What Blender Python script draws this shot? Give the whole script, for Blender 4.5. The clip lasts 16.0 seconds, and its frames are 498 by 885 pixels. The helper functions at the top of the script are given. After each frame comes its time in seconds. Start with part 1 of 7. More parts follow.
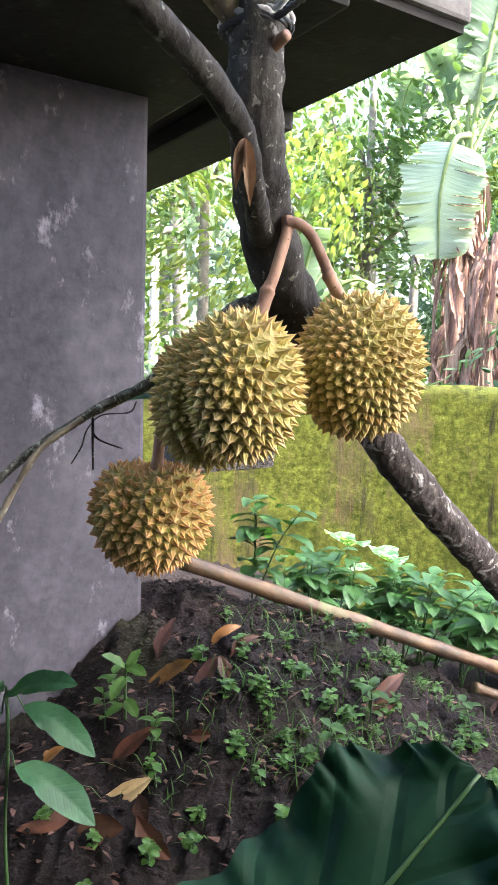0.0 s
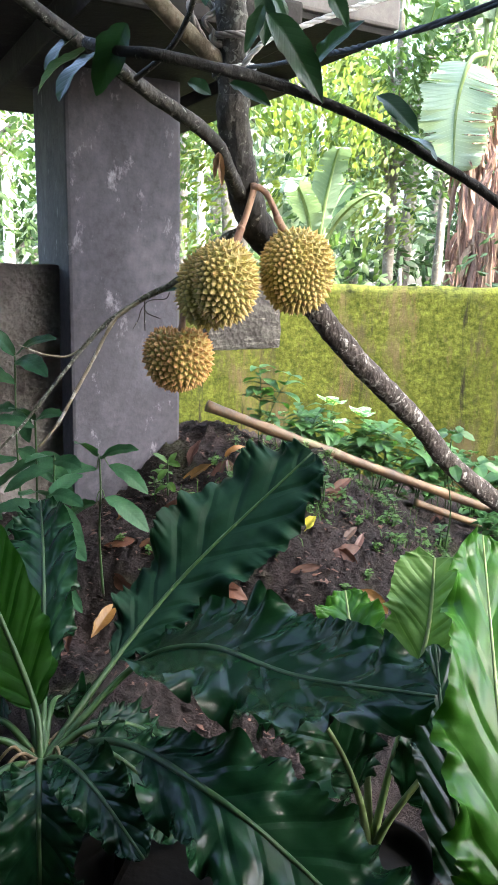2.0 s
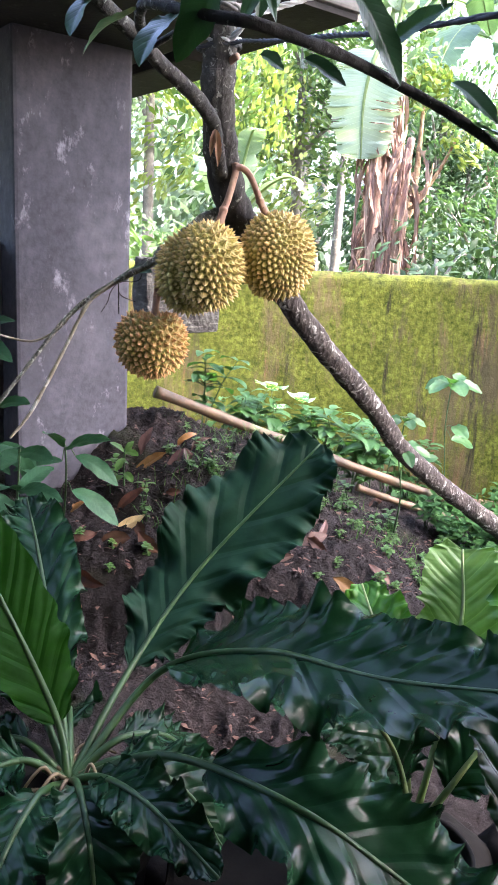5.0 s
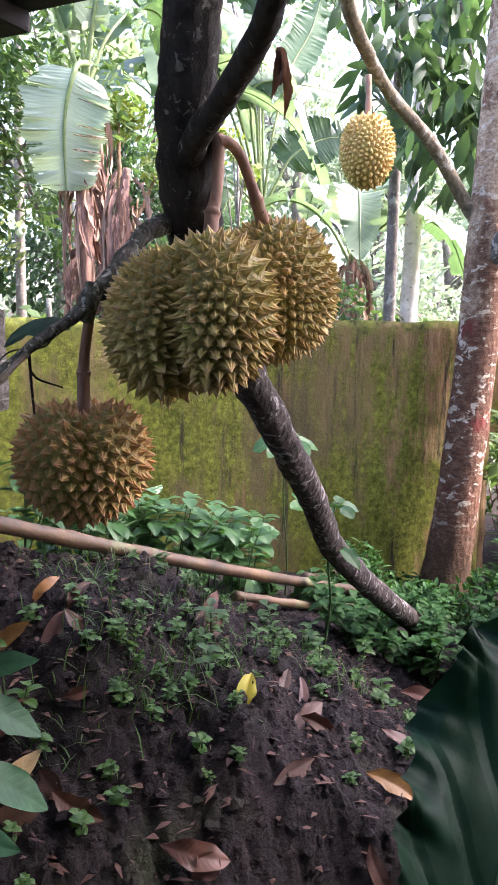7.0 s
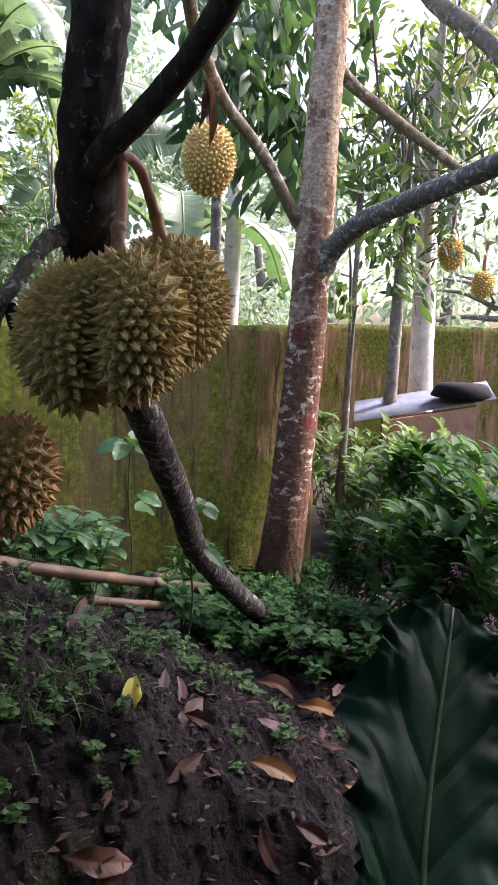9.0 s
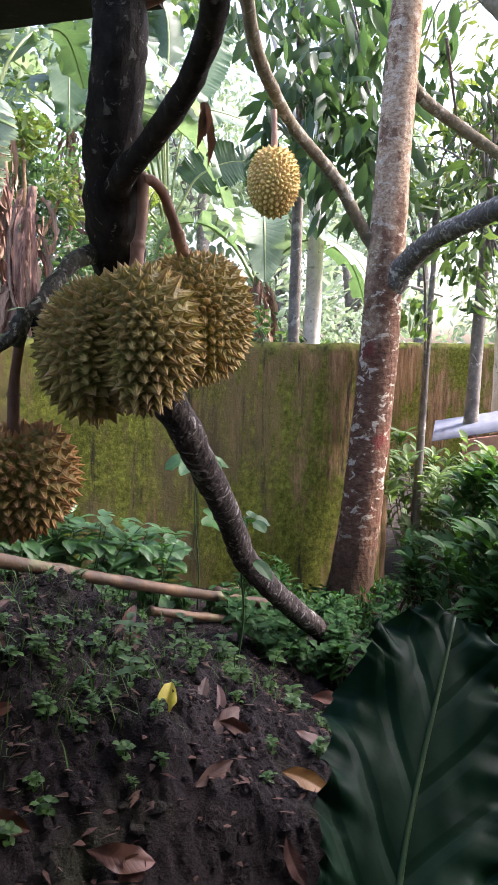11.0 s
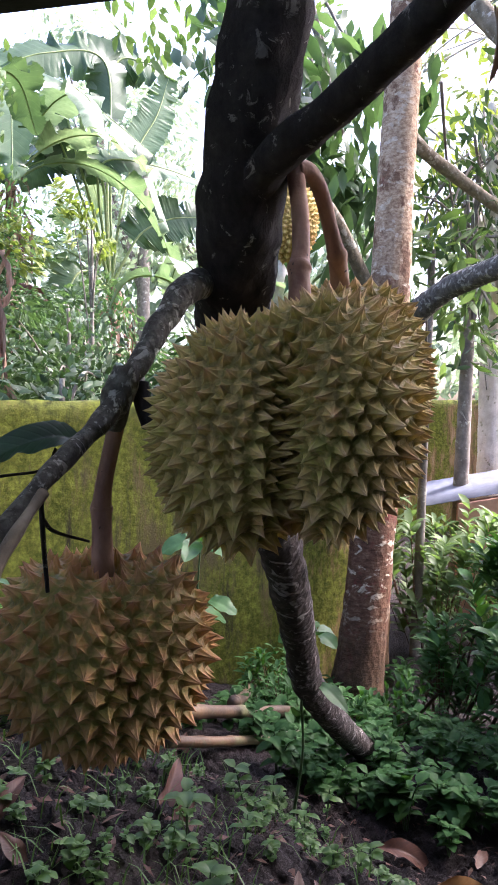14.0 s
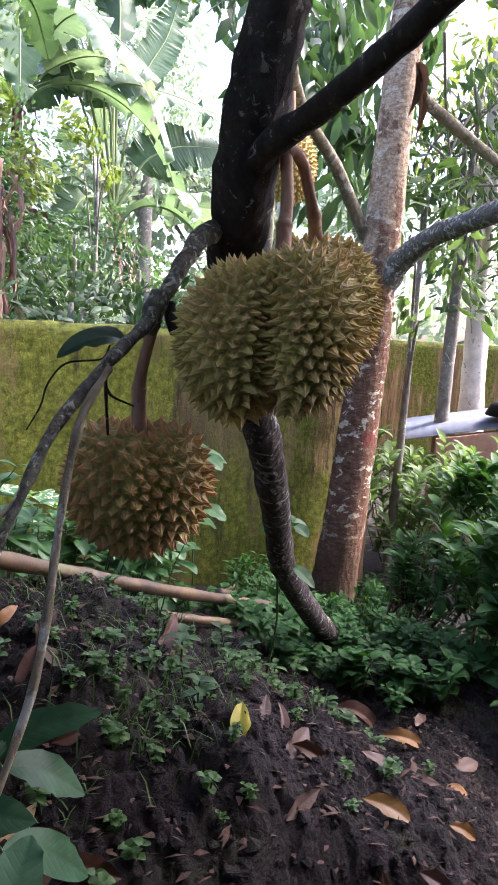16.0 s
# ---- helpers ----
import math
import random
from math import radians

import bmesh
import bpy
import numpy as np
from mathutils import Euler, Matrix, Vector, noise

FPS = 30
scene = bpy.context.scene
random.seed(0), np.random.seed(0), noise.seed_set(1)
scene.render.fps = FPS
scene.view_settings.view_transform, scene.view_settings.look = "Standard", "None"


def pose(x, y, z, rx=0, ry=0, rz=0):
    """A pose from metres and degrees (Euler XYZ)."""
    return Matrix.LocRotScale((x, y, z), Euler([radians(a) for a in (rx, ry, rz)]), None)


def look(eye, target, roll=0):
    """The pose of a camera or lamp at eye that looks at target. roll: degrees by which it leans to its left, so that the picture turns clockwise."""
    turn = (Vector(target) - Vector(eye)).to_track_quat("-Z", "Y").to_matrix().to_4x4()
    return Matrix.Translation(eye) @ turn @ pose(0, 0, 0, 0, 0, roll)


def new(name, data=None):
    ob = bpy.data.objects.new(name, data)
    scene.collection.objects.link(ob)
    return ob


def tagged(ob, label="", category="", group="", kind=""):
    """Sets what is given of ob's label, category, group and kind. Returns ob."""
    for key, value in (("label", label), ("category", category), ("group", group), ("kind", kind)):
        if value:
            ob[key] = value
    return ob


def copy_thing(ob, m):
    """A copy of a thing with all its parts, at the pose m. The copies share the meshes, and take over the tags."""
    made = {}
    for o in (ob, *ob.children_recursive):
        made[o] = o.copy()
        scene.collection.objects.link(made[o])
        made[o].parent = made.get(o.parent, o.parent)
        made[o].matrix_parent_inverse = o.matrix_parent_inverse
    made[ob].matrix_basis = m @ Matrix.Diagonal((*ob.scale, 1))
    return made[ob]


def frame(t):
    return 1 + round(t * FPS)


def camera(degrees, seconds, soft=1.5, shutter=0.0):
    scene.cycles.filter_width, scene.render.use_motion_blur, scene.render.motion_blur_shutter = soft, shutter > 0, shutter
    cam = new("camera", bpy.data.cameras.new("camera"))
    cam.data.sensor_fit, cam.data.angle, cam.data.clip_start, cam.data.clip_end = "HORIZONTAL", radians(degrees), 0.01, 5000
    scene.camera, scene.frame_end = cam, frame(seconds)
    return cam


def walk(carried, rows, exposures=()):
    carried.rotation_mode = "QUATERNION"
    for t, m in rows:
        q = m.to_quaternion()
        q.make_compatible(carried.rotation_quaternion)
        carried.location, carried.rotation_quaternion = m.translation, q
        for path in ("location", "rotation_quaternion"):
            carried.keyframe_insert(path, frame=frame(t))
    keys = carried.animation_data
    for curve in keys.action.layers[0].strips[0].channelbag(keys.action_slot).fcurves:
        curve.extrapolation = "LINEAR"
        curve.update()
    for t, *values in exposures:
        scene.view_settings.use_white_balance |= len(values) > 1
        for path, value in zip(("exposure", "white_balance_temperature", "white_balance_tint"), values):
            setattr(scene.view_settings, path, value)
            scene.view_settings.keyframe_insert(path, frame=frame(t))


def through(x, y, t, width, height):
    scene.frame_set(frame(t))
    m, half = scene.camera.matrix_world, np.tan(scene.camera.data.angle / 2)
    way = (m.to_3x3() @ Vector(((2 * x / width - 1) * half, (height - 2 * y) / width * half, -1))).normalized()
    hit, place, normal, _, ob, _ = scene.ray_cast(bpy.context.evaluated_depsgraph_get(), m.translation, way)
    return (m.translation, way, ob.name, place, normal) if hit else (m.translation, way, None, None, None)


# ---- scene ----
cam = camera(35.8, 16.0)
PATH = [
    (0, (0.163, 0.039, 1.308), (-0.05, 2.02, 1.135), 1.5),
    (0.5, (0.181, -0.024, 1.328), (-0.043, 1.956, 1.155), 0.5),
    (1, (0.211, -0.315, 1.353), (-0.076, 1.655, 1.162), -0.2),
    (1.5, (0.29, -0.637, 1.4), (-0.085, 1.311, 1.146), -0.4),
    (2, (0.457, -0.852, 1.301), (0.114, 1.074, 0.888), 1.3),
    (2.5, (0.514, -1.026, 1.31), (0.239, 0.892, 0.816), 2.1),
    (3, (0.4, -1.145, 1.319), (0.126, 0.779, 0.847), 2.9),
    (3.5, (0.377, -1.193, 1.333), (0.152, 0.745, 0.896), 3.7),
    (3.7, (0.393, -1.196, 1.336), (0.198, 0.749, 0.914), 3.9),
    (5.8, (-0.111, -0.403, 1.285), (0.165, 1.523, 0.824), 1.8),
    (6, (-0.191, -0.297, 1.294), (0.203, 1.618, 0.873), 1.4),
    (6.5, (-0.298, -0.036, 1.277), (0.336, 1.83, 0.936), 0.3),
    (7, (-0.37, 0.144, 1.282), (0.479, 1.928, 0.97), 0.4),
    (7.5, (-0.507, 0.175, 1.309), (0.537, 1.853, 1.003), 1.3),
    (8, (-0.526, 0.172, 1.306), (0.69, 1.732, 1.008), 2.1),
    (8.5, (-0.496, 0.16, 1.308), (0.813, 1.645, 1.02), 2.2),
    (9, (-0.511, 0.181, 1.307), (0.75, 1.701, 0.994), 1.7),
    (9.2, (-0.517, 0.195, 1.302), (0.691, 1.755, 0.973), 1.7),
    (11.3, (-0.426, 0.078, 1.294), (0.64, 1.75, 1.034), 1.0),
    (11.5, (-0.446, 0.092, 1.299), (0.624, 1.762, 1.036), 1.0),
    (12, (-0.463, 0.128, 1.299), (0.579, 1.813, 1.024), 1.1),
    (12.5, (-0.47, 0.183, 1.301), (0.542, 1.883, 1.01), 1.9),
    (13, (-0.544, 0.215, 1.327), (0.536, 1.887, 1.121), 3.6),
    (13.5, (-0.561, 0.348, 1.331), (0.613, 1.964, 1.223), 3.5),
    (14, (-0.424, 0.62, 1.308), (0.794, 2.202, 1.191), 0.6),
    (14.5, (-0.333, 0.748, 1.287), (0.876, 2.333, 1.125), -1.5),
    (15, (-0.342, 0.756, 1.282), (0.865, 2.34, 1.093), -1.4),
    (15.5, (-0.45, 0.636, 1.296), (0.746, 2.224, 1.074), 0.7),
    (16, (-0.613, 0.367, 1.287), (0.611, 1.923, 1.006), 3.3),
]
EXPOSURE = [(0, 3.88, 6350, 17), (2, 3.90, 6450, 12), (3.5, 4.18, 6350, 15), (6, 3.72, 6150, 28), (6.5, 3.36, 6200, 30), (7.5, 3.25, 6250, 31), (8.5, 2.78, 6300, 31), (9, 2.49, 6350, 29), (11.5, 2.83, 6300, 27), (12.5, 3.05, 6250, 28), (13.1, 3.1, 6200, 28), (14, 2.84, 6180, 30), (14.5, 2.75, 6150, 32), (15.2, 2.87, 6200, 30), (16, 2.87, 6150, 27)]
walk(cam, [(t, look(eye, target, roll)) for t, eye, target, roll in PATH], EXPOSURE)


# ---------------------------------------------------------------- light
world = bpy.data.worlds.new("sky")
scene.world = world
world.use_nodes = True
wn = world.node_tree.nodes
sky = wn.new("ShaderNodeTexSky")
sky.sky_type = "NISHITA"
sky.sun_disc = False
SUN_EL, SUN_AZ = 50.0, 110.0        # degrees above the horizon, and clockwise from +y
sky.sun_elevation, sky.sun_rotation = radians(SUN_EL), radians(SUN_AZ)
sky.air_density, sky.dust_density, sky.ozone_density = 1.0, 4.0, 1.0
wn["Background"].inputs["Strength"].default_value = 0.15
world.node_tree.links.new(sky.outputs["Color"], wn["Background"].inputs["Color"])
sun = new("sun", bpy.data.lights.new("sun", "SUN"))
sun.data.energy, sun.data.angle, sun.data.color = 2.4, radians(14.0), (1.0, 0.96, 0.88)
sd = Vector((math.sin(radians(SUN_AZ)) * math.cos(radians(SUN_EL)), math.cos(radians(SUN_AZ)) * math.cos(radians(SUN_EL)), math.sin(radians(SUN_EL))))
sun.matrix_world = look(sd * 20, (0, 0, 0))

# ---------------------------------------------------------------- materials


class Mat:
    """A small builder of node materials."""

    def __init__(self, name):
        self.m = bpy.data.materials.new(name)
        self.m.use_nodes = True
        self.t = self.m.node_tree
        self.b = self.t.nodes["Principled BSDF"]
        self.co = self.n("ShaderNodeTexCoord").outputs["Object"]

    def n(self, kind, **values):
        node = self.t.nodes.new(kind)
        for key, value in values.items():
            node.inputs[key.replace("_", " ")].default_value = value
        return node

    def link(self, a, b):
        self.t.links.new(a, b)

    def noise(self, scale, detail=4.0, rough=0.55, stretch=None, dist=0.0, shift=(0, 0, 0)):
        node = self.n("ShaderNodeTexNoise", Scale=scale, Detail=detail, Roughness=rough, Distortion=dist)
        src = self.co
        if stretch:
            mp = self.n("ShaderNodeMapping")
            mp.inputs["Scale"].default_value = stretch
            mp.inputs["Location"].default_value = shift
            self.link(src, mp.inputs["Vector"])
            src = mp.outputs["Vector"]
        self.link(src, node.inputs["Vector"])
        return node.outputs["Fac"]

    def voronoi(self, scale, stretch=None):
        node = self.n("ShaderNodeTexVoronoi", Scale=scale)
        src = self.co
        if stretch:
            mp = self.n("ShaderNodeMapping")
            mp.inputs["Scale"].default_value = stretch
            self.link(src, mp.inputs["Vector"])
            src = mp.outputs["Vector"]
        self.link(src, node.inputs["Vector"])
        return node.outputs["Distance"]

    def ramp(self, fac, stops):
        node = self.n("ShaderNodeValToRGB")
        el = node.color_ramp.elements
        while len(el) < len(stops):
            el.new(0.5)
        for e, (p, c) in zip(el, stops):
            e.position, e.color = p, (*c, 1.0) if len(c) == 3 else c
        self.link(fac, node.inputs["Fac"])
        return node.outputs["Color"]

    def step(self, fac, lo, hi):
        node = self.n("ShaderNodeMapRange")
        node.inputs["From Min"].default_value, node.inputs["From Max"].default_value = lo, hi
        self.link(fac, node.inputs["Value"])
        return node.outputs["Result"]

    def mix(self, fac, a, b, mode="MIX"):
        node = self.n("ShaderNodeMixRGB")
        node.blend_type = mode
        for sock, v in (("Fac", fac), ("Color1", a), ("Color2", b)):
            if isinstance(v, (int, float)):
                node.inputs[sock].default_value = v
            elif isinstance(v, tuple):
                node.inputs[sock].default_value = (*v, 1.0)
            else:
                self.link(v, node.inputs[sock])
        return node.outputs["Color"]

    def attr(self, name):
        node = self.n("ShaderNodeAttribute")
        node.attribute_name = name
        return node.outputs["Fac"]

    def math(self, op, a, b=0.0):
        node = self.n("ShaderNodeMath")
        node.operation = op
        for i, v in ((0, a), (1, b)):
            if isinstance(v, (int, float)):
                node.inputs[i].default_value = v
            else:
                self.link(v, node.inputs[i])
        return node.outputs["Value"]

    def side_veins(self, count, slant=1.5):
        """0 on a side vein of a blade, 1 midway between two."""
        ph = self.math("SUBTRACT", self.math("MULTIPLY", self.attr("along"), count), self.math("MULTIPLY", self.attr("across"), slant))
        return self.math("ABSOLUTE", self.math("SINE", self.math("MULTIPLY", ph, math.pi)))

    def rand(self, island=False):
        if island:
            return self.n("ShaderNodeNewGeometry").outputs["Random Per Island"]
        return self.n("ShaderNodeObjectInfo").outputs["Random"]

    def done(self, color, rough=0.7, bump=None, strength=0.3, distance=0.01, spec=0.5, metal=0.0, coat=0.0):
        if isinstance(color, tuple):
            self.b.inputs["Base Color"].default_value = (*color, 1.0)
        else:
            self.link(color, self.b.inputs["Base Color"])
        if isinstance(rough, (int, float)):
            self.b.inputs["Roughness"].default_value = rough
        else:
            self.link(rough, self.b.inputs["Roughness"])
        self.b.inputs["Specular IOR Level"].default_value = spec
        self.b.inputs["Metallic"].default_value = metal
        self.b.inputs["Coat Weight"].default_value = coat
        if bump is not None:
            node = self.n("ShaderNodeBump", Strength=strength, Distance=distance)
            self.link(bump, node.inputs["Height"])
            self.link(node.outputs["Normal"], self.b.inputs["Normal"])
        return self.m

    def leafy(self, color, rough=0.4, through=0.35, bump=None, strength=0.3, distance=0.003, spec=0.35, tint=(1.0, 1.15, 0.35)):
        """Opaque gloss mixed with light that shines through the blade."""
        self.done(color, rough, bump, strength, distance, spec)
        tr = self.n("ShaderNodeBsdfTranslucent")
        col = self.mix(1.0, color, tint, "MULTIPLY")
        self.link(col, tr.inputs["Color"])
        ms = self.n("ShaderNodeMixShader", Fac=through)
        self.link(self.b.outputs["BSDF"], ms.inputs[1])
        self.link(tr.outputs["BSDF"], ms.inputs[2])
        self.link(ms.outputs["Shader"], self.t.nodes["Material Output"].inputs["Surface"])
        return self.m


def m_concrete(name, dark, mid, light, moss=0.0):
    k = Mat(name)
    big = k.noise(4.5, 8, 0.68)
    fine = k.noise(38.0, 6, 0.7)
    runs = k.noise(9.0, 5, 0.6, (1.0, 1.0, 0.18))
    c = k.ramp(big, [(0.3, dark), (0.55, mid), (0.75, light)])
    c = k.mix(k.step(runs, 0.56, 0.72), c, light)
    c = k.mix(0.35, c, k.ramp(fine, [(0.3, dark), (0.7, light)]))
    scuff = k.step(k.noise(14.0, 8, 0.75, (1.0, 1.0, 0.55)), 0.585, 0.70)
    c = k.mix(k.step(k.noise(2.4, 6, 0.7), 0.52, 0.72), c, light)
    c = k.mix(scuff, c, tuple(min(1.0, v * 2.0) for v in light))
    if moss:
        mm = k.step(k.noise(6.0, 6, 0.65), 0.5, 0.62)
        c = k.mix(mm, c, (0.10, 0.13, 0.02))
    return k.done(c, 0.82, k.mix(0.5, k.noise(60, 5), k.noise(7, 4)), 0.35, 0.008, 0.3)


M_PILLAR = m_concrete("dark_render", (0.036, 0.035, 0.044), (0.068, 0.067, 0.081), (0.128, 0.126, 0.142))
# near-black: the shade under the slab is put into this colour
M_SLAB_SHADED = m_concrete("shaded_slab_concrete", (0.009, 0.008, 0.0075), (0.017, 0.0155, 0.0135), (0.033, 0.031, 0.026), 0.0)
M_FASCIA = m_concrete("fascia_concrete", (0.10, 0.095, 0.09), (0.165, 0.157, 0.145), (0.24, 0.23, 0.215))


def m_rough_wall():
    k = Mat("rough_mortar")
    big = k.noise(4.0, 7, 0.65)
    c = k.ramp(big, [(0.3, (0.09, 0.08, 0.075)), (0.5, (0.21, 0.19, 0.175)), (0.72, (0.36, 0.335, 0.31))])
    c = k.mix(k.step(k.noise(2.2, 3), 0.55, 0.7), c, (0.15, 0.055, 0.03))
    return k.done(c, 0.95, k.mix(0.4, k.noise(48, 10, 0.8), k.voronoi(55)), 1.0, 0.03, 0.2)


M_ROUGH = m_rough_wall()


def m_stub():
    k = Mat("dark_rough_mortar")
    c = k.ramp(k.noise(7.0, 8, 0.7, (1.0, 1.0, 2.0)), [(0.3, (0.026, 0.024, 0.022)), (0.52, (0.068, 0.064, 0.058)), (0.72, (0.135, 0.13, 0.118))])
    c = k.mix(k.step(k.noise(30.0, 5, 0.6, (0.5, 0.5, 2.5)), 0.56, 0.66), c, (0.13, 0.125, 0.11))
    return k.done(c, 0.95, k.mix(0.4, k.noise(40, 9, 0.8), k.voronoi(38)), 1.0, 0.03, 0.2)


M_STUB_ROUGH = m_stub()


def m_moss_wall():
    k = Mat("mossy_wall")
    base = k.ramp(k.noise(2.6, 9, 0.66, (1.0, 1.0, 0.3)), [(0.28, (0.055, 0.048, 0.024)), (0.48, (0.115, 0.092, 0.04)), (0.70, (0.185, 0.135, 0.065))])
    base = k.mix(k.step(k.noise(16.0, 7, 0.7, (1.0, 1.0, 0.07)), 0.53, 0.69), base, (0.05, 0.04, 0.024))
    base = k.mix(k.math("MULTIPLY", k.step(k.noise(24.0, 6, 0.7, (1.0, 1.0, 0.06)), 0.52, 0.64), k.step(k.noise(1.3, 3, 0.5), 0.45, 0.6)), base, (0.24, 0.115, 0.07))
    x = k.n("ShaderNodeSeparateXYZ")
    k.link(k.co, x.inputs["Vector"])
    bare = k.step(k.math("ADD", x.outputs["X"], k.math("MULTIPLY", k.noise(3.0, 6, 0.6, (1.0, 1.0, 0.3)), 1.2)), 2.42, 2.72)
    # red-brown streaks at the right end, lightened in place of sun there
    sunlit_rust = k.ramp(k.noise(30.0, 7, 0.7, (1.0, 1.0, 0.09)), [(0.36, (0.10, 0.064, 0.032)), (0.52, (0.25, 0.15, 0.078)), (0.68, (0.38, 0.26, 0.15))])
    base = k.mix(k.math("MULTIPLY", bare, 0.85), base, sunlit_rust)
    moss = k.ramp(k.noise(34.0, 8, 0.75), [(0.32, (0.03, 0.047, 0.006)), (0.5, (0.10, 0.11, 0.018)), (0.66, (0.18, 0.208, 0.032))])
    where = k.mix(0.55, k.noise(1.7, 4, 0.55, (1.0, 1.0, 0.55), 0.0, (3.7, 0.0, 1.3)), k.noise(8.0, 10, 0.78, (1.0, 1.0, 0.26), 0.0, (1.9, 0.0, 0.4)))
    where = k.math("SUBTRACT", where, k.math("MULTIPLY", bare, 0.035))
    c = k.mix(k.step(where, 0.435, 0.505), base, moss)
    c = k.mix(k.step(k.noise(11.0, 8, 0.72, (1.0, 1.0, 0.10)), 0.57, 0.66), c, (0.032, 0.028, 0.018))
    c = k.mix(k.step(k.noise(60.0, 6, 0.75), 0.60, 0.72), c, k.mix(1.0, c, (1.5, 1.45, 1.3), "MULTIPLY"))
    z = k.n("ShaderNodeSeparateXYZ")
    k.link(k.co, z.inputs["Vector"])
    edge = k.math("ADD", z.outputs["Z"], k.math("MULTIPLY", k.noise(7.0, 6, 0.65), 0.3))
    c = k.mix(k.step(edge, 1.37, 1.43), c, k.ramp(k.noise(26, 6), [(0.35, (0.03, 0.035, 0.012)), (0.65, (0.13, 0.15, 0.03))]))
    return k.done(c, 0.95, k.mix(0.5, k.noise(55, 7, 0.75), k.noise(12, 6)), 0.6, 0.02, 0.12)


M_MOSS = m_moss_wall()


def m_soil():
    k = Mat("damp_soil")
    c = k.ramp(k.noise(5.0, 8, 0.65), [(0.3, (0.006, 0.0042, 0.0038)), (0.52, (0.0145, 0.010, 0.0096)), (0.75, (0.035, 0.0245, 0.0235))])
    c = k.mix(k.step(k.noise(34.0, 6, 0.7), 0.58, 0.72), c, (0.048, 0.036, 0.032))
    c = k.mix(k.step(k.noise(3.1, 5, 0.6), 0.58, 0.68), c, (0.032, 0.036, 0.016))
    return k.done(c, 0.86, k.mix(0.5, k.noise(40, 9, 0.75), k.noise(140, 6, 0.7)), 1.0, 0.03, 0.26)


M_SOIL = m_soil()


def m_bark(name, dark, mid, light, lichen, amount=0.6, scale=1.0):
    k = Mat(name)
    c = k.ramp(k.noise(22.0 * scale, 7, 0.65), [(0.3, dark), (0.55, mid), (0.75, light)])
    spots = k.step(k.noise(16.0 * scale, 5, 0.6, dist=0.6), amount, amount + 0.06)
    c = k.mix(spots, c, lichen)
    c = k.mix(k.step(k.noise(48.0 * scale, 4), 0.62, 0.7), c, tuple(v * 0.85 for v in lichen))
    return k.done(c, 0.9, k.mix(0.5, k.noise(70 * scale, 7, 0.7), k.voronoi(45 * scale, (1, 1, 0.4))), 0.7, 0.012, 0.25)



def m_stem():
    """Dark bark that grows paler and more mottled with lichen higher up."""
    k = Mat("dark_bark")
    dark = k.ramp(k.noise(50.0, 8, 0.7, (1.0, 1.0, 0.55)), [(0.3, (0.010, 0.0095, 0.009)), (0.55, (0.026, 0.024, 0.022)), (0.75, (0.055, 0.05, 0.046))])
    pale = k.ramp(k.noise(34.0, 8, 0.7), [(0.3, (0.035, 0.033, 0.027)), (0.52, (0.095, 0.09, 0.075)), (0.72, (0.17, 0.16, 0.135))])
    z = k.n("ShaderNodeSeparateXYZ")
    k.link(k.co, z.inputs["Vector"])
    high = k.step(k.math("ADD", z.outputs["Z"], k.math("MULTIPLY", k.noise(14.0, 6, 0.65), 0.7)), 1.62, 2.15)
    c = k.mix(high, dark, pale)
    spots = k.math("ADD", k.noise(62.0, 6, 0.66, None, 0.5), k.math("MULTIPLY", high, 0.09))
    c = k.mix(k.step(spots, 0.625, 0.685), c, (0.25, 0.25, 0.21))
    return k.done(c, 0.9, k.mix(0.5, k.noise(80, 8, 0.72, (1.0, 1.0, 0.6)), k.voronoi(60, (1, 1, 0.4))), 0.8, 0.012, 0.22)


M_BARK = m_stem()
M_BARK_LOW = m_bark("striped_bark", (0.020, 0.017, 0.014), (0.06, 0.05, 0.043), (0.155, 0.135, 0.12), (0.32, 0.305, 0.275), 0.575, 1.9)
M_BARK_PALE = m_bark("pale_bark", (0.11, 0.09, 0.06), (0.22, 0.19, 0.13), (0.33, 0.29, 0.21), (0.42, 0.40, 0.33), 0.57)


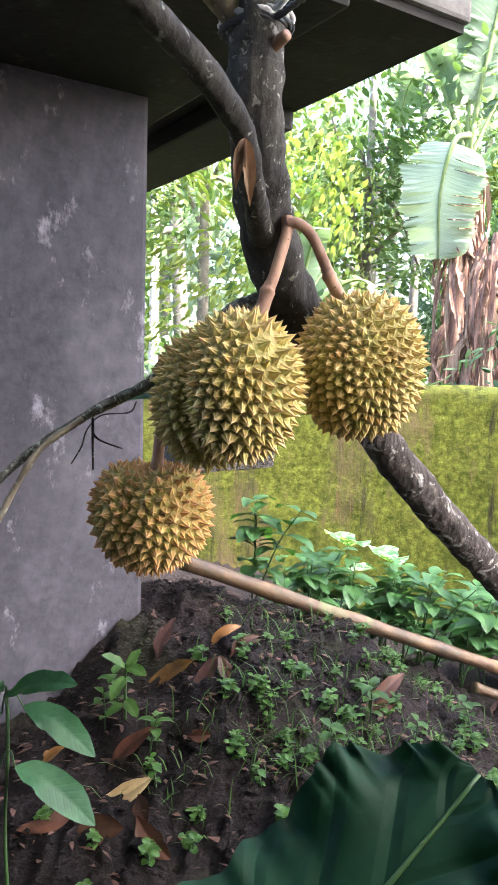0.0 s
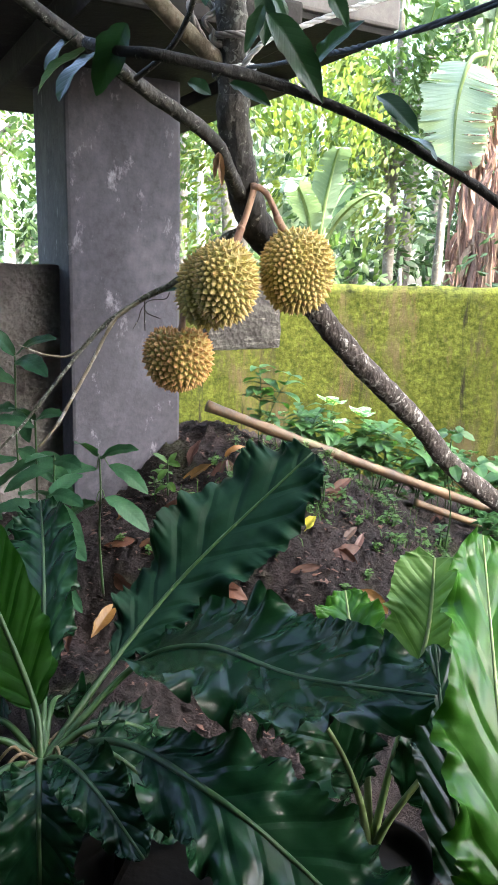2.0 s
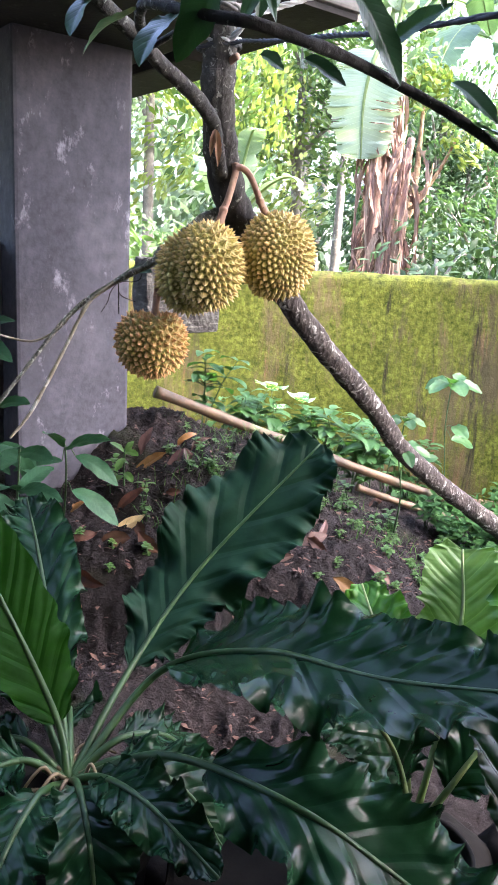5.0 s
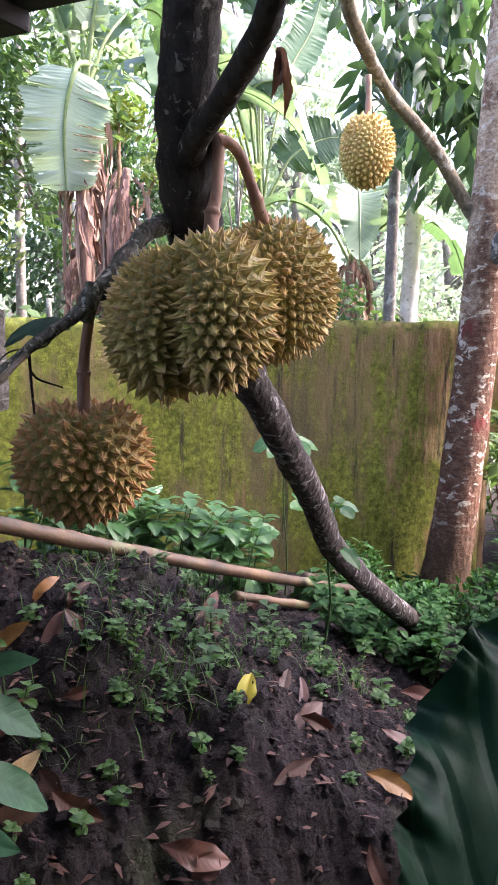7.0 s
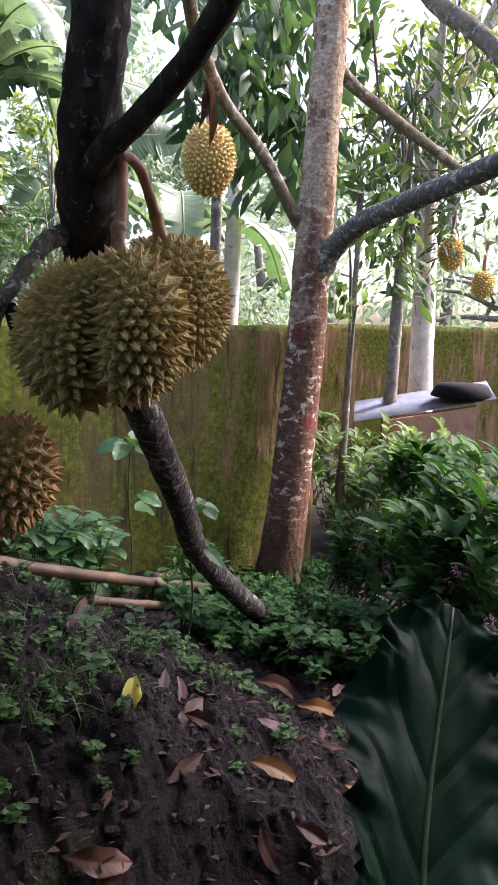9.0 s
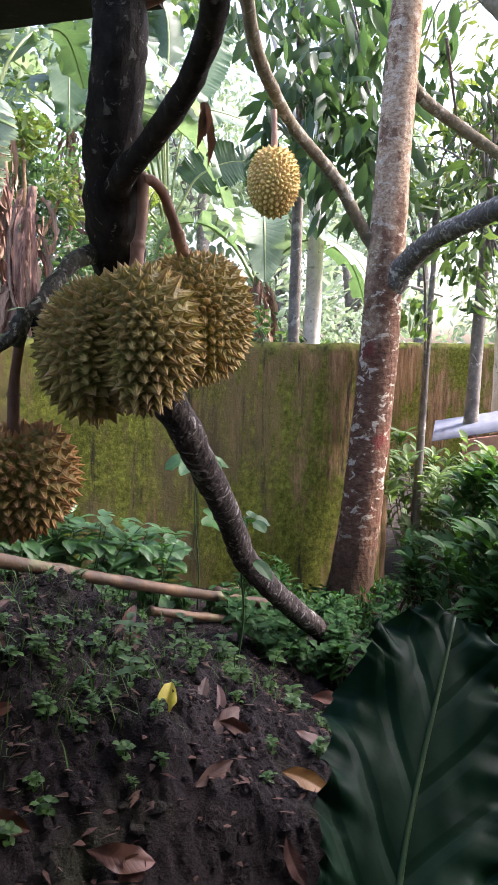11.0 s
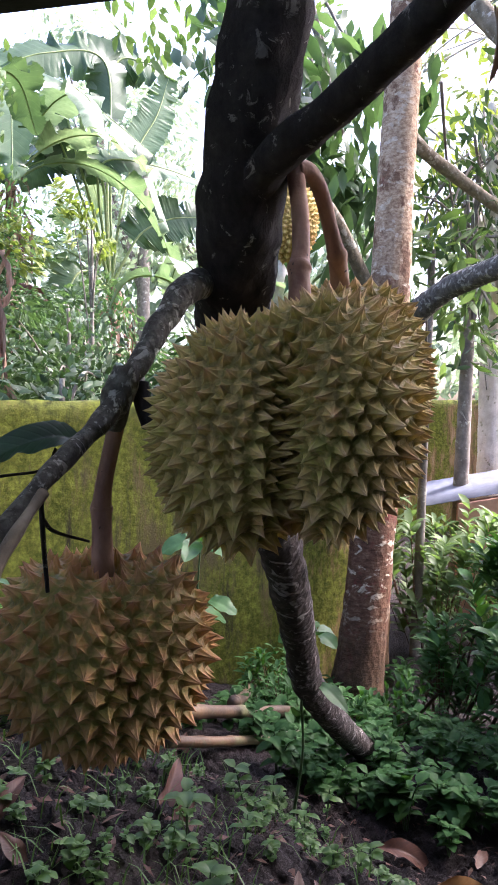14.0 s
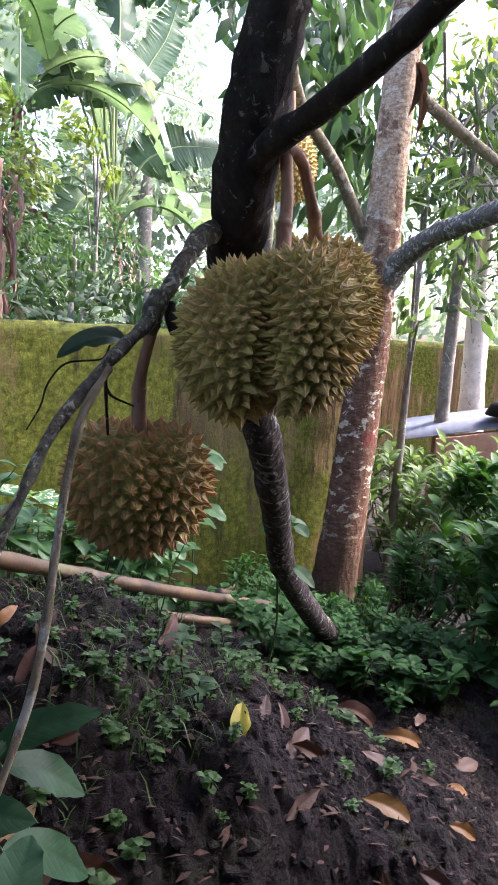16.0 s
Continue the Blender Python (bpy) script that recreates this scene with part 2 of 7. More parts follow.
def m_red_bark():
    """Red-brown bark with crisp white lichen patches, paler higher up and dark at the foot."""
    k = Mat("red_brown_bark")
    red = k.ramp(k.noise(26.0, 8, 0.7, (1.0, 1.0, 2.2)), [(0.3, (0.046, 0.021, 0.012)), (0.52, (0.12, 0.062, 0.036)), (0.72, (0.22, 0.14, 0.09))])
    red = k.mix(k.step(k.noise(8.0, 6, 0.65, (1.0, 1.0, 0.8)), 0.56, 0.66), red, (0.14, 0.036, 0.026))
    pale = k.ramp(k.noise(42.0, 8, 0.72, (1.0, 1.0, 1.6)), [(0.32, (0.15, 0.092, 0.058)), (0.5, (0.36, 0.265, 0.172)), (0.68, (0.57, 0.465, 0.325))])
    z = k.n("ShaderNodeSeparateXYZ")
    k.link(k.co, z.inputs["Vector"])
    up = z.outputs["Z"]
    high = k.step(k.math("ADD", up, k.math("MULTIPLY", k.noise(6.0, 8, 0.7), 2.6)), 2.75, 3.35)
    c = k.mix(k.math("MULTIPLY", high, 0.92), red, pale)
    c = k.mix(k.math("MULTIPLY", k.step(k.noise(9.0, 7, 0.68, (1.0, 1.0, 0.7), 0.0, (4.1, 2.0, 0.7)), 0.54, 0.60), 0.85), c, red)
    white = k.math("MULTIPLY", k.step(k.noise(13.0, 7, 0.62, (1.0, 1.0, 1.7), 0.5, (0.3, 5.0, 2.2)), 0.552, 0.60), k.step(up, 0.25, 0.55))
    c = k.mix(white, c, k.ramp(k.noise(70, 5), [(0.35, (0.34, 0.285, 0.21)), (0.65, (0.54, 0.47, 0.36))]))
    foot = k.step(k.math("ADD", up, k.math("MULTIPLY", k.noise(9.0, 6, 0.7), 0.7)), 0.85, 0.5)
    c = k.mix(foot, c, k.ramp(k.noise(30.0, 7, 0.7), [(0.35, (0.028, 0.016, 0.009)), (0.65, (0.085, 0.052, 0.028))]))
    return k.done(c, 0.9, k.mix(0.5, k.noise(60, 8, 0.7, (1.0, 1.0, 2.5)), k.voronoi(40, (1, 1, 0.5))), 0.8, 0.014, 0.2)


M_BARK_RED = m_red_bark()
M_BARK_MOTTLED = m_bark("mottled_grey_bark", (0.06, 0.055, 0.045), (0.13, 0.12, 0.10), (0.21, 0.19, 0.16), (0.34, 0.33, 0.27), 0.55, 2.2)
M_BARK_LICHEN = m_bark("scaly_lichen_bark", (0.045, 0.044, 0.034), (0.13, 0.13, 0.10), (0.27, 0.27, 0.215), (0.44, 0.45, 0.37), 0.555, 3.4)
M_BARK_TAN = m_bark("tan_peeling_bark", (0.16, 0.09, 0.05), (0.34, 0.23, 0.14), (0.52, 0.40, 0.27), (0.12, 0.065, 0.04), 0.6, 0.8)
M_BARK_WHITE = m_bark("white_bark", (0.42, 0.38, 0.32), (0.6, 0.56, 0.5), (0.75, 0.72, 0.66), (0.3, 0.29, 0.2), 0.63, 0.5)
M_BARK_GREY = m_bark("grey_bark", (0.10, 0.09, 0.075), (0.19, 0.17, 0.14), (0.3, 0.28, 0.24), (0.4, 0.4, 0.33), 0.6, 0.6)


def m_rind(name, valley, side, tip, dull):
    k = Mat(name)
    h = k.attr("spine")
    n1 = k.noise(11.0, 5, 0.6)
    # green valleys and brown tips; the darkest foot stands in for shade between spines
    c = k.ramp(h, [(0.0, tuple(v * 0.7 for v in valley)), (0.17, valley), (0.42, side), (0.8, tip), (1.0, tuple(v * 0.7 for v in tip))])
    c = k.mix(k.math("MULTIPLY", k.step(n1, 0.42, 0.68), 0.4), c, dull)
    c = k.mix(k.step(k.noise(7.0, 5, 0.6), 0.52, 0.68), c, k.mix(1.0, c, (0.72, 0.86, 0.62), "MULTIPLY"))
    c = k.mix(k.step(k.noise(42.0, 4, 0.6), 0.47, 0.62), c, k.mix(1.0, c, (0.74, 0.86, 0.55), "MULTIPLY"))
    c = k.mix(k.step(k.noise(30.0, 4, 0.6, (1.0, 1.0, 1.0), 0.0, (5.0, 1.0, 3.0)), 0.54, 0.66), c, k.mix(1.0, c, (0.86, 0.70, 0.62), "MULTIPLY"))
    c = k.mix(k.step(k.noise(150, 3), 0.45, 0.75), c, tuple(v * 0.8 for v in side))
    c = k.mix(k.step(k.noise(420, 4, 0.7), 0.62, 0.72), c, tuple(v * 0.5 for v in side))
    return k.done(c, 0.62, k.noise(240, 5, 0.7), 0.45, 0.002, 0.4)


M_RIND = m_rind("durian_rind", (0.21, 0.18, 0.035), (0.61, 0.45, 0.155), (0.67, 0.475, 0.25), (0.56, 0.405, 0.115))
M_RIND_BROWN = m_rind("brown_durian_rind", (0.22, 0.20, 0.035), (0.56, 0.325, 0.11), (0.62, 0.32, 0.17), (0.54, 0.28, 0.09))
# yellow rind, brightened in place of sunlight on the far fruit
M_RIND_YELLOW = m_rind("sunlit_yellow_durian_rind", (0.46, 0.28, 0.045), (0.72, 0.50, 0.16), (0.66, 0.42, 0.16), (0.76, 0.53, 0.18))


def m_stalk():
    k = Mat("fruit_stalk")
    c = k.ramp(k.noise(45, 5, 0.6, (1, 1, 0.3)), [(0.3, (0.17, 0.085, 0.052)), (0.6, (0.34, 0.20, 0.125)), (0.8, (0.44, 0.29, 0.195))])
    c = k.mix(k.step(k.noise(90, 3), 0.68, 0.72), c, (0.05, 0.03, 0.02))
    return k.done(c, 0.7, k.noise(160, 4), 0.3, 0.003)


M_STALK = m_stalk()


def m_leaf(name, dark, light, rough=0.4, through=0.3, scale=18.0, spots=None, tint=(1.0, 1.15, 0.35), island=False, veins=0, spec=0.36, pleat=0.25):
    k = Mat(name)
    c = k.ramp(k.noise(scale, 5, 0.6), [(0.3, dark), (0.7, light)])
    c = k.mix(k.rand(island), c, k.mix(1.0, c, (0.62, 0.72, 0.62), "MULTIPLY"))
    if spots:
        c = k.mix(k.step(k.noise(70, 4, 0.6), 0.5, 0.55), c, spots)
    if veins:
        line = k.side_veins(veins)
        fine = k.side_veins(veins * 5, 6.0)
        c = k.mix(k.step(line, 0.13, 0.02), c, k.mix(1.0, c, (1.35, 1.28, 1.3), "MULTIPLY"))
        c = k.mix(k.step(fine, 0.5, 0.0), c, k.mix(1.0, c, (0.93, 0.95, 0.93), "MULTIPLY"))
        relief = k.mix(0.4, k.step(line, 0.0, 0.6), k.noise(14, 4, 0.55))
        return k.leafy(c, rough, through, relief, pleat, 0.008, spec, tint)
    return k.leafy(c, rough, through, k.noise(90, 4), 0.15, 0.002, spec, tint)


M_GLOSSY = m_leaf("glossy_dark_leaf", (0.005, 0.025, 0.011), (0.012, 0.050, 0.019), 0.27, 0.1, veins=8, spec=0.19, pleat=0.3)
M_DULL_LEAF = m_leaf("dull_dark_leaf", (0.0046, 0.021, 0.0115), (0.0105, 0.040, 0.021), 0.5, 0.08, veins=8, spec=0.08, pleat=0.45)
M_GLOSSY_LIGHT = m_leaf("glossy_bright_leaf", (0.030, 0.115, 0.012), (0.062, 0.185, 0.026), 0.30, 0.3, veins=8, spec=0.24, pleat=0.35)
# light behind the leaf is put into this deeper green
M_GLOSSY_DEEP = m_leaf("backlit_leaf", (0.010, 0.058, 0.005), (0.021, 0.09, 0.009), 0.55, 0.5, veins=9, spec=0.08, pleat=0.5)
# distant haze is put into this pale foliage colour
M_HAZE = m_leaf("haze_coloured_foliage", (0.26, 0.33, 0.23), (0.42, 0.48, 0.36), 0.7, 0.4, 3.0, tint=(1.0, 1.08, 0.8), island=True)
M_PALE_LEAF = m_leaf("pale_heart_leaf", (0.085, 0.19, 0.05), (0.16, 0.30, 0.095), 0.42, 0.35, veins=7, pleat=0.3)
M_RIB = m_leaf("leaf_rib", (0.03, 0.075, 0.025), (0.06, 0.12, 0.04), 0.4, 0.1)
M_DURLEAF = m_leaf("tree_leaf", (0.022, 0.06, 0.035), (0.045, 0.10, 0.06), 0.33, 0.2, veins=10, pleat=0.1)
M_SAPLEAF = m_leaf("sapling_leaf", (0.024, 0.078, 0.038), (0.058, 0.15, 0.076), 0.4, 0.2, veins=11, spec=0.16, pleat=0.07)
M_WEED = m_leaf("weed_leaf", (0.040, 0.098, 0.024), (0.092, 0.185, 0.042), 0.45, 0.35)
M_WEED_BLUE = m_leaf("wall_plant_leaf", (0.036, 0.105, 0.036), (0.088, 0.20, 0.068), 0.42, 0.35)
M_VARIEG = m_leaf("variegated_leaf", (0.05, 0.16, 0.06), (0.10, 0.24, 0.08), 0.4, 0.35, spots=(0.62, 0.72, 0.45))
M_BUSH = m_leaf("bush_leaf", (0.022, 0.067, 0.021), (0.06, 0.142, 0.045), 0.5, 0.35, island=True, spec=0.10)
M_FAR = m_leaf("far_foliage", (0.075, 0.135, 0.05), (0.19, 0.27, 0.11), 0.55, 0.45, 3.0, tint=(1.0, 1.12, 0.55), island=True)
M_FAR_DARK = m_leaf("far_dark_foliage", (0.035, 0.07, 0.032), (0.085, 0.14, 0.065), 0.45, 0.4, 3.0, tint=(1.0, 1.12, 0.55), island=True)
M_LONGLEAF = m_leaf("long_dark_leaf", (0.042, 0.085, 0.045), (0.115, 0.185, 0.10), 0.36, 0.48, 3.0, tint=(1.0, 1.12, 0.55), island=True)
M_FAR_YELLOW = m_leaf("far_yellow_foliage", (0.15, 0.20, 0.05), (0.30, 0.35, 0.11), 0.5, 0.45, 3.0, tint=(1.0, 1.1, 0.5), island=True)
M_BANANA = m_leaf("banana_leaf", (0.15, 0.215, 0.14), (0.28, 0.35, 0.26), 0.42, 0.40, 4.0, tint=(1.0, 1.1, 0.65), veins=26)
# waxy underside, coloured paler in place of sun on the hanging leaf
M_BANANA_PALE = m_leaf("banana_leaf_sunlit_underside", (0.26, 0.34, 0.24), (0.36, 0.44, 0.33), 0.6, 0.35, 4.0, tint=(1.0, 1.08, 0.8), veins=24)
# darker copies of the banana leaf, with shade and backlight put into the colour
M_BANANA_SHADED = m_leaf("banana_leaf_shaded", (0.08, 0.14, 0.075), (0.15, 0.22, 0.13), 0.42, 0.40, 4.0, tint=(1.0, 1.1, 0.6), veins=26)
M_BANANA_BACKLIT = m_leaf("banana_leaf_backlit", (0.035, 0.075, 0.035), (0.085, 0.14, 0.075), 0.45, 0.35, 4.0, tint=(1.0, 1.12, 0.5), veins=26)
M_PETIOLE = m_leaf("petiole", (0.2, 0.27, 0.10), (0.33, 0.38, 0.18), 0.45, 0.2)
M_LITTER_PINK = m_leaf("dead_leaf_pink", (0.068, 0.033, 0.027), (0.135, 0.073, 0.06), 0.5, 0.1, 30, tint=(1, 0.6, 0.4), veins=12, pleat=0.10)
M_LITTER_BROWN = m_leaf("dead_leaf_brown", (0.045, 0.019, 0.011), (0.105, 0.042, 0.023), 0.5, 0.1, 30, tint=(1, 0.6, 0.4), veins=12, pleat=0.10)
M_LITTER_ORANGE = m_leaf("dead_leaf_orange", (0.17, 0.078, 0.023), (0.29, 0.145, 0.045), 0.45, 0.1, 30, tint=(1, 0.7, 0.4), veins=12, pleat=0.10)
M_LITTER_PALE = m_leaf("dead_leaf_pale", (0.42, 0.28, 0.12), (0.55, 0.42, 0.22), 0.5, 0.15, 30, tint=(1, 0.8, 0.5), veins=12, pleat=0.10)
M_WITHERED = m_leaf("withered_leaf", (0.27, 0.145, 0.085), (0.47, 0.30, 0.20), 0.6, 0.2, 30, tint=(1, 0.7, 0.5))
M_LITTER_YELLOW = m_leaf("dead_leaf_yellow", (0.45, 0.36, 0.03), (0.6, 0.5, 0.06), 0.45, 0.2, 30, tint=(1, 0.9, 0.3), veins=12, pleat=0.10)


def m_plain(name, a, b, scale=30.0, rough=0.6, bump=0.3, stretch=None, spec=0.4):
    k = Mat(name)
    return k.done(k.ramp(k.noise(scale, 6, 0.65, stretch), [(0.3, a), (0.7, b)]), rough, k.noise(scale * 3, 5), bump, 0.004, spec)


def m_bamboo():
    k = Mat("old_bamboo")
    c = k.ramp(k.noise(9, 6, 0.65), [(0.3, (0.024, 0.017, 0.010)), (0.5, (0.075, 0.043, 0.020)), (0.7, (0.15, 0.09, 0.04))])
    c = k.mix(k.step(k.noise(26, 6, 0.7), 0.55, 0.66), c, (0.07, 0.06, 0.035))
    c = k.mix(k.step(k.noise(5, 3), 0.56, 0.64), c, (0.12, 0.12, 0.05))
    return k.done(c, 0.6, k.noise(90, 5), 0.4, 0.004)


M_BAMBOO = m_bamboo()
M_SHEATH = m_plain("banana_sheath", (0.045, 0.022, 0.016), (0.36, 0.21, 0.15), 14, 0.8, 0.9, (4.0, 4.0, 0.5))
M_STRAW = m_plain("dry_straw", (0.17, 0.10, 0.065), (0.42, 0.29, 0.20), 18, 0.8, 0.5, (6.0, 6.0, 0.8))
M_CRUMB = m_plain("crumbled_leaf", (0.035, 0.016, 0.011), (0.11, 0.06, 0.04), 60, 0.8)
M_ROPE_PALE = m_plain("pale_rope", (0.5, 0.5, 0.48), (0.72, 0.72, 0.7), 60, 0.85)
M_ROPE_GREY = m_plain("worn_grey_rope", (0.14, 0.13, 0.115), (0.34, 0.32, 0.28), 60, 0.9)
M_ROPE_DARK = m_plain("dark_rope", (0.035, 0.04, 0.045), (0.09, 0.095, 0.10), 60, 0.8)
M_POT = m_plain("black_plastic", (0.003, 0.003, 0.0033), (0.007, 0.0067, 0.0063), 12, 0.75, spec=0.08)
M_STONE = m_plain("dark_stone", (0.0042, 0.0038, 0.0036), (0.010, 0.0092, 0.0085), 9, 0.9, 0.8, spec=0.06)
M_RED = m_plain("red_sacking", (0.55, 0.035, 0.03), (0.75, 0.07, 0.05), 30, 0.6)
M_TIN = m_plain("tin_roofing", (0.07, 0.08, 0.11), (0.12, 0.14, 0.18), 10, 0.75, 0.2)
M_BRICK = m_plain("pink_brick", (0.33, 0.16, 0.11), (0.5, 0.28, 0.2), 14, 0.9, 0.5)
M_ROOT = m_plain("fibrous_root", (0.14, 0.10, 0.055), (0.30, 0.22, 0.12), 50, 0.9)
M_FLOWER = m_plain("pink_flower", (0.42, 0.16, 0.2), (0.65, 0.35, 0.38), 60, 0.6)


# ---------------------------------------------------------------- mesh helpers
def mesh_from(name, verts, faces, material, smooth=True, attrs=None):
    me = bpy.data.meshes.new(name)
    me.from_pydata([tuple(map(float, v)) for v in verts], [], faces)
    me.materials.append(material)
    if smooth:
        me.polygons.foreach_set("use_smooth", [True] * len(me.polygons))
    if attrs:
        for key, vals in attrs.items():
            at = me.attributes.new(key, "FLOAT", "POINT")
            at.data.foreach_set("value", list(map(float, vals)))
    me.update()
    return me


def put(name, data, parent=None, label="", m=None):
    ob = new(name, data)
    if m is not None:
        ob.matrix_basis = m
    if parent is not None:
        ob.parent = parent
    if label:
        ob["label"] = label
    return ob


def thing(name, label, category, at=(0, 0, 0), group="", kind=""):
    ob = new(name)
    ob.location = at
    ob.empty_display_size = 0.05
    return tagged(ob, label, category, group, kind)


def spline(points, n):
    """Catmull-Rom through the control points, n samples; the columns may hold radii too."""
    p = np.array(points, float)
    p = np.vstack([2 * p[0] - p[1], p, 2 * p[-1] - p[-2]])
    out = []
    for s in np.linspace(0, len(points) - 1 - 1e-6, n):
        i = int(s)
        u = s - i
        a, b, c, d = p[i:i + 4]
        out.append(0.5 * (2 * b + (c - a) * u + (2 * a - 5 * b + 4 * c - d) * u * u + (3 * b - a - 3 * c + d) * u ** 3))
    return np.array(out)


def frames_along(c):
    t = np.gradient(c, axis=0)
    t /= np.linalg.norm(t, axis=1)[:, None] + 1e-12
    side = np.cross(t[0], (0, 0, 1) if abs(t[0][2]) < 0.9 else (1, 0, 0))
    sides = []
    for k in range(len(c)):
        side = side - t[k] * (side @ t[k])
        side /= np.linalg.norm(side) + 1e-12
        sides.append(side.copy())
    sides = np.array(sides)
    return t, sides, np.cross(t, sides)


def tube(name, points, material, n=40, segs=12, rough=0.0, seed=0, origin=(0, 0, 0), cap=True):
    """A limb through points (x, y, z, radius), knobbly by rough."""
    s = spline(points, n)
    c, r = s[:, :3] - np.array(origin), s[:, 3]
    _, a, b = frames_along(c)
    verts, faces = [], []
    for k in range(n):
        for j in range(segs):
            w = 2 * math.pi * j / segs
            q = math.cos(w) * a[k] + math.sin(w) * b[k]
            rad = r[k]
            if rough:
                v = Vector(c[k] + q * r[k])
                rad *= 1 + rough * (noise.noise(v * 35 + Vector((seed, 0, 0))) + 0.7 * noise.noise(v * 12 + Vector((0, seed, 0))))
            verts.append(c[k] + q * rad)
    for k in range(n - 1):
        for j in range(segs):
            faces.append((k * segs + j, k * segs + (j + 1) % segs, (k + 1) * segs + (j + 1) % segs, (k + 1) * segs + j))
    if cap:
        faces.append(tuple(range(segs))[::-1])
        faces.append(tuple((n - 1) * segs + j for j in range(segs)))
    return mesh_from(name, verts, faces, material)


def blade(name, mid, width, material, n=40, m=14, fold=0.15, wave=0.0, waves=9, vein=0.0, veins=14, up=(0, 0, 1), shape=(0.75, 0.9), torn=0.0, seed=0, origin=(0, 0, 0)):
    """A leaf along the midrib points: folded, ruffled at the margin, ribbed by side veins; torn cuts the margin into strips."""
    rg = random.Random(seed)
    c = spline(mid, n) - np.array(origin)
    t = np.gradient(c, axis=0)
    t /= np.linalg.norm(t, axis=1)[:, None] + 1e-12
    side = np.cross(t, np.array(up, float))
    side /= np.linalg.norm(side, axis=1)[:, None] + 1e-9
    nor = np.cross(side, t)
    ph, ph2 = rg.uniform(0, 6.28), rg.uniform(0, 6.28)
    verts, faces, along, across = [], [], [], []
    s = np.linspace(0, 1, n)
    prof = np.sin(math.pi * np.clip(s, 0.004, 0.997) ** shape[0]) ** shape[1]
    cut = [1.0 - torn * rg.random() ** 2 for _ in range(n)]
    droop, tear, level = [], {}, 0.0
    for k in range(n):
        for sg in (-1, 1):
            if torn and rg.random() < 0.06 and 4 < k < n - 4:
                tear[(k, sg)] = rg.uniform(0.15, 0.85)
                level = rg.uniform(-1, 1)
        droop.append(level)
    for k in range(n):
        for j in range(-m, m + 1):
            v = j / m
            w = width * 0.5 * prof[k] * (1 + (0.09 * noise.noise(Vector((s[k] * waves * 1.5 + ph2, 3.0 if j > 0 else 0, 0))) if wave else 0))
            if torn:
                w *= cut[k]
            lift = fold * abs(v) * w
            if wave:
                q = Vector((s[k] * waves * 1.9, (7.0 if j > 0 else 0) + ph, 0.4 * abs(v)))
                lift += wave * width * abs(v) ** 2.0 * 1.9 * noise.noise(q * 0.8) * min(1, prof[k] * 1.6)
                big = 0.15 + 1.9 * abs(noise.noise(Vector((s[k] * waves * 0.9, q.y, 5.0))))
                turnv = s[k] * waves * 6.0 + 7.0 * noise.noise(Vector((s[k] * waves * 0.7, q.y, 9.0))) + ph
                lift += wave * width * abs(v) ** 3.5 * 1.15 * big * math.sin(turnv) * min(1, prof[k] * 1.5)
                w *= 1 - 0.125 * big * math.cos(turnv) * abs(v) ** 2
                lift += wave * width * abs(v) ** 6 * 0.5 * math.sin(s[k] * waves * 21 + 5 * noise.noise(q * 2)) * big
            if vein:
                lift += vein * width * (abs(math.sin((s[k] * veins - abs(v) * 1.5) * math.pi)) ** 0.6 - 0.6) * min(1, 3 * abs(v)) * prof[k]
            if wave > .1:
                lift += .028 * width * noise.noise(Vector((s[k] * 11 + ph2, v * 4.2, ph))) * prof[k] * min(1, 3 * abs(v))
            if torn:
                lift += torn * 1.2 * width * v * v * droop[k]
            shift = t[k] * (0.16 * w * abs(v) * (0.5 if torn else 1) + (wave * .22 * width * big * math.sin(turnv + 1.2) * abs(v) ** 3 * min(1, prof[k] * 1.5) if wave else 0))
            verts.append(c[k] + side[k] * (w * v) + nor[k] * lift + shift)
            along.append(s[k])
            across.append(abs(v))
    row = 2 * m + 1
    for k in range(n - 1):
        for j in range(row - 1):
            a = k * row + j
            off = (j - m + 0.5) / m
            if torn and (k, 1 if off > 0 else -1) in tear and abs(off) > tear[(k, 1 if off > 0 else -1)]:
                continue
            faces.append((a, a + 1, a + row + 1, a + row))
    return mesh_from(name, verts, faces, material, True, {"along": along, "across": across})


def solid(name, corners, z0, z1, material, bevel=0.008, cuts=0, rough=0.0, origin=(0, 0, 0), seed=0):
    """An upright prism over plan corners, with worn edges."""
    bm = bmesh.new()
    o = Vector(origin)
    lo = [bm.verts.new(Vector((x, y, z0)) - o) for x, y in corners]
    f = bm.faces.new(lo)
    ext = bmesh.ops.extrude_face_region(bm, geom=[f])
    for v in ext["geom"]:
        if isinstance(v, bmesh.types.BMVert):
            v.co.z = z1 - o.z
    bmesh.ops.recalc_face_normals(bm, faces=bm.faces)
    if bevel:
        bmesh.ops.bevel(bm, geom=list(bm.edges), offset=bevel, segments=2, affect="EDGES", profile=0.6)
    if cuts:
        bmesh.ops.triangulate(bm, faces=bm.faces)
        bmesh.ops.subdivide_edges(bm, edges=[e for e in bm.edges if e.calc_length() > 0.05], cuts=cuts, use_grid_fill=True)
    if rough:
        for v in bm.verts:
            q = Vector(v.co) * 9 + Vector((seed, 0, 0))
            v.co += Vector((noise.noise(q), noise.noise(q + Vector((9, 0, 0))), noise.noise(q + Vector((0, 9, 0))))) * rough
    me = bpy.data.meshes.new(name)
    bm.to_mesh(me)
    bm.free()
    me.materials.append(material)
    return me


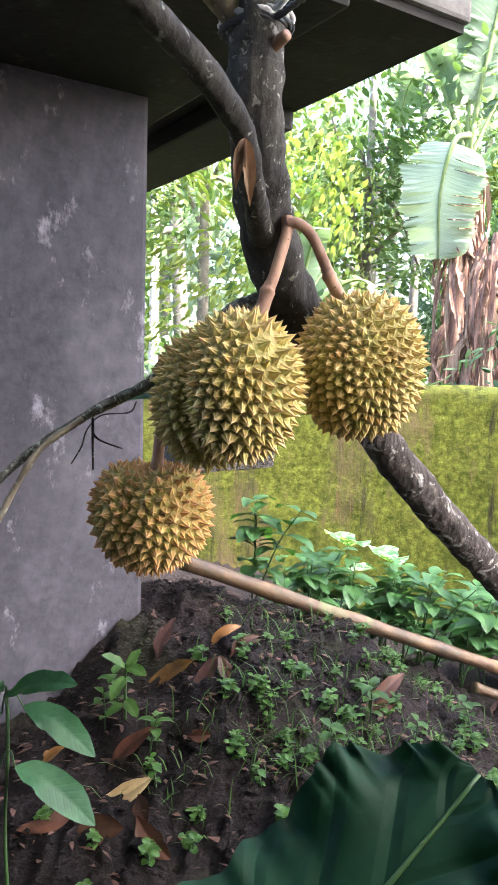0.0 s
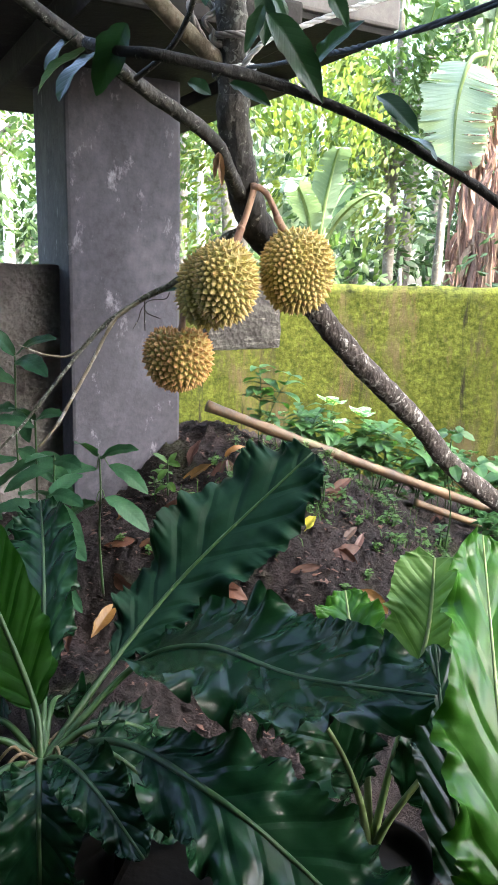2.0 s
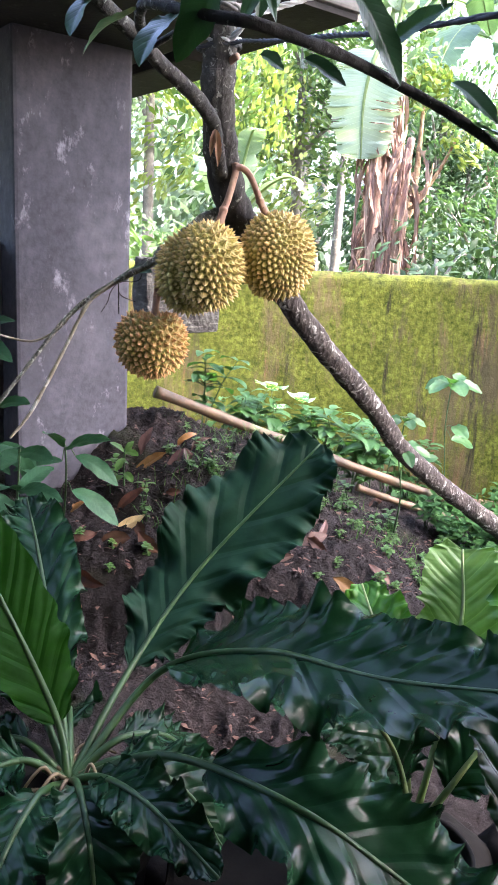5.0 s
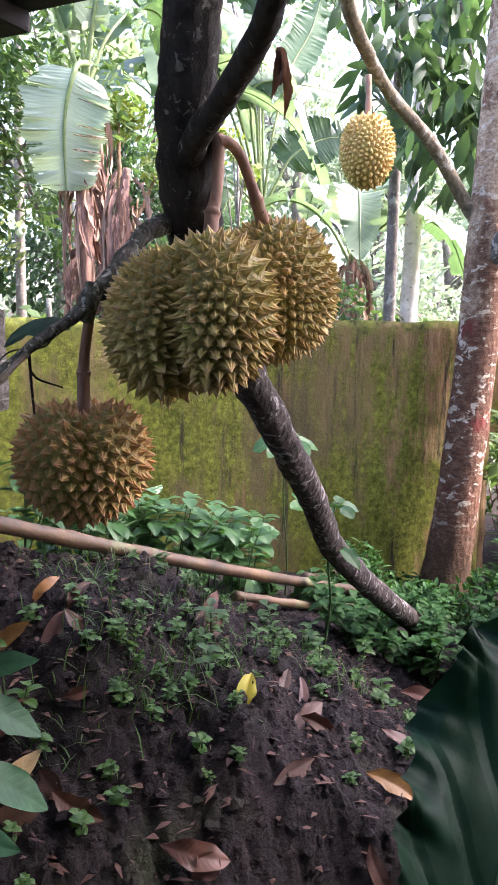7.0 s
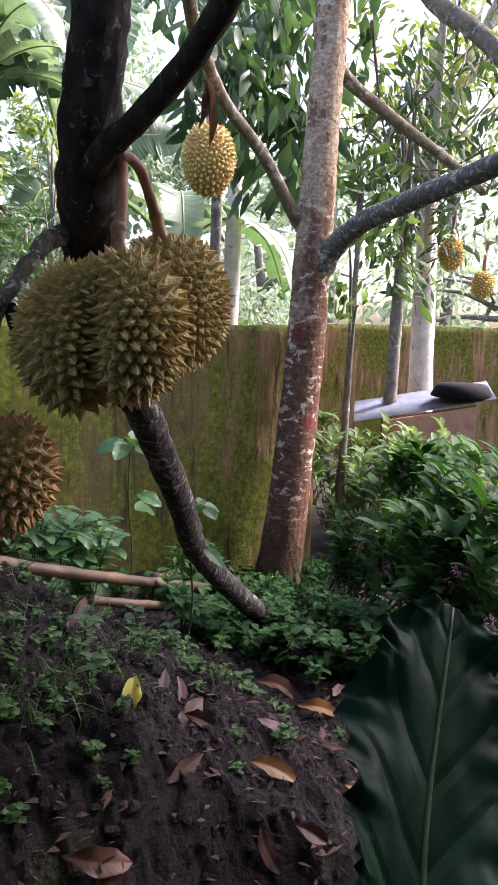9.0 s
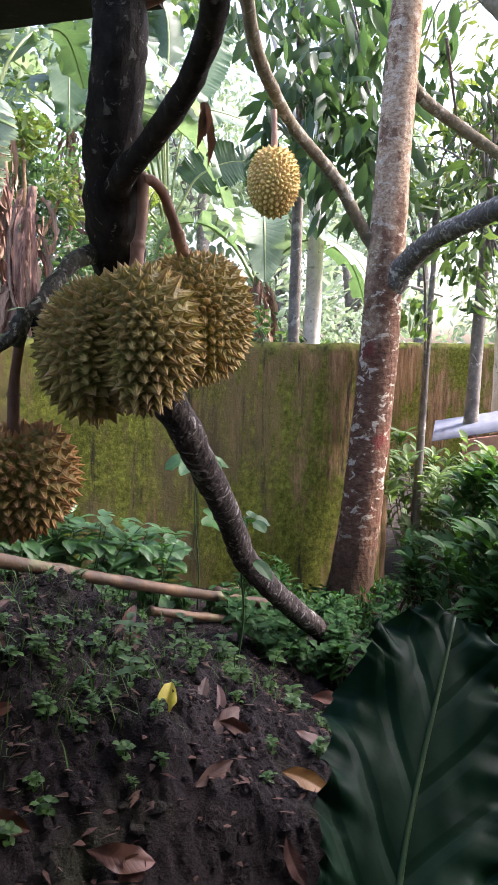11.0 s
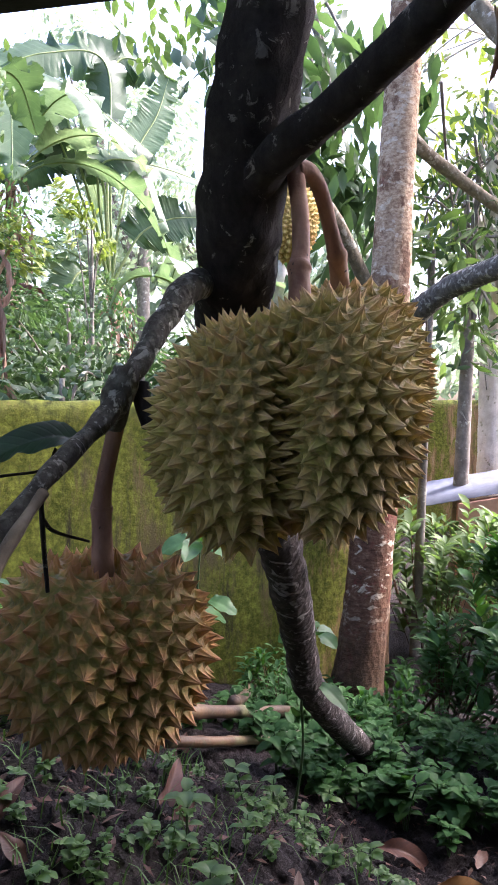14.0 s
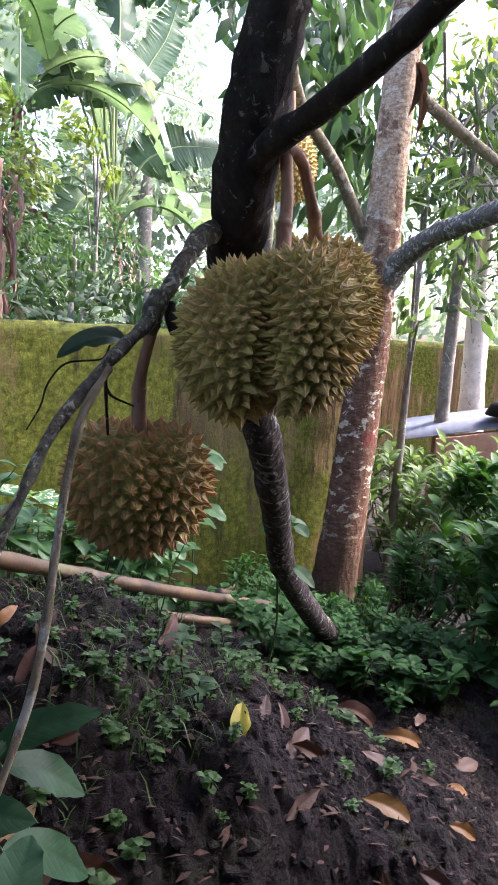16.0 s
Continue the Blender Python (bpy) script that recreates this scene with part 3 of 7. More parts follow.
def leaf_cloud(name, places, size, material, droop=0.4, aspect=0.42, seed=0, origin=(0, 0, 0), up=0.4):
    """Many small pointed leaves, each of six faces folded along its rib, at the given places."""
    rg = np.random.RandomState(seed)
    n = len(places)
    p = np.array(places) - np.array(origin)
    az = rg.uniform(0, 2 * math.pi, n)
    el = rg.normal(-droop, 0.45, n)
    d = np.c_[np.cos(az) * np.cos(el), np.sin(az) * np.cos(el), np.sin(el)]
    upv = np.c_[rg.normal(0, 1 - up, n), rg.normal(0, 1 - up, n), np.ones(n)]
    sd = np.cross(d, upv)
    sd /= np.linalg.norm(sd, axis=1)[:, None] + 1e-9
    nn = np.cross(sd, d)
    L = size * rg.uniform(0.6, 1.25, n)[:, None]
    W = L * aspect * 0.5
    rows = [p, p + d * L * 0.35 + sd * W - nn * W * 0.25, p + d * L * 0.35 + nn * 0.0, p + d * L * 0.35 - sd * W - nn * W * 0.25,
            p + d * L * 0.7 + sd * W * 0.75 - nn * W * 0.5, p + d * L * 0.7 - nn * W * 0.3, p + d * L * 0.7 - sd * W * 0.75 - nn * W * 0.5, p + d * L - nn * W * 0.9]
    verts = np.stack(rows, 1).reshape(-1, 3)
    tpl = np.array([(0, 1, 2), (0, 2, 3), (1, 4, 5), (1, 5, 2), (2, 5, 6), (2, 6, 3), (4, 7, 5), (5, 7, 6)])
    faces = (tpl[None] + 8 * np.arange(n)[:, None, None]).reshape(-1, 3)
    me = bpy.data.meshes.new(name)
    me.vertices.add(len(verts))
    me.vertices.foreach_set("co", verts.astype(np.float32).ravel())
    me.loops.add(faces.size)
    me.loops.foreach_set("vertex_index", faces.astype(np.int32).ravel())
    me.polygons.add(len(faces))
    me.polygons.foreach_set("loop_start", np.arange(0, faces.size, 3, dtype=np.int32))
    me.polygons.foreach_set("use_smooth", np.ones(len(faces), dtype=bool))
    me.materials.append(material)
    me.update(calc_edges=True)
    return me


# ---------------------------------------------------------------- ground
HILL = [(2.06, 3.0, -.12), (1.75, 2.85, -.02), (2.3, 2.8, -.14), (2.0, 2.6, -.06), (1.42, 2.34, .10), (-.21, 1.64, .59), (-.20, 1.86, .68), (-.06, 1.69, .68), (.24, 1.44, .57), (.37, 1.37, .48), (.46, 1.25, .39), (-.24, 1.37, .49),
        (1.04, 1.73, .165), (1.29, 2.23, .18), (-.20, 1.93, .79), (.43, 2.28, .44), (.70, 2.36, .31), (.12, 2.0, .67), (-.44, 1.6, .50), (-.75, 1.35, .42),
        (-.25, 1.05, .26), (.3, .98, .17), (.1, .72, .08), (1.2, 1.2, .0), (.75, 1.1, .14), (2.1, 3.1, -.06), (1.25, 3.3, .05), (.4, 3.4, .20), (-.3, 3.3, .42), (.1, 2.9, .40), (.7, 2.9, .18),
        (0, .2, .08), (.6, .2, .06), (-.6, .5, .10), (-1.6, 1.2, .4), (3.5, 2.5, -.1), (3, 4.2, -.1), (5, 5, -.1), (2, 1, -.05), (0, -2, 0.05), (-3, -1, .1), (3, -1, -.05)]


def hill(x, y):
    a = b = 0.0
    for px, py, pz in HILL:
        w = 1.0 / ((x - px) ** 2 + (y - py) ** 2 + 0.006) ** 1.7
        a += w * pz
        b += w
    return a / b


def soil(x, y):
    z = hill(x, y)
    q = Vector((x, y, 0))
    return z + 0.018 * noise.noise(q * 7) + 0.014 * noise.noise(q * 19 + Vector((3, 1, 0))) + 0.013 * noise.noise(Vector((x * 38, y * 10, 0))) + 0.010 * (0.4 - abs(noise.noise(q * 33))) + 0.012 * noise.noise(q * 60) + 0.006 * noise.noise(q * 110)


def build_ground():
    # one sheet: fine steps near the walk, wide ones out to the horizon
    def axis(lo, hi, step, far):
        inner = list(np.arange(lo, hi + 1e-6, step))
        out, d = [], step
        v = hi
        while v < far:
            d *= 1.35
            v += d
            out.append(v)
        neg, d, v = [], step, lo
        while v > -far:
            d *= 1.35
            v -= d
            neg.append(v)
        return neg[::-1] + inner + out
    xs, ys = axis(-0.9, 1.7, 0.009, 900.0), axis(-0.3, 2.6, 0.009, 900.0)
    verts, faces = [], []
    for y in ys:
        for x in xs:
            if max(abs(x), abs(y)) > 12:
                verts.append((x, y, 0.0))
            else:
                verts.append((x, y, soil(x, y)))
    nx = len(xs)
    for j in range(len(ys) - 1):
        for i in range(nx - 1):
            faces.append((j * nx + i, j * nx + i + 1, (j + 1) * nx + i + 1, (j + 1) * nx + i))
    tagged(put("ground", mesh_from("ground", verts, faces, M_SOIL)), "dark damp soil bank with clods, falling away from the pillar", "ground", kind="structure")


build_ground()

# ---------------------------------------------------------------- concrete structure
ANG = radians(39.0)
U, V = Vector((math.cos(ANG), math.sin(ANG))), Vector((-math.sin(ANG), math.cos(ANG)))


def quad(o, u0, u1, v0, v1):
    o = Vector(o)
    return [tuple(o + U * a + V * b) for a, b in ((u0, v0), (u1, v0), (u1, v1), (u0, v1))]


PC = (-0.608, 1.629)
pillar = thing("pillar", "square dark grey rendered concrete pillar with scuffs", "pillar", (*PC, 0.3), kind="structure")
put("shaft", solid("shaft", quad(PC, 0, .405, 0, .417), 0.2, 2.03, M_PILLAR, 0.012, origin=(*PC, 0.3)), pillar)

SC = (0.432, 1.812)
slab = thing("roof_slab", "thin grey concrete roof slab on beams, dark underneath", "roof", (*SC, 2.07), kind="structure")
put("slab_body", solid("slab_body", quad(SC, -4.2, 0, 0, 1.9), 2.075, 2.185, M_FASCIA, 0.01, origin=(*SC, 2.07)), slab)
# sheet that carries the painted shade of the underside
put("soffit", solid("soffit", quad(SC, -4.15, -.012, .012, 1.88), 2.055, 2.073, M_SLAB_SHADED, 0.0, origin=(*SC, 2.07)), slab)
put("beam", solid("beam", quad(PC, -.1, .5, -.62, .75), 1.955, 2.054, M_SLAB_SHADED, 0.01, origin=(*SC, 2.07)), slab)
put("beam", solid("beam", quad(SC, -.25, -.02, .62, 1.9), 2.0, 2.054, M_SLAB_SHADED, 0.01, origin=(*SC, 2.07)), slab)

# left wall, which butts against the pillar
def wall_between(name, a, b, z0, z1, thick, material, label, rough=0.006, n=40, m=22):
    a, b = Vector(a), Vector(b)
    d = (b - a)
    L = d.length
    d /= L
    nrm = Vector((d.y, -d.x))
    verts, faces = [], []
    prof = [(-1, j / m) for j in range(m + 1)] + [(1, 1 - j / m) for j in range(m + 1)]
    for i in range(n + 1):
        for sgn, f in prof:
            p = a + d * (L * i / n) + nrm * (thick * 0.5 * -sgn)
            z = z0 + (z1 - z0) * f
            q = Vector((p.x, p.y, z))
            k = rough * (noise.noise(q * 8) + 0.6 * noise.noise(q * 25))
            top = 0.012 * noise.noise(q * 6) if f > 0.99 else 0.0
            if f > 0.99:
                k -= 0.012
            verts.append((p.x + nrm.x * k * -sgn, p.y + nrm.y * k * -sgn, z + top))
    r = len(prof)
    for i in range(n):
        for j in range(r - 1):
            faces.append((i * r + j, i * r + j + 1, (i + 1) * r + j + 1, (i + 1) * r + j))
    faces.append(tuple(range(r))[::-1])
    faces.append(tuple(n * r + j for j in range(r)))
    return tagged(put(name, mesh_from(name, verts, faces, material)), label, "wall", kind="structure")


wall_between("wall_left", (-3.2, -.05), (-.70, 1.80), 0.1, 1.335, 0.13, M_ROUGH, "rough unplastered mortar wall running up to the pillar", 0.02, 60, 30)
wall_between("wall_mossy", (-1.4, 3.85), (2.47, 3.30), -0.2, 1.285, 0.14, M_MOSS, "old brown garden wall overgrown with bright yellow-green moss", 0.008, 90, 40)
wall_between("wall_return", (2.47, 3.30), (5.3, 6.4), -0.2, 1.25, 0.14, M_MOSS, "mossy garden wall running away behind the trees", 0.008, 60, 24)
wall_between("wall_far", (5.3, 6.4), (10.0, 2.2), -0.2, 1.3, 0.14, M_MOSS, "far mossy garden wall behind the shed", 0.008, 60, 20)

# unseen walls and eave, added to block sky light from the foreground
wall_between("shade_wall_side", (-2.6, -3.6), (-2.6, -.3), 0.0, 3.4, 0.2, M_SLAB_SHADED, "unseen plain wall added to block sky light from the side", 0.004, 20, 20)
tagged(put("eave", solid("eave", [(-2.6, -2.7), (2.6, -2.7), (2.6, -.5), (-2.6, -.5)], 2.75, 2.87, M_SLAB_SHADED, .01)), "unseen plain slab added to shade the pots from above", "roof", kind="structure")
wall_between("shade_wall_back", (2.6, -2.6), (-2.6, -2.6), 0.0, 3.4, 0.2, M_SLAB_SHADED, "unseen plain wall added to block light from behind the pots", 0.004, 20, 20)

# one more unseen wall, added to darken the pots from the right
wall_between("shade_wall_end", (2.0, -2.5), (2.0, -.25), 0.0, 2.74, 0.2, M_SLAB_SHADED, "unseen plain wall added to keep side light off the pots", 0.004, 20, 20)

# ---------------------------------------------------------------- main tree
tree = thing("durian_tree", "leaning durian tree, lichen-spotted dark trunk with bare branches", "tree", (1.33, 2.28, .15))
TO = (1.33, 2.28, .15)
put("trunk", tube("trunk", [(1.62, 2.48, -.02, .046), (1.40, 2.32, .15, .041), (1.1, 2.13, .36, .037), (.72, 1.87, .66, .034), (.56, 1.735, .855, .034), (.37, 1.56, 1.055, .035), (.25, 1.475, 1.2, .036), (.15, 1.40, 1.34, .038)],
                  M_BARK_LOW, 170, 24, .14, 1, TO), tree, "grey trunk ringed with pale bark scars")
put("stem", tube("stem", [(.17, 1.415, 1.315, .037), (.11, 1.35, 1.40, .042), (.075, 1.293, 1.46, .045), (.05, 1.25, 1.54, .044), (.041, 1.213, 1.62, .042), (.037, 1.183, 1.7, .0405), (.036, 1.178, 1.75, .0405)],
                 M_BARK, 110, 28, .14, 2, TO), tree, "dark upright stem with pale lichen spots")
put("upper_stem", tube("upper_stem", [(.0365, 1.18, 1.725, .040), (.034, 1.176, 1.8, .0405), (.03, 1.165, 1.95, .038), (.0, 1.13, 2.3, .034), (-.05, 1.05, 2.9, .03)],
                       M_BARK, 90, 28, .14, 2, TO), tree, "paler mottled upper stem with lichen")
put("branch", tube("branch", [(.05, 1.255, 1.505, .024), (.045, 1.19, 1.535, .020), (.045, 1.09, 1.565, .017), (.04, .98, 1.605, .0165), (.01, .87, 1.632, .016), (-.03, .78, 1.655, .0155), (-.10, .62, 1.70, .014), (-.17, .44, 1.745, .012), (-.26, .2, 1.82, .010), (-.36, -.1, 1.95, .008)],
                   M_BARK, 80, 12, .16, 3, TO), tree)
put("branch", tube("branch", [(-.06, .70, 1.675, .009), (-.045, .52, 1.665, .0085), (0, .30, 1.632, .008), (.07, .20, 1.594, .008), (.14, .17, 1.579, .008), (.2, .2, 1.572, .008), (.26, .26, 1.57, .008), (.33, .31, 1.555, .0078), (.42, .33, 1.52, .0075), (.5, .33, 1.475, .0075), (.573, .35, 1.436, .0072), (.655, .40, 1.384, .007), (.8, .5, 1.3, .006)],
                   M_BARK, 90, 10, .16, 4, TO), tree)
put("branch", tube("branch", [(.085, 1.34, 1.435, .018), (.02, 1.297, 1.422, .0155), (-.035, 1.264, 1.38, .0125), (-.082, 1.232, 1.332, .0105), (-.131, 1.205, 1.285, .0082), (-.187, 1.168, 1.253, .0073), (-.238, 1.137, 1.216, .0070), (-.285, 1.110, 1.177, .0064), (-.328, 1.078, 1.125, .0060), (-.40, 1.03, 1.02, .0052), (-.47, .99, .92, .0042), (-.53, .96, .85, .003)],
                   M_BARK_LICHEN, 150, 14, .26, 5, TO), tree)
put("branch", tube("branch", [(-.205, 1.146, 1.238, .0048), (-.252, 1.108, 1.197, .0046), (-.278, 1.084, 1.148, .0045), (-.300, 1.058, 1.09, .0044), (-.342, 1.0, .985, .0042), (-.374, .976, .92, .0038), (-.41, .95, .87, .003)],
                   M_BARK_PALE, 80, 10, .3, 6, TO), tree)
put("twig", tube("twig", [(-.33, 1.075, 1.118, .0034), (-.38, 1.062, 1.092, .003), (-.44, 1.05, 1.098, .0026), (-.50, 1.04, 1.12, .0016)], M_BARK_PALE, 20, 8, .2, 8, TO), tree)
put("branch", tube("branch", [(.04, 1.19, 1.79, .026), (-.02, 1.14, 1.84, .023), (-.09, 1.07, 1.90, .022), (-.16, 1.0, 1.97, .021), (-.23, .94, 2.06, .02), (-.32, .86, 2.2, .019), (-.45, .75, 2.45, .017)],
                   M_BARK_PALE, 50, 12, .1, 7, TO), tree, "pale grey-green branch")


# ---------------------------------------------------------------- fruits
def ellipsoid_reach(d, at, radii):
    """How far from the origin the ray d leaves an ellipsoid that holds the origin."""
    k = [1 / r for r in radii]
    u = Vector((d.x * k[0], d.y * k[1], d.z * k[2]))
    w = Vector((-at[0] * k[0], -at[1] * k[1], -at[2] * k[2]))
    aa, bb, cc = u.dot(u), u.dot(w), w.dot(w) - 1
    return (-bb + math.sqrt(max(0.0, bb * bb - aa * cc))) / aa


def fruit_mesh(name, lobes, count, material, height, seed, sink=.13, sunk=.06, creases=()):
    """Spiny rind over swollen lobes: a polygonal cell for each spine, drawn up to a sharp keeled pyramid."""
    rg = random.Random(seed)
    g = math.pi * (3 - math.sqrt(5))
    dirs = []
    for i in range(count):
        z = max(-1, min(1, 1 - 2 * (i + 0.5) / count + rg.uniform(-.6, .6) / count))
        a = g * i + rg.uniform(-.22, .22)
        r = math.sqrt(1 - z * z)
        v = Vector((r * math.cos(a), r * math.sin(a), z)) + Vector((rg.uniform(-1, 1), rg.uniform(-1, 1), rg.uniform(-1, 1))) * (0.36 / math.sqrt(count))
        dirs.append(v.normalized())
    top = max(at[2] + radii[2] for at, radii in lobes)

    def body(d):
        r = max(ellipsoid_reach(d, at, radii) for at, radii in lobes)
        for w, ax, deep, wide, shift in creases:
            f = d.dot(Vector(w))
            if f > 0:
                r *= 1 - deep * math.exp(-((d.dot(Vector(ax)) - shift) / wide) ** 2) * min(1.0, f * 1.4)
        # the sunken crown round the stalk
        return r * (1 - sink * math.exp(-(max(0.0, 1 - d.z) / sunk) ** 2))

    # the spines push one another apart until they are evenly spaced over the rind
    for _ in range(7):
        q = np.array([d * body(d) for d in dirs])
        gap = math.sqrt(4 * math.pi / count) * top
        off = q[:, None, :] - q[None, :, :]
        far = np.linalg.norm(off, axis=2) + 1e-9
        push = (off / far[:, :, None] * (np.clip(1.25 * gap - far, 0, None) * (far < 1.25 * gap))[:, :, None]).sum(1) * .22
        dirs = [Vector(v).normalized() for v in q + push]
    bm = bmesh.new()
    vs = [bm.verts.new(d) for d in dirs]
    bmesh.ops.convex_hull(bm, input=vs)
    bm.verts.ensure_lookup_table()
    bm.verts.index_update()

    def outward(d):
        e1 = d.orthogonal().normalized()
        e2 = d.cross(e1)
        q = [(d + e * .07).normalized() for e in (e1, -e1, e2, -e2)]
        q = [v * body(v) for v in q]
        n = (q[0] - q[1]).cross(q[2] - q[3]).normalized()
        return n if n.dot(d) > 0 else -n

    bm.faces.index_update()
    shared = {}
    verts, faces, spine = [], [], []
    usual = math.sqrt(4 * math.pi / count) * top * .62
    for v in list(bm.verts):
        fs = list(v.link_faces)
        if len(fs) < 3:
            continue
        d = v.co.normalized()
        sx = d.orthogonal().normalized()
        sy = d.cross(sx)
        order = sorted(fs, key=lambda f: math.atan2(f.calc_center_median().dot(sy), f.calc_center_median().dot(sx)))
        ids, base = [], []
        for f in order:
            if f.index not in shared:
                q = f.calc_center_median().normalized()
                shared[f.index] = len(verts)
                verts.append(q * body(q))
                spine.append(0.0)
            ids.append(shared[f.index])
            base.append(verts[shared[f.index]])
        k = len(base)
        mid = sum(base, Vector()) / k
        size = sum((q - mid).length for q in base) / k
        h = height * (0.82 + 0.36 * rg.random()) * max(.6, min(1.25, size / usual))
        lean = Vector((rg.uniform(-1, 1), rg.uniform(-1, 1), rg.uniform(-1, 1))) * 0.10 + Vector((0, 0, -0.12))
        tip = mid + (outward(d) + lean).normalized() * h
        bend = Vector((rg.uniform(-1, 1), rg.uniform(-1, 1), rg.uniform(-1, .4))) * (.05 * h)
        o = len(verts)
        # rings of corners and hollow mid-sides: the corners run up as keels
        for f, wide, hollow, hv in ((.07, .76, .90, .2), (.37, .43, .84, .5), (.70, .185, .86, .8)):
            for j in range(k):
                c0, c1 = base[j] - mid, base[(j + 1) % k] - mid
                up = mid + (tip - mid) * f + bend * f * (1 - f) * 4
                verts.append(up + c0 * wide)
                verts.append(up + (c0 + c1) * .5 * wide * hollow)
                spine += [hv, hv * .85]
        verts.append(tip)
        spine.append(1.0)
        n2 = 2 * k
        for j in range(k):
            i = (j + 1) % k
            faces.append((ids[j], o + 2 * j + 1, o + 2 * j))
            faces.append((ids[j], ids[i], o + 2 * j + 1))
            faces.append((ids[i], o + 2 * i, o + 2 * j + 1))
        for ring in range(2):
            for j in range(n2):
                i = (j + 1) % n2
                faces.append((o + ring * n2 + j, o + ring * n2 + i, o + (ring + 1) * n2 + i, o + (ring + 1) * n2 + j))
        for j in range(n2):
            faces.append((o + 2 * n2 + j, o + 2 * n2 + (j + 1) % n2, o + 3 * n2))
    bm.free()
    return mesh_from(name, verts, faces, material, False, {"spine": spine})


def stalk_mesh(points, origin):
    return tube("stalk", points, M_STALK, 44, 14, .05, 3, origin)


def fruit(center, lobes, count, material, height, seed, stalk, label, sink=.13, sunk=.06, creases=()):
    ob = thing("durian_fruit", label, "durian", center, "durian fruits on the trees")
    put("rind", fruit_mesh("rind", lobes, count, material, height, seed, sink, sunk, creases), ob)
    put("stalk", stalk_mesh(stalk, center), ob, "brown ringed stalk")
    return ob


fruit((.008, 1.133, 1.286), [((.022, -.022, .006), (.085, .085, .104)), ((-.018, .019, -.011), (.084, .084, .101))], 600, M_RIND, .0150, 11,
      [(.085, 1.215, 1.545, .0096), (.086, 1.210, 1.525, .0090), (.079, 1.196, 1.49, .0086), (.070, 1.183, 1.453, .0088), (.064, 1.178, 1.437, .0096), (.062, 1.176, 1.431, .0118), (.060, 1.174, 1.422, .0103), (.054, 1.166, 1.40, .0106), (.04, 1.155, 1.365, .0115)],
      "large olive-yellow spiny durian of two lobes, deeply grooved", .10, .05, [((-.62, -.66, -.40), (.76, -.65, .0), .40, .17, .06)])
fruit((.202, 1.250, 1.328), [((0, 0, 0), (.094, .092, .113))], 520, M_RIND, .0142, 12,
      [(.086, 1.210, 1.534, .0092), (.102, 1.209, 1.535, .0086), (.122, 1.213, 1.519, .0083), (.140, 1.217, 1.485, .0086), (.148, 1.218, 1.466, .0094), (.151, 1.218, 1.459, .0116), (.156, 1.221, 1.45, .0102), (.180, 1.238, 1.405, .0115)],
      "oval olive-yellow spiny durian hanging close to another", .10, .05, [((.4, -.8, -.45), (.9, .42, .0), .07, .3, 0)])
fruit((-.117, 1.225, 1.088), [((0, 0, 0), (.091, .091, .091)), ((0, 0, .012), (.088, .088, .080))], 370, M_RIND_BROWN, .0130, 13,
      [(-.100, 1.222, 1.318, .0082), (-.104, 1.228, 1.28, .0076), (-.108, 1.240, 1.235, .0076), (-.109, 1.244, 1.214, .0086), (-.109, 1.245, 1.207, .0106), (-.110, 1.243, 1.195, .0094), (-.113, 1.234, 1.145, .0105)],
      "round brownish spiny durian on a thin drooping branch", .34, .13, [((-.15, -.75, .64), (.98, -.2, .0), .13, .2, 0)])
fruit((1.293, 2.643, 1.905), [((0, 0, 0), (.096, .096, .135))], 420, M_RIND_YELLOW, .015, 14,
      [(1.30, 2.66, 2.17, .012), (1.298, 2.652, 2.12, .011), (1.295, 2.645, 2.07, .012), (1.293, 2.643, 2.03, .014)],
      "pale yellow oval durian hanging from a high pale branch")

# ---------------------------------------------------------------- second tree and its limbs
T2 = (2.12, 3.08, -.1)
tree2 = thing("red_barked_tree", "tall tree with reddish-brown bark mottled with white lichen", "tree", T2)
put("trunk", tube("trunk", [(2.08, 3.07, -.15, .135), (2.14, 3.085, .1, .115), (2.20, 3.1, .45, .105), (2.275, 3.11, 1.1, .10), (2.295, 3.1, 1.6, .096), (2.33, 3.1, 2.3, .085), (2.37, 3.1, 2.9, .08), (2.45, 3.1, 4.2, .07), (2.5, 3.1, 6.5, .04)],
                  M_BARK_RED, 90, 24, .05, 8, T2), tree2)
put("branch", tube("branch", [(2.30, 3.11, 1.52, .07), (2.308, 3.04, 1.60, .07), (2.302, 2.96, 1.675, .058), (2.265, 2.74, 1.775, .05), (2.18, 2.354, 1.841, .046), (2.123, 1.895, 1.93, .042), (2.05, 1.4, 2.1, .036)], M_BARK_MOTTLED, 60, 14, .1, 9, T2), tree2, "dark lichen-spotted branch")
put("branch", tube("branch", [(2.27, 3.12, 1.74, .04), (2.2, 3.15, 1.84, .034), (1.911, 3.05, 2.06, .03), (1.577, 2.90, 2.19, .027), (1.30, 2.68, 2.26, .026), (1.1, 2.5, 2.34, .025), (.85, 2.2, 2.5, .022), (.6, 1.9, 2.8, .018)], M_BARK_PALE, 70, 12, .1, 10, T2), tree2, "pale knobbly branch")
put("branch", tube("branch", [(2.34, 3.12, 2.78, .04), (2.625, 3.27, 2.626, .036), (2.993, 3.247, 2.473, .034), (3.421, 3.119, 2.258, .03), (3.6, 3.0, 2.1, .026)], M_BARK_PALE, 50, 10, .1, 11, T2), tree2, "pale knobbly branch")

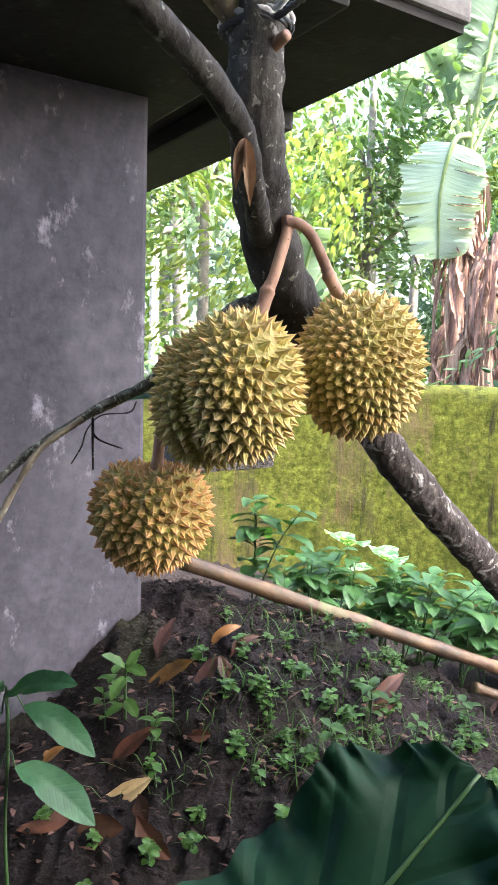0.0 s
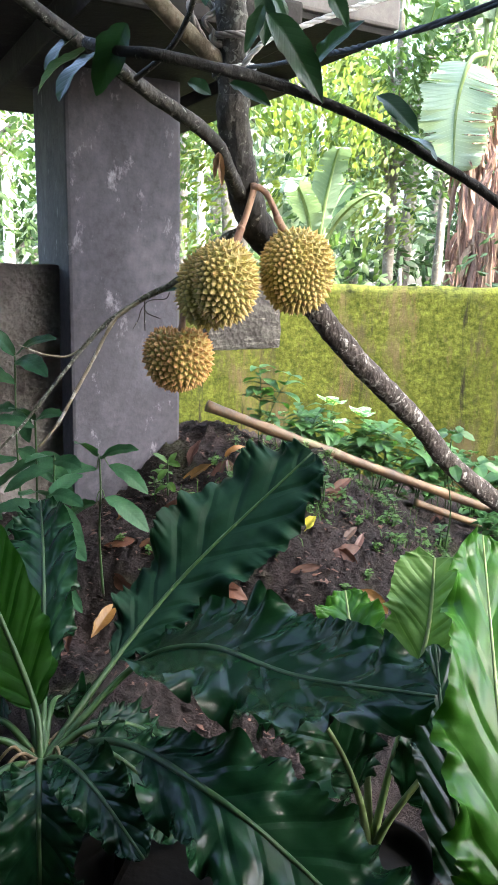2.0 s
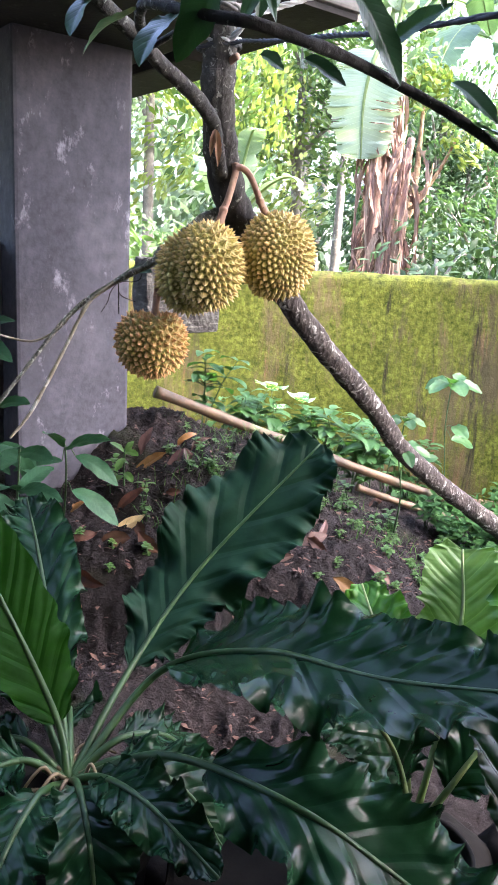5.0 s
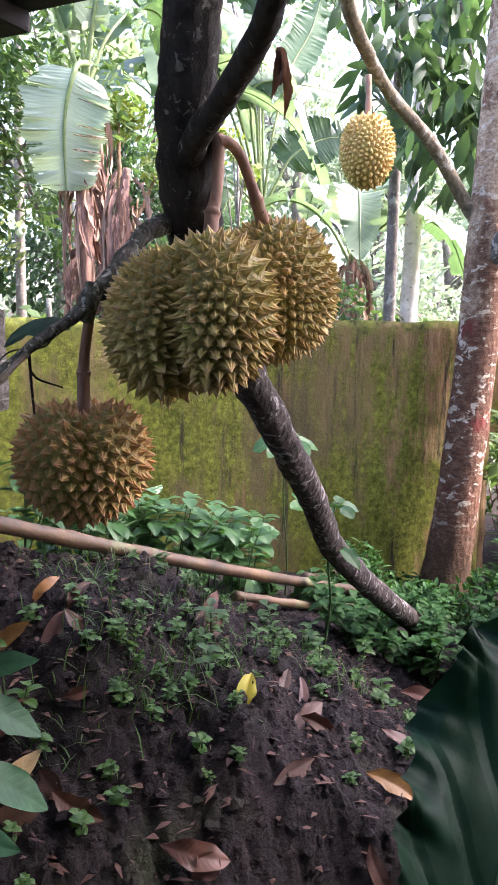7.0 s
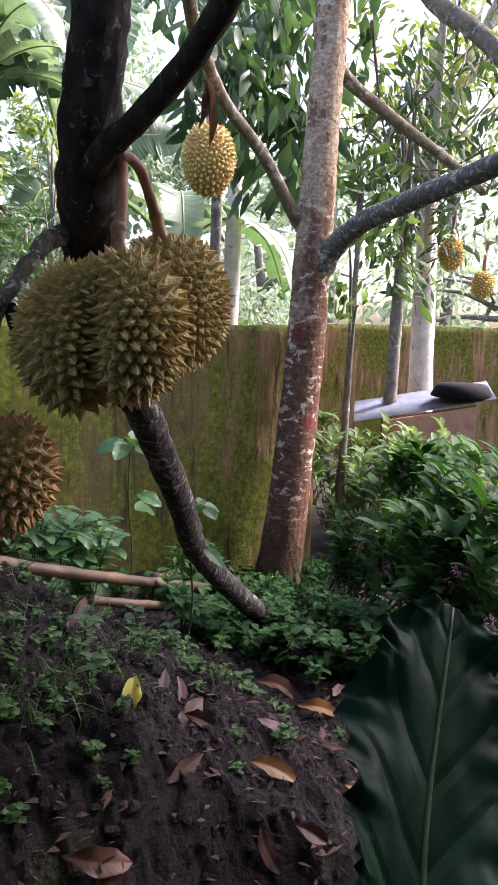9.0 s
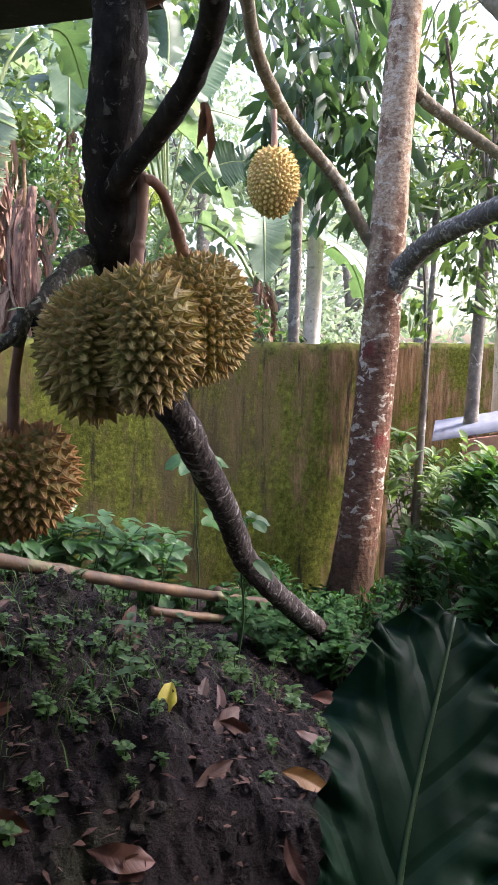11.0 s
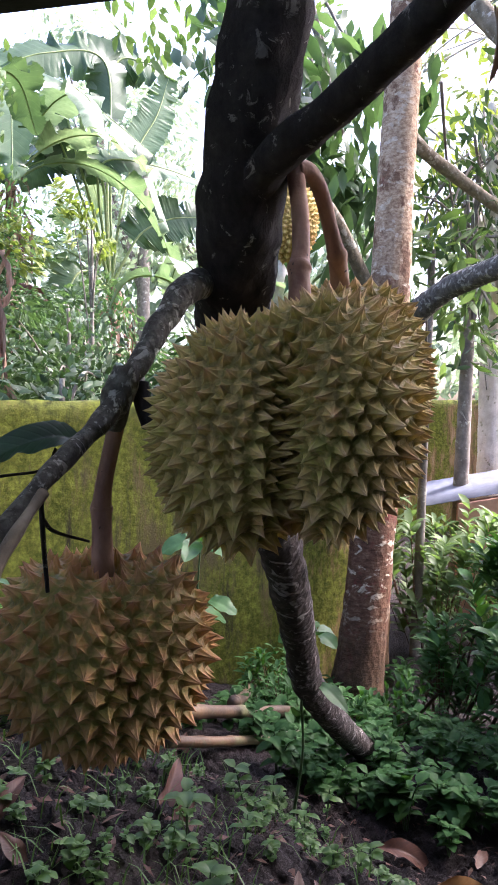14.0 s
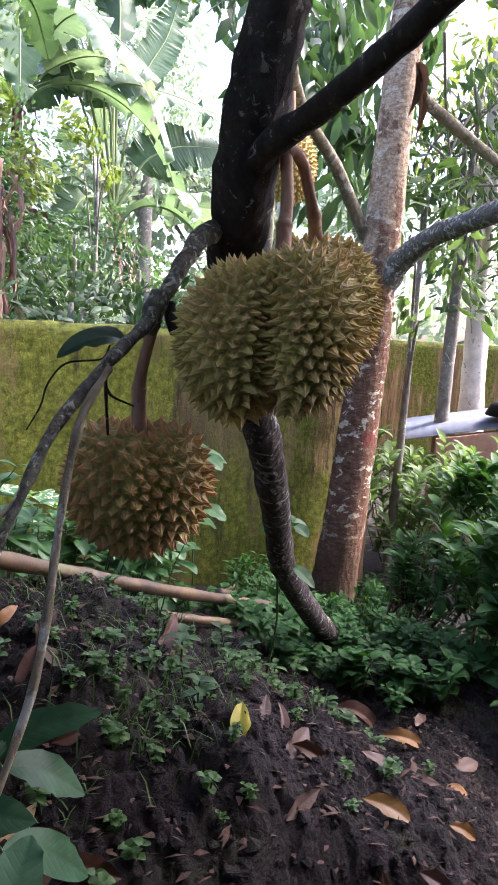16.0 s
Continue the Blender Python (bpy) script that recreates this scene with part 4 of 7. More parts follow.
put("branch", tube("branch", [(2.29, 2.86, 3.17, 0.05), (2.41, 2.51, 2.72, 0.045), (2.46, 2.36, 2.59, 0.042), (2.5, 2.21, 2.44, 0.04), (2.56, 2.04, 2.22, 0.036)], M_BARK_PALE, 50, 10, .12, 12, T2), tree2, "pale knobbly branch")

# ---------------------------------------------------------------- bamboo poles on the bank
def bamboo(a, b, r, label, nodes=7):
    a, b = Vector(a), Vector(b)
    pts = []
    for i in range(nodes * 6 + 1):
        f = i / (nodes * 6)
        k = 1.16 if i % 6 == 0 else (1.04 if i % 6 in (1, 5) else 1.0)
        p = a.lerp(b, f) + Vector((0, 0, -0.012 * math.sin(f * math.pi)))
        pts.append((*p, r * k * (1 - 0.15 * f)))
    ob = thing("bamboo_pole", label, "bamboo", a)
    put("culm", tube("culm", pts, M_BAMBOO, nodes * 12, 14, .02, 3, a), ob)
    return ob


bamboo((-.2, 1.92, .838), (1.42, 2.64, .18), .020, "old orange-brown bamboo pole lying across the soil bank")
bamboo((.60, 2.28, .42), (1.20, 2.42, .235), .015, "shorter weathered bamboo pole beside a longer one", 5)
bamboo((1.02, 2.56, .33), (1.42, 2.98, .17), .020, "short piece of pale bamboo among weeds", 3)

# ---------------------------------------------------------------- ropes
def rope(points, r, material, label, n=70):
    s = spline(points, n * 3)
    o = tuple(s[0])
    c = s[:, :3] - np.array(o)
    _, a, b = frames_along(c)
    L = np.r_[0, np.cumsum(np.linalg.norm(np.diff(c, axis=0), axis=1))]
    ob = thing("rope", label, "rope", o)
    for k in range(3):
        w = L / r * 0.55 + k * 2 * math.pi / 3
        q = c + (np.cos(w)[:, None] * a + np.sin(w)[:, None] * b) * (r * 0.5)
        pts = [(*p, r * 0.58) for p in q]
        put("strand", tube("strand", pts, material, n * 3, 6), ob)
    return ob


def ring(cx, cy, z, r, tilt, turns=1.0, start=0.0, n=22):
    return [(cx + r * math.cos(start + turns * 6.283 * i / n), cy + r * math.sin(start + turns * 6.283 * i / n), z + tilt * math.sin(turns * 6.283 * i / n)) for i in range(n + 1)]


rope(ring(.034, 1.19, 1.815, .049, .006, 1.0, -.9) + [(.09, 1.13, 1.835), (.13, 1.136, 1.868), (.204, 1.16, 1.90), (.30, 1.19, 1.94), (.42, 1.24, 1.99), (.6, 1.32, 2.08), (.9, 1.45, 2.2)], .0075, M_ROPE_PALE, "pale twisted rope tied round the tree stem")
rope(ring(.034, 1.19, 1.803, .050, .005, 1.0, -.9) + [(.09, 1.11, 1.80), (.158, .95, 1.762), (.223, .82, 1.735), (.281, .72, 1.717), (.331, .60, 1.69), (.40, .50, 1.675), (.6, .25, 1.66), (.9, -.1, 1.68)], .0055, M_ROPE_DARK, "dark twisted rope tied round the tree stem")
rope([(.0, 1.15, 1.83), (-.03, 1.12, 1.87), (-.055, 1.10, 1.92), (-.06, 1.12, 1.955), (-.035, 1.15, 1.965), (-.01, 1.15, 1.94), (-.03, 1.13, 1.91), (-.01, 1.14, 1.89), (.0, 1.14, 1.86)] + ring(.03, 1.18, 1.89, .05, .01, 1.5), .0085, M_ROPE_GREY, "loose knot of rope hanging at the tree stem", 50)

# ---------------------------------------------------------------- red sacks and stub block on the structure
for i, (u, w) in enumerate(((-.80, .05), (-.60, .09))):
    p = Vector(SC) + U * u + V * .12
    bm = bmesh.new()
    bmesh.ops.create_icosphere(bm, subdivisions=4, radius=1.0)
    for v in bm.verts:
        q = v.co.copy()
        v.co = Vector((q.x * .10, q.y * .08, max(q.z, -.55) * .09 + .045))
        v.co += Vector((0, 0, 1)) * .012 * noise.noise(q * 4 + Vector((i * 5, 0, 0)))
    me = bpy.data.meshes.new("sack")
    bm.to_mesh(me)
    bm.free()
    me.materials.append(M_RED)
    me.polygons.foreach_set("use_smooth", [True] * len(me.polygons))
    tagged(put("sack", me, m=pose(p.x, p.y, 2.189, 0, 0, 39 + i * 20)), "crumpled bright red sack on the roof slab", "sack", "sacks on the roof")
tagged(put("wall_stub", solid("wall_stub", quad((-.30, 2.35), 0, .36, 0, .13), 1.0, 1.31, M_STUB_ROUGH, .012, 3, .016)), "rough grey mortar block between pillar and mossy wall", "wall", kind="structure")

# ---------------------------------------------------------------- leaves on the trees
def leafset(places, length, width, material, parent):
    """Single hanging leaves, one mesh each, at (x, y, z, heading, pitch, scale)."""
    for i, (x, y, z, az, el, k) in enumerate(places):
        L, W = length * k, width * k
        d = Vector((math.cos(radians(az)) * math.cos(radians(el)), math.sin(radians(az)) * math.cos(radians(el)), math.sin(radians(el))))
        o = Vector((x, y, z))
        side = d.cross(Vector((0, 0, 1)))
        nn = side.cross(d).normalized() if side.length > 1e-3 else Vector((1, 0, 0))
        mid = [o, o + d * L * .15, o + d * L * .5 + nn * L * .05, o + d * L * .8 + nn * L * .01, o + d * L - nn * L * .06]
        me = blade("leaf", [tuple(p) for p in mid], W, material, 22, 6, .28, .05, 2.5, .015, 10, up=tuple(nn), shape=(.85, .8), seed=i, origin=o)
        ob = put("leaf", me, m=Matrix.Translation(o - parent.location))
        ob.parent = parent


def hung(pairs, width, material):
    for i, (a, c, k) in enumerate(pairs):
        a, c = Vector(a), Vector(c)
        L = (c - a).length
        mid = [a, a.lerp(c, .3) + Vector((.1, -.2, .4)) * L * .10, a.lerp(c, .65) + Vector((.1, -.2, .4)) * L * .07, c]
        me = blade("leaf", [tuple(p) for p in mid], width * k, material, 26, 7, .35, .06, 2.0, .012, 11, up=(.25, -.8, .5), shape=(.8, .75), seed=i, origin=a)
        put("leaf", me, tree, m=Matrix.Translation(a - tree.location))


NEARLEAVES = [((.101, .182, 1.62), (.055, .189, 1.535), 1.0), ((.27, .276, 1.655), (.345, .30, 1.545), 1.05), ((.213, .294, 1.572), (.272, .302, 1.542), .6), ((.049, -.11, 1.60), (.012, -.118, 1.515), 1.0), ((.276, .211, 1.70), (.215, .203, 1.718), .7), ((.354, .222, 1.662), (.380, .229, 1.62), .6),
              ((.256, .206, 1.713), (.246, .214, 1.68), .5), ((.154, .287, 1.573), (.187, .293, 1.557), .55), ((.133, 1.031, 1.91), (.088, 1.049, 1.815), .8), ((.136, 1.034, 1.90), (.169, 1.054, 1.825), .6), ((.145, 1.021, 1.941), (.185, 1.044, 1.868), .55), ((.57, -.592, 1.416), (.509, -.577, 1.341), .75),
              ((.33, .31, 1.60), (.40, .27, 1.64), .7), ((.42, .33, 1.56), (.48, .29, 1.50), .7), ((.30, .22, 1.78), (.38, .2, 1.72), .7), ((.24, .15, 1.85), (.17, .13, 1.80), .8), ((-.26, .2, 1.84), (-.30, .16, 1.74), .8)]
hung(NEARLEAVES, .045, M_DURLEAF)
leafset([(.05, .22, 1.6, 240, -45, .8), (-.02, .35, 1.64, 200, -40, .8), (-.12, .55, 1.72, 240, -50, .8), (-.2, .38, 1.77, 180, -30, .8), (.45, .33, 1.51, 330, -30, .6)], .13, .05, M_DURLEAF, tree)
# drooping leaf spray beside the stem, and leaves further up
UPLEAVES = [(.12, 1.1, 2.0, 290, -78, 1.1), (.135, 1.1, 1.99, 330, -72, .9), (.02, 1.08, 2.03, 250, -60, .9), (.05, 1.0, 2.08, 200, -30, .9), (.2, 1.05, 2.1, 330, -40, 1.0), (.28, 1.0, 2.12, 10, -55, 1.0), (.1, .95, 2.15, 270, -30, 1.0), (.35, .95, 2.12, 300, -65, 1.0), (.42, .9, 2.05, 330, -60, 1.0), (.2, .8, 2.05, 240, -50, 1.0), (.5, .95, 2.0, 350, -70, .9)]
leafset(UPLEAVES, .15, .05, M_DURLEAF, tree)
put("branch", tube("branch", [(.033, 1.16, 2.02, .008), (.1, 1.08, 2.06, .006), (.22, 1.0, 2.12, .005), (.38, .93, 2.12, .004), (.52, .92, 2.03, .003)], M_BARK, 30, 8, .1, 12, TO), tree)
put("branch", tube("branch", [(-.04, .64, 1.665, .0055), (.05, .57, 1.70, .005), (.138, .394, 1.73, .0048), (.2, .15, 1.76, .0045), (.26, -.15, 1.83, .004)], M_BARK, 30, 8, .1, 13, TO), tree)
put("branch", tube("branch", [(.60, .33, 1.43, .006), (.61, .25, 1.35, .0058), (.615, .27, 1.27, .0058), (.635, .31, 1.19, .0055), (.657, .30, 1.12, .005), (.70, .30, 1.13, .0042), (.78, .30, 1.16, .0035)], M_BARK, 30, 8, .2, 14, TO), tree)
# a broad leaf close to the walk
leafset([(.80, -.28, 1.62, 195, -38, 1.35)], .2, .12, M_DURLEAF, tree)

# withered leaves caught on the branches
def withered(center, label, seed=0, k=1.0):
    ob = thing("withered_leaf", label, "leaf", center, "withered leaves on branches")
    c = Vector(center)
    for i, (dx, L, W) in enumerate(((.006, .078, .016), (-.007, .058, .013), (.001, .042, .012))):
        o = c + Vector((dx * .2 * k, -.002 * i, 0))
        mid = [o, o + Vector((dx * .35, -.004, -L * .3)) * k, o + Vector((dx * .8, -.005, -L * .65)) * k, o + Vector((dx * 1.1, -.002, -L)) * k]
        put("blade", blade("blade", [tuple(p) for p in mid], W * k, M_WITHERED, 26, 6, .9, .10, 2.2, 0, up=(.5 - .4 * i, -1, .1), seed=seed + i, origin=c), ob)
    return ob


withered((.05, .96, 1.583), "curled pink-brown withered leaf caught under a dark branch", 1)

# ---------------------------------------------------------------- broad-leaved potted plants in front
def big_leaf(plant, mid, width, material, seed, label="", up=(0, 0, 1), fold=.22, wave=.13, start=0.3, stalk=.008, shape=(.85, .5), rib=M_RIB):
    """A ruffled strap-shaped leaf with a raised rib and a stalk; the blade begins at start."""
    o = plant.location
    full = spline(mid, 60)
    k = int(start * 60)
    pts = [tuple(p) for p in full[k::7]] + [tuple(full[-1])]
    ob = put("leaf", blade("leaf", pts, width, material, 150, 18, fold, wave, 7.5, .02, 8, up, shape, 0, seed, tuple(o)), plant, label)
    line = [(*p, stalk * (1 - .75 * i / 59)) for i, p in enumerate(full)]
    put("rib", tube("rib", line, rib, 50, 8, 0, 0, tuple(o)), ob)
    return ob


P1 = (-.09, .26, .10)
plant1 = thing("potted_anthurium", "dark glossy ruffled strap-leaved plant in a black plastic pot", "potted plant", P1)
CR = (-.095, .262, .47)


def lathe(name, prof, material, segs=40):
    verts, faces = [], []
    for r, z in prof:
        for j in range(segs):
            a = 2 * math.pi * j / segs
            verts.append((r * math.cos(a), r * math.sin(a), z))
    for i in range(len(prof) - 1):
        for j in range(segs):
            faces.append((i * segs + j, i * segs + (j + 1) % segs, (i + 1) * segs + (j + 1) % segs, (i + 1) * segs + j))
    return mesh_from(name, verts, faces, material)


POT = [(0.001, 0.0), (.098, 0.0), (.102, .008), (.128, .26), (.128, .268), (.140, .27), (.143, .28), (.143, .305), (.139, .31), (.131, .308), (.126, .27), (.12, .25), (.06, .262), (.001, .27)]
put("pot", lathe("pot", POT, M_POT), plant1, "black plastic flower pot")


def roots(plant, n, seed):
    rg = random.Random(seed)
    for i in range(n):
        a = rg.uniform(0, 6.28)
        r0, r1 = rg.uniform(.01, .03), rg.uniform(.05, .14)
        z = .30 + rg.uniform(.03, .09)
        pts = [(r0 * math.cos(a), r0 * math.sin(a), z, .0035), (.5 * r1 * math.cos(a + .2), .5 * r1 * math.sin(a + .2), z + rg.uniform(0, .04), .003), (r1 * math.cos(a), r1 * math.sin(a), z - rg.uniform(.0, .05), .002)]
        put("root", tube("root", pts, M_ROOT, 14, 5), plant)


roots(plant1, 34, 3)
big_leaf(plant1, [CR, (-.03, .44, .575), (.085, .60, .72), (.31, .745, .945)], .235, M_DULL_LEAF, 1, "broad dull dark green leaf", up=(-.4, -.88, .3), fold=.1, wave=.16, start=.34, shape=(1.25, .5))
big_leaf(plant1, [CR, (.03, .395, .60), (.20, .22, .745), (.36, .08, .79), (.53, -.05, .855)], .195, M_GLOSSY, 2, up=(-.1, -.5, .9), fold=.2)
big_leaf(plant1, [CR, (.06, .20, .575), (.24, .07, .61), (.39, .02, .545), (.57, -.07, .455)], .185, M_GLOSSY, 3, up=(-.1, -.4, .9), fold=.2, start=.36)
big_leaf(plant1, [CR, (-.13, .31, .56), (-.24, .36, .75), (-.385, .415, .965)], .15, M_GLOSSY_DEEP, 4, up=(.6, -.75, .3), fold=.15, wave=.05)
big_leaf(plant1, [CR, (-.17, .24, .52), (-.27, .15, .50), (-.40, .02, .40)], .17, M_GLOSSY, 5, up=(0, -.4, 1))
big_leaf(plant1, [CR, (-.18, .36, .56), (-.33, .47, .66), (-.5, .55, .66)], .17, M_GLOSSY, 6, up=(.2, -.6, .8))
big_leaf(plant1, [CR, (-.03, .20, .53), (.05, .13, .545), (.16, .05, .50)], .10, M_GLOSSY, 7, up=(0, -.5, .9))
big_leaf(plant1, [CR, (-.15, .40, .58), (-.24, .60, .72), (-.30, .72, .80)], .15, M_GLOSSY, 8, up=(0, -.7, .7))

P2 = (.66, .03, .06)
plant2 = thing("potted_anthurium", "bright green upright strap-leaved plant in a black pot", "potted plant", P2)
put("pot", lathe("pot", [(r * .8, z * .75) for r, z in POT], M_POT), plant2, "black plastic flower pot")
C2 = (.675, .03, .30)
big_leaf(plant2, [C2, (.672, .05, .45), (.645, .175, .67), (.632, .45, .885)], .185, M_GLOSSY_LIGHT, 11, rib=M_PETIOLE, stalk=.006, up=(.3, -.85, .4), fold=.12, wave=.15, start=.22)
big_leaf(plant2, [C2, (.72, .02, .42), (.80, .12, .58), (.93, .25, .66)], .14, M_GLOSSY_LIGHT, 12, up=(0, -.8, .6), fold=.15, wave=.05)
big_leaf(plant2, [C2, (.63, .08, .42), (.58, .22, .60), (.56, .36, .72)], .11, M_GLOSSY, 13, up=(.3, -.8, .5), fold=.15, wave=.06)
big_leaf(plant2, [C2, (.74, -.02, .38), (.84, -.02, .44), (.97, -.06, .40)], .12, M_GLOSSY, 14, up=(0, -.7, .7), fold=.15, wave=.06)

P3 = (.48, .33, .08)
plant3 = thing("potted_anthurium", "ruffled dark-leaved plant with pale leaf stalks in a pot", "potted plant", P3)
put("pot", lathe("pot", [(r * .8, z * .8) for r, z in POT], M_POT), plant3, "black plastic flower pot")
C3 = (.475, .33, .33)
big_leaf(plant3, [C3, (.46, .34, .50), (.43, .45, .62), (.40, .60, .70)], .15, M_GLOSSY_LIGHT, 21, rib=M_PETIOLE, up=(0, -.8, .5), start=.42)
big_leaf(plant3, [C3, (.50, .33, .50), (.55, .42, .70), (.56, .50, .82)], .15, M_PALE_LEAF, 22, "pale green heart-shaped leaf", rib=M_PETIOLE, up=(-.2, -.9, .4), start=.5, wave=.03)
big_leaf(plant3, [C3, (.52, .30, .46), (.62, .34, .58), (.75, .42, .62)], .16, M_GLOSSY, 23, rib=M_PETIOLE, up=(0, -.7, .7), start=.35)
big_leaf(plant3, [C3, (.45, .28, .48), (.40, .26, .60), (.30, .33, .68)], .14, M_GLOSSY, 24, rib=M_PETIOLE, up=(.3, -.7, .6), start=.35)
big_leaf(plant3, [C3, (.44, .34, .46), (.34, .40, .55), (.20, .48, .55)], .15, M_GLOSSY, 25, rib=M_PETIOLE, up=(.1, -.6, .8), start=.35)

# low drooping leaves that fill the gaps between the pots
rl = random.Random(9)
for plant, crown in ((plant1, CR), (plant2, C2)):
    for k in range(7):
        a = radians(k * 51 + rl.uniform(-15, 15))
        L = rl.uniform(.20, .34)
        h = Vector((math.cos(a), math.sin(a), 0))
        c = Vector(crown)
        pts = [c, c + h * L * .35 + Vector((0, 0, .05)), c + h * L * .75 + Vector((0, 0, .0)), c + h * L - Vector((0, 0, rl.uniform(.08, .2)))]
        if min((p.to_2d() - Vector((-.35, -.05))).length for p in pts) < .12:
            continue
        big_leaf(plant, [tuple(p) for p in pts], rl.uniform(.09, .15), M_GLOSSY, 40 + k, up=(0, -.3, 1), start=.3)

# squared stones that edge the bed
for x0, x1, y0, y1, z1 in ((.065, .345, .10, .40, .355), (.36, .535, .00, .19, .27), (-.33, -.20, .03, .16, .16)):
    o = (.5 * (x0 + x1), .5 * (y0 + y1), 0)
    block = put("stone_block", solid("stone_block", [(x0, y0), (x1, y0 + .02), (x1 - .01, y1), (x0 + .012, y1 - .01)], -.05, z1, M_STONE, .014, 5, .006, o, int(x1 * 100)), m=pose(*o))
    tagged(block, "squared black-brown stone block beside the pots", "stone block", "stone blocks by the pots")

# stones round the pots; the rows behind are added in place of deep shade
rs = random.Random(17)
STONES = [(-.14, .05, .10, 1.2)]
for row in range(2):
    for k in range(9):
        STONES.append((-.42 + k * .155 + row * .07 + rs.uniform(-.02, .02), .50 + row * .05 - .03 * k * .3 + rs.uniform(-.02, .02), rs.uniform(.075, .095), rs.uniform(1.0, 1.3)))
for i, (x, y, s, k) in enumerate(STONES):
    bm = bmesh.new()
    bmesh.ops.create_icosphere(bm, subdivisions=3, radius=1.0)
    for v in bm.verts:
        q = v.co.copy()
        v.co = Vector((q.x * s * k, q.y * s, q.z * s * .85)) * (1 + .3 * noise.noise(q * 1.3 + Vector((i * 3, 0, 0))) + .1 * noise.noise(q * 5 + Vector((0, i, 0))))
    me = bpy.data.meshes.new("stone")
    bm.to_mesh(me)
    bm.free()
    me.materials.append(M_STONE)
    me.polygons.foreach_set("use_smooth", [True] * len(me.polygons))
    tagged(put("stone", me, m=pose(x, y, soil(x, y) + s * (.3 if i < 10 else .9), 0, 0, i * 50)), "rounded near-black stone darkening the bed by the pots", "stone", "stones round the pots")

# ---------------------------------------------------------------- sapling beside the pillar with big lance leaves
def leafed(base, stem, leaves, label, material, width):
    """A sapling whose leaves are given from leaf base to leaf tip."""
    ob = thing("sapling", label, "plant", base)
    put("stem", tube("stem", [(*base, .0045)] + [(*p, .003) for p in stem], M_RIB, 26, 6, 0, 0, base), ob)
    for i, (a, c) in enumerate(leaves):
        a, c = Vector(a), Vector(c)
        L = (c - a).length
        near = min([Vector(base)] + [Vector(p) for p in stem], key=lambda p: (p - a).length)
        put("petiole", tube("petiole", [(*near, .0018), (*(near.lerp(a, .5) + Vector((0, 0, .01))), .0016), (*a, .0014)], M_RIB, 8, 5, 0, 0, base), ob)
        mid = [a, a.lerp(c, .35) + Vector((0, 0, L * .09)), a.lerp(c, .7) + Vector((0, 0, L * .07)), c]
        put("leaf", blade("leaf", [tuple(p) for p in mid], width * (.8 + .3 * ((i * 7) % 5) / 5), material, 24, 7, .16, .05, 2.5, .014, 11, up=(-.1, -.55, .8), shape=(.85, .72), seed=i, origin=base), ob)
    return ob


leafed((-.34, 1.20, .36), [(-.345, 1.19, .55), (-.335, 1.18, .70), (-.335, 1.175, .80)],
       [((-.335, 1.172, .794), (-.205, 1.135, .835)), ((-.309, 1.179, .775), (-.196, 1.193, .694)), ((-.315, 1.16, .684), (-.192, 1.185, .583)), ((-.345, 1.18, .76), (-.46, 1.12, .74)), ((-.35, 1.18, .66), (-.47, 1.2, .58)), ((-.34, 1.17, .80), (-.36, 1.06, .86))],
       "sapling with long glossy blue-green leaves on the bank", M_SAPLEAF, .052)
leafed((-.64, 1.32, .40), [(-.645, 1.3, .65), (-.64, 1.28, .85), (-.645, 1.3, 1.06)],
       [((-.66, 1.33, 1.06), (-.494, 1.266, 1.12)), ((-.62, 1.25, 1.05), (-.45, 1.1, 1.03)), ((-.64, 1.29, .98), (-.80, 1.22, 1.02)), ((-.64, 1.28, .9), (-.52, 1.12, .84)), ((-.64, 1.28, .9), (-.79, 1.36, .85)), ((-.645, 1.29, .78), (-.5, 1.22, .70)), ((-.645, 1.29, .75), (-.8, 1.2, .68)), ((-.65, 1.31, 1.06), (-.72, 1.22, 1.16))],
       "leafy sapling growing by the rough wall", M_SAPLEAF, .06)
leafed((-.45, 1.08, .32), [(-.445, 1.085, .55), (-.435, 1.085, .72), (-.43, 1.085, .81)],
       [((-.432, 1.084, .80), (-.395, 1.126, .655)), ((-.43, 1.08, .80), (-.33, 1.03, .80)), ((-.435, 1.085, .78), (-.55, 1.02, .72)), ((-.44, 1.085, .68), (-.34, 1.06, .58)), ((-.44, 1.085, .65), (-.54, 1.1, .52)), ((-.43, 1.085, .81), (-.46, .97, .82))],
       "leafy sapling with drooping leaves beside the bank", M_SAPLEAF, .05)
leafed((-.78, 1.10, .36), [(-.79, 1.1, .6), (-.78, 1.08, .85), (-.77, 1.07, .95)],
       [((-.78, 1.08, .95), (-.63, 1.0, .97)), ((-.78, 1.08, .9), (-.92, 1.0, .9)), ((-.78, 1.08, .8), (-.65, 1.02, .70)), ((-.79, 1.09, .75), (-.92, 1.05, .66)), ((-.79, 1.1, .62), (-.66, 1.0, .52)), ((-.79, 1.1, .6), (-.9, .98, .5)), ((-.77, 1.07, .96), (-.8, .95, 1.02))],
       "dense leafy sapling in front of the rough wall", M_SAPLEAF, .065)
leafed((-.62, .92, .28), [(-.63, .92, .45), (-.62, .91, .62), (-.60, .9, .70)],
       [((-.60, .9, .7), (-.47, .86, .70)), ((-.61, .91, .66), (-.74, .85, .66)), ((-.62, .91, .58), (-.5, .82, .5)), ((-.62, .91, .55), (-.74, .9, .45)), ((-.60, .9, .70), (-.62, .78, .73)), ((-.63, .92, .45), (-.53, .85, .36))],
       "low leafy sapling among dead leaves", M_SAPLEAF, .06)
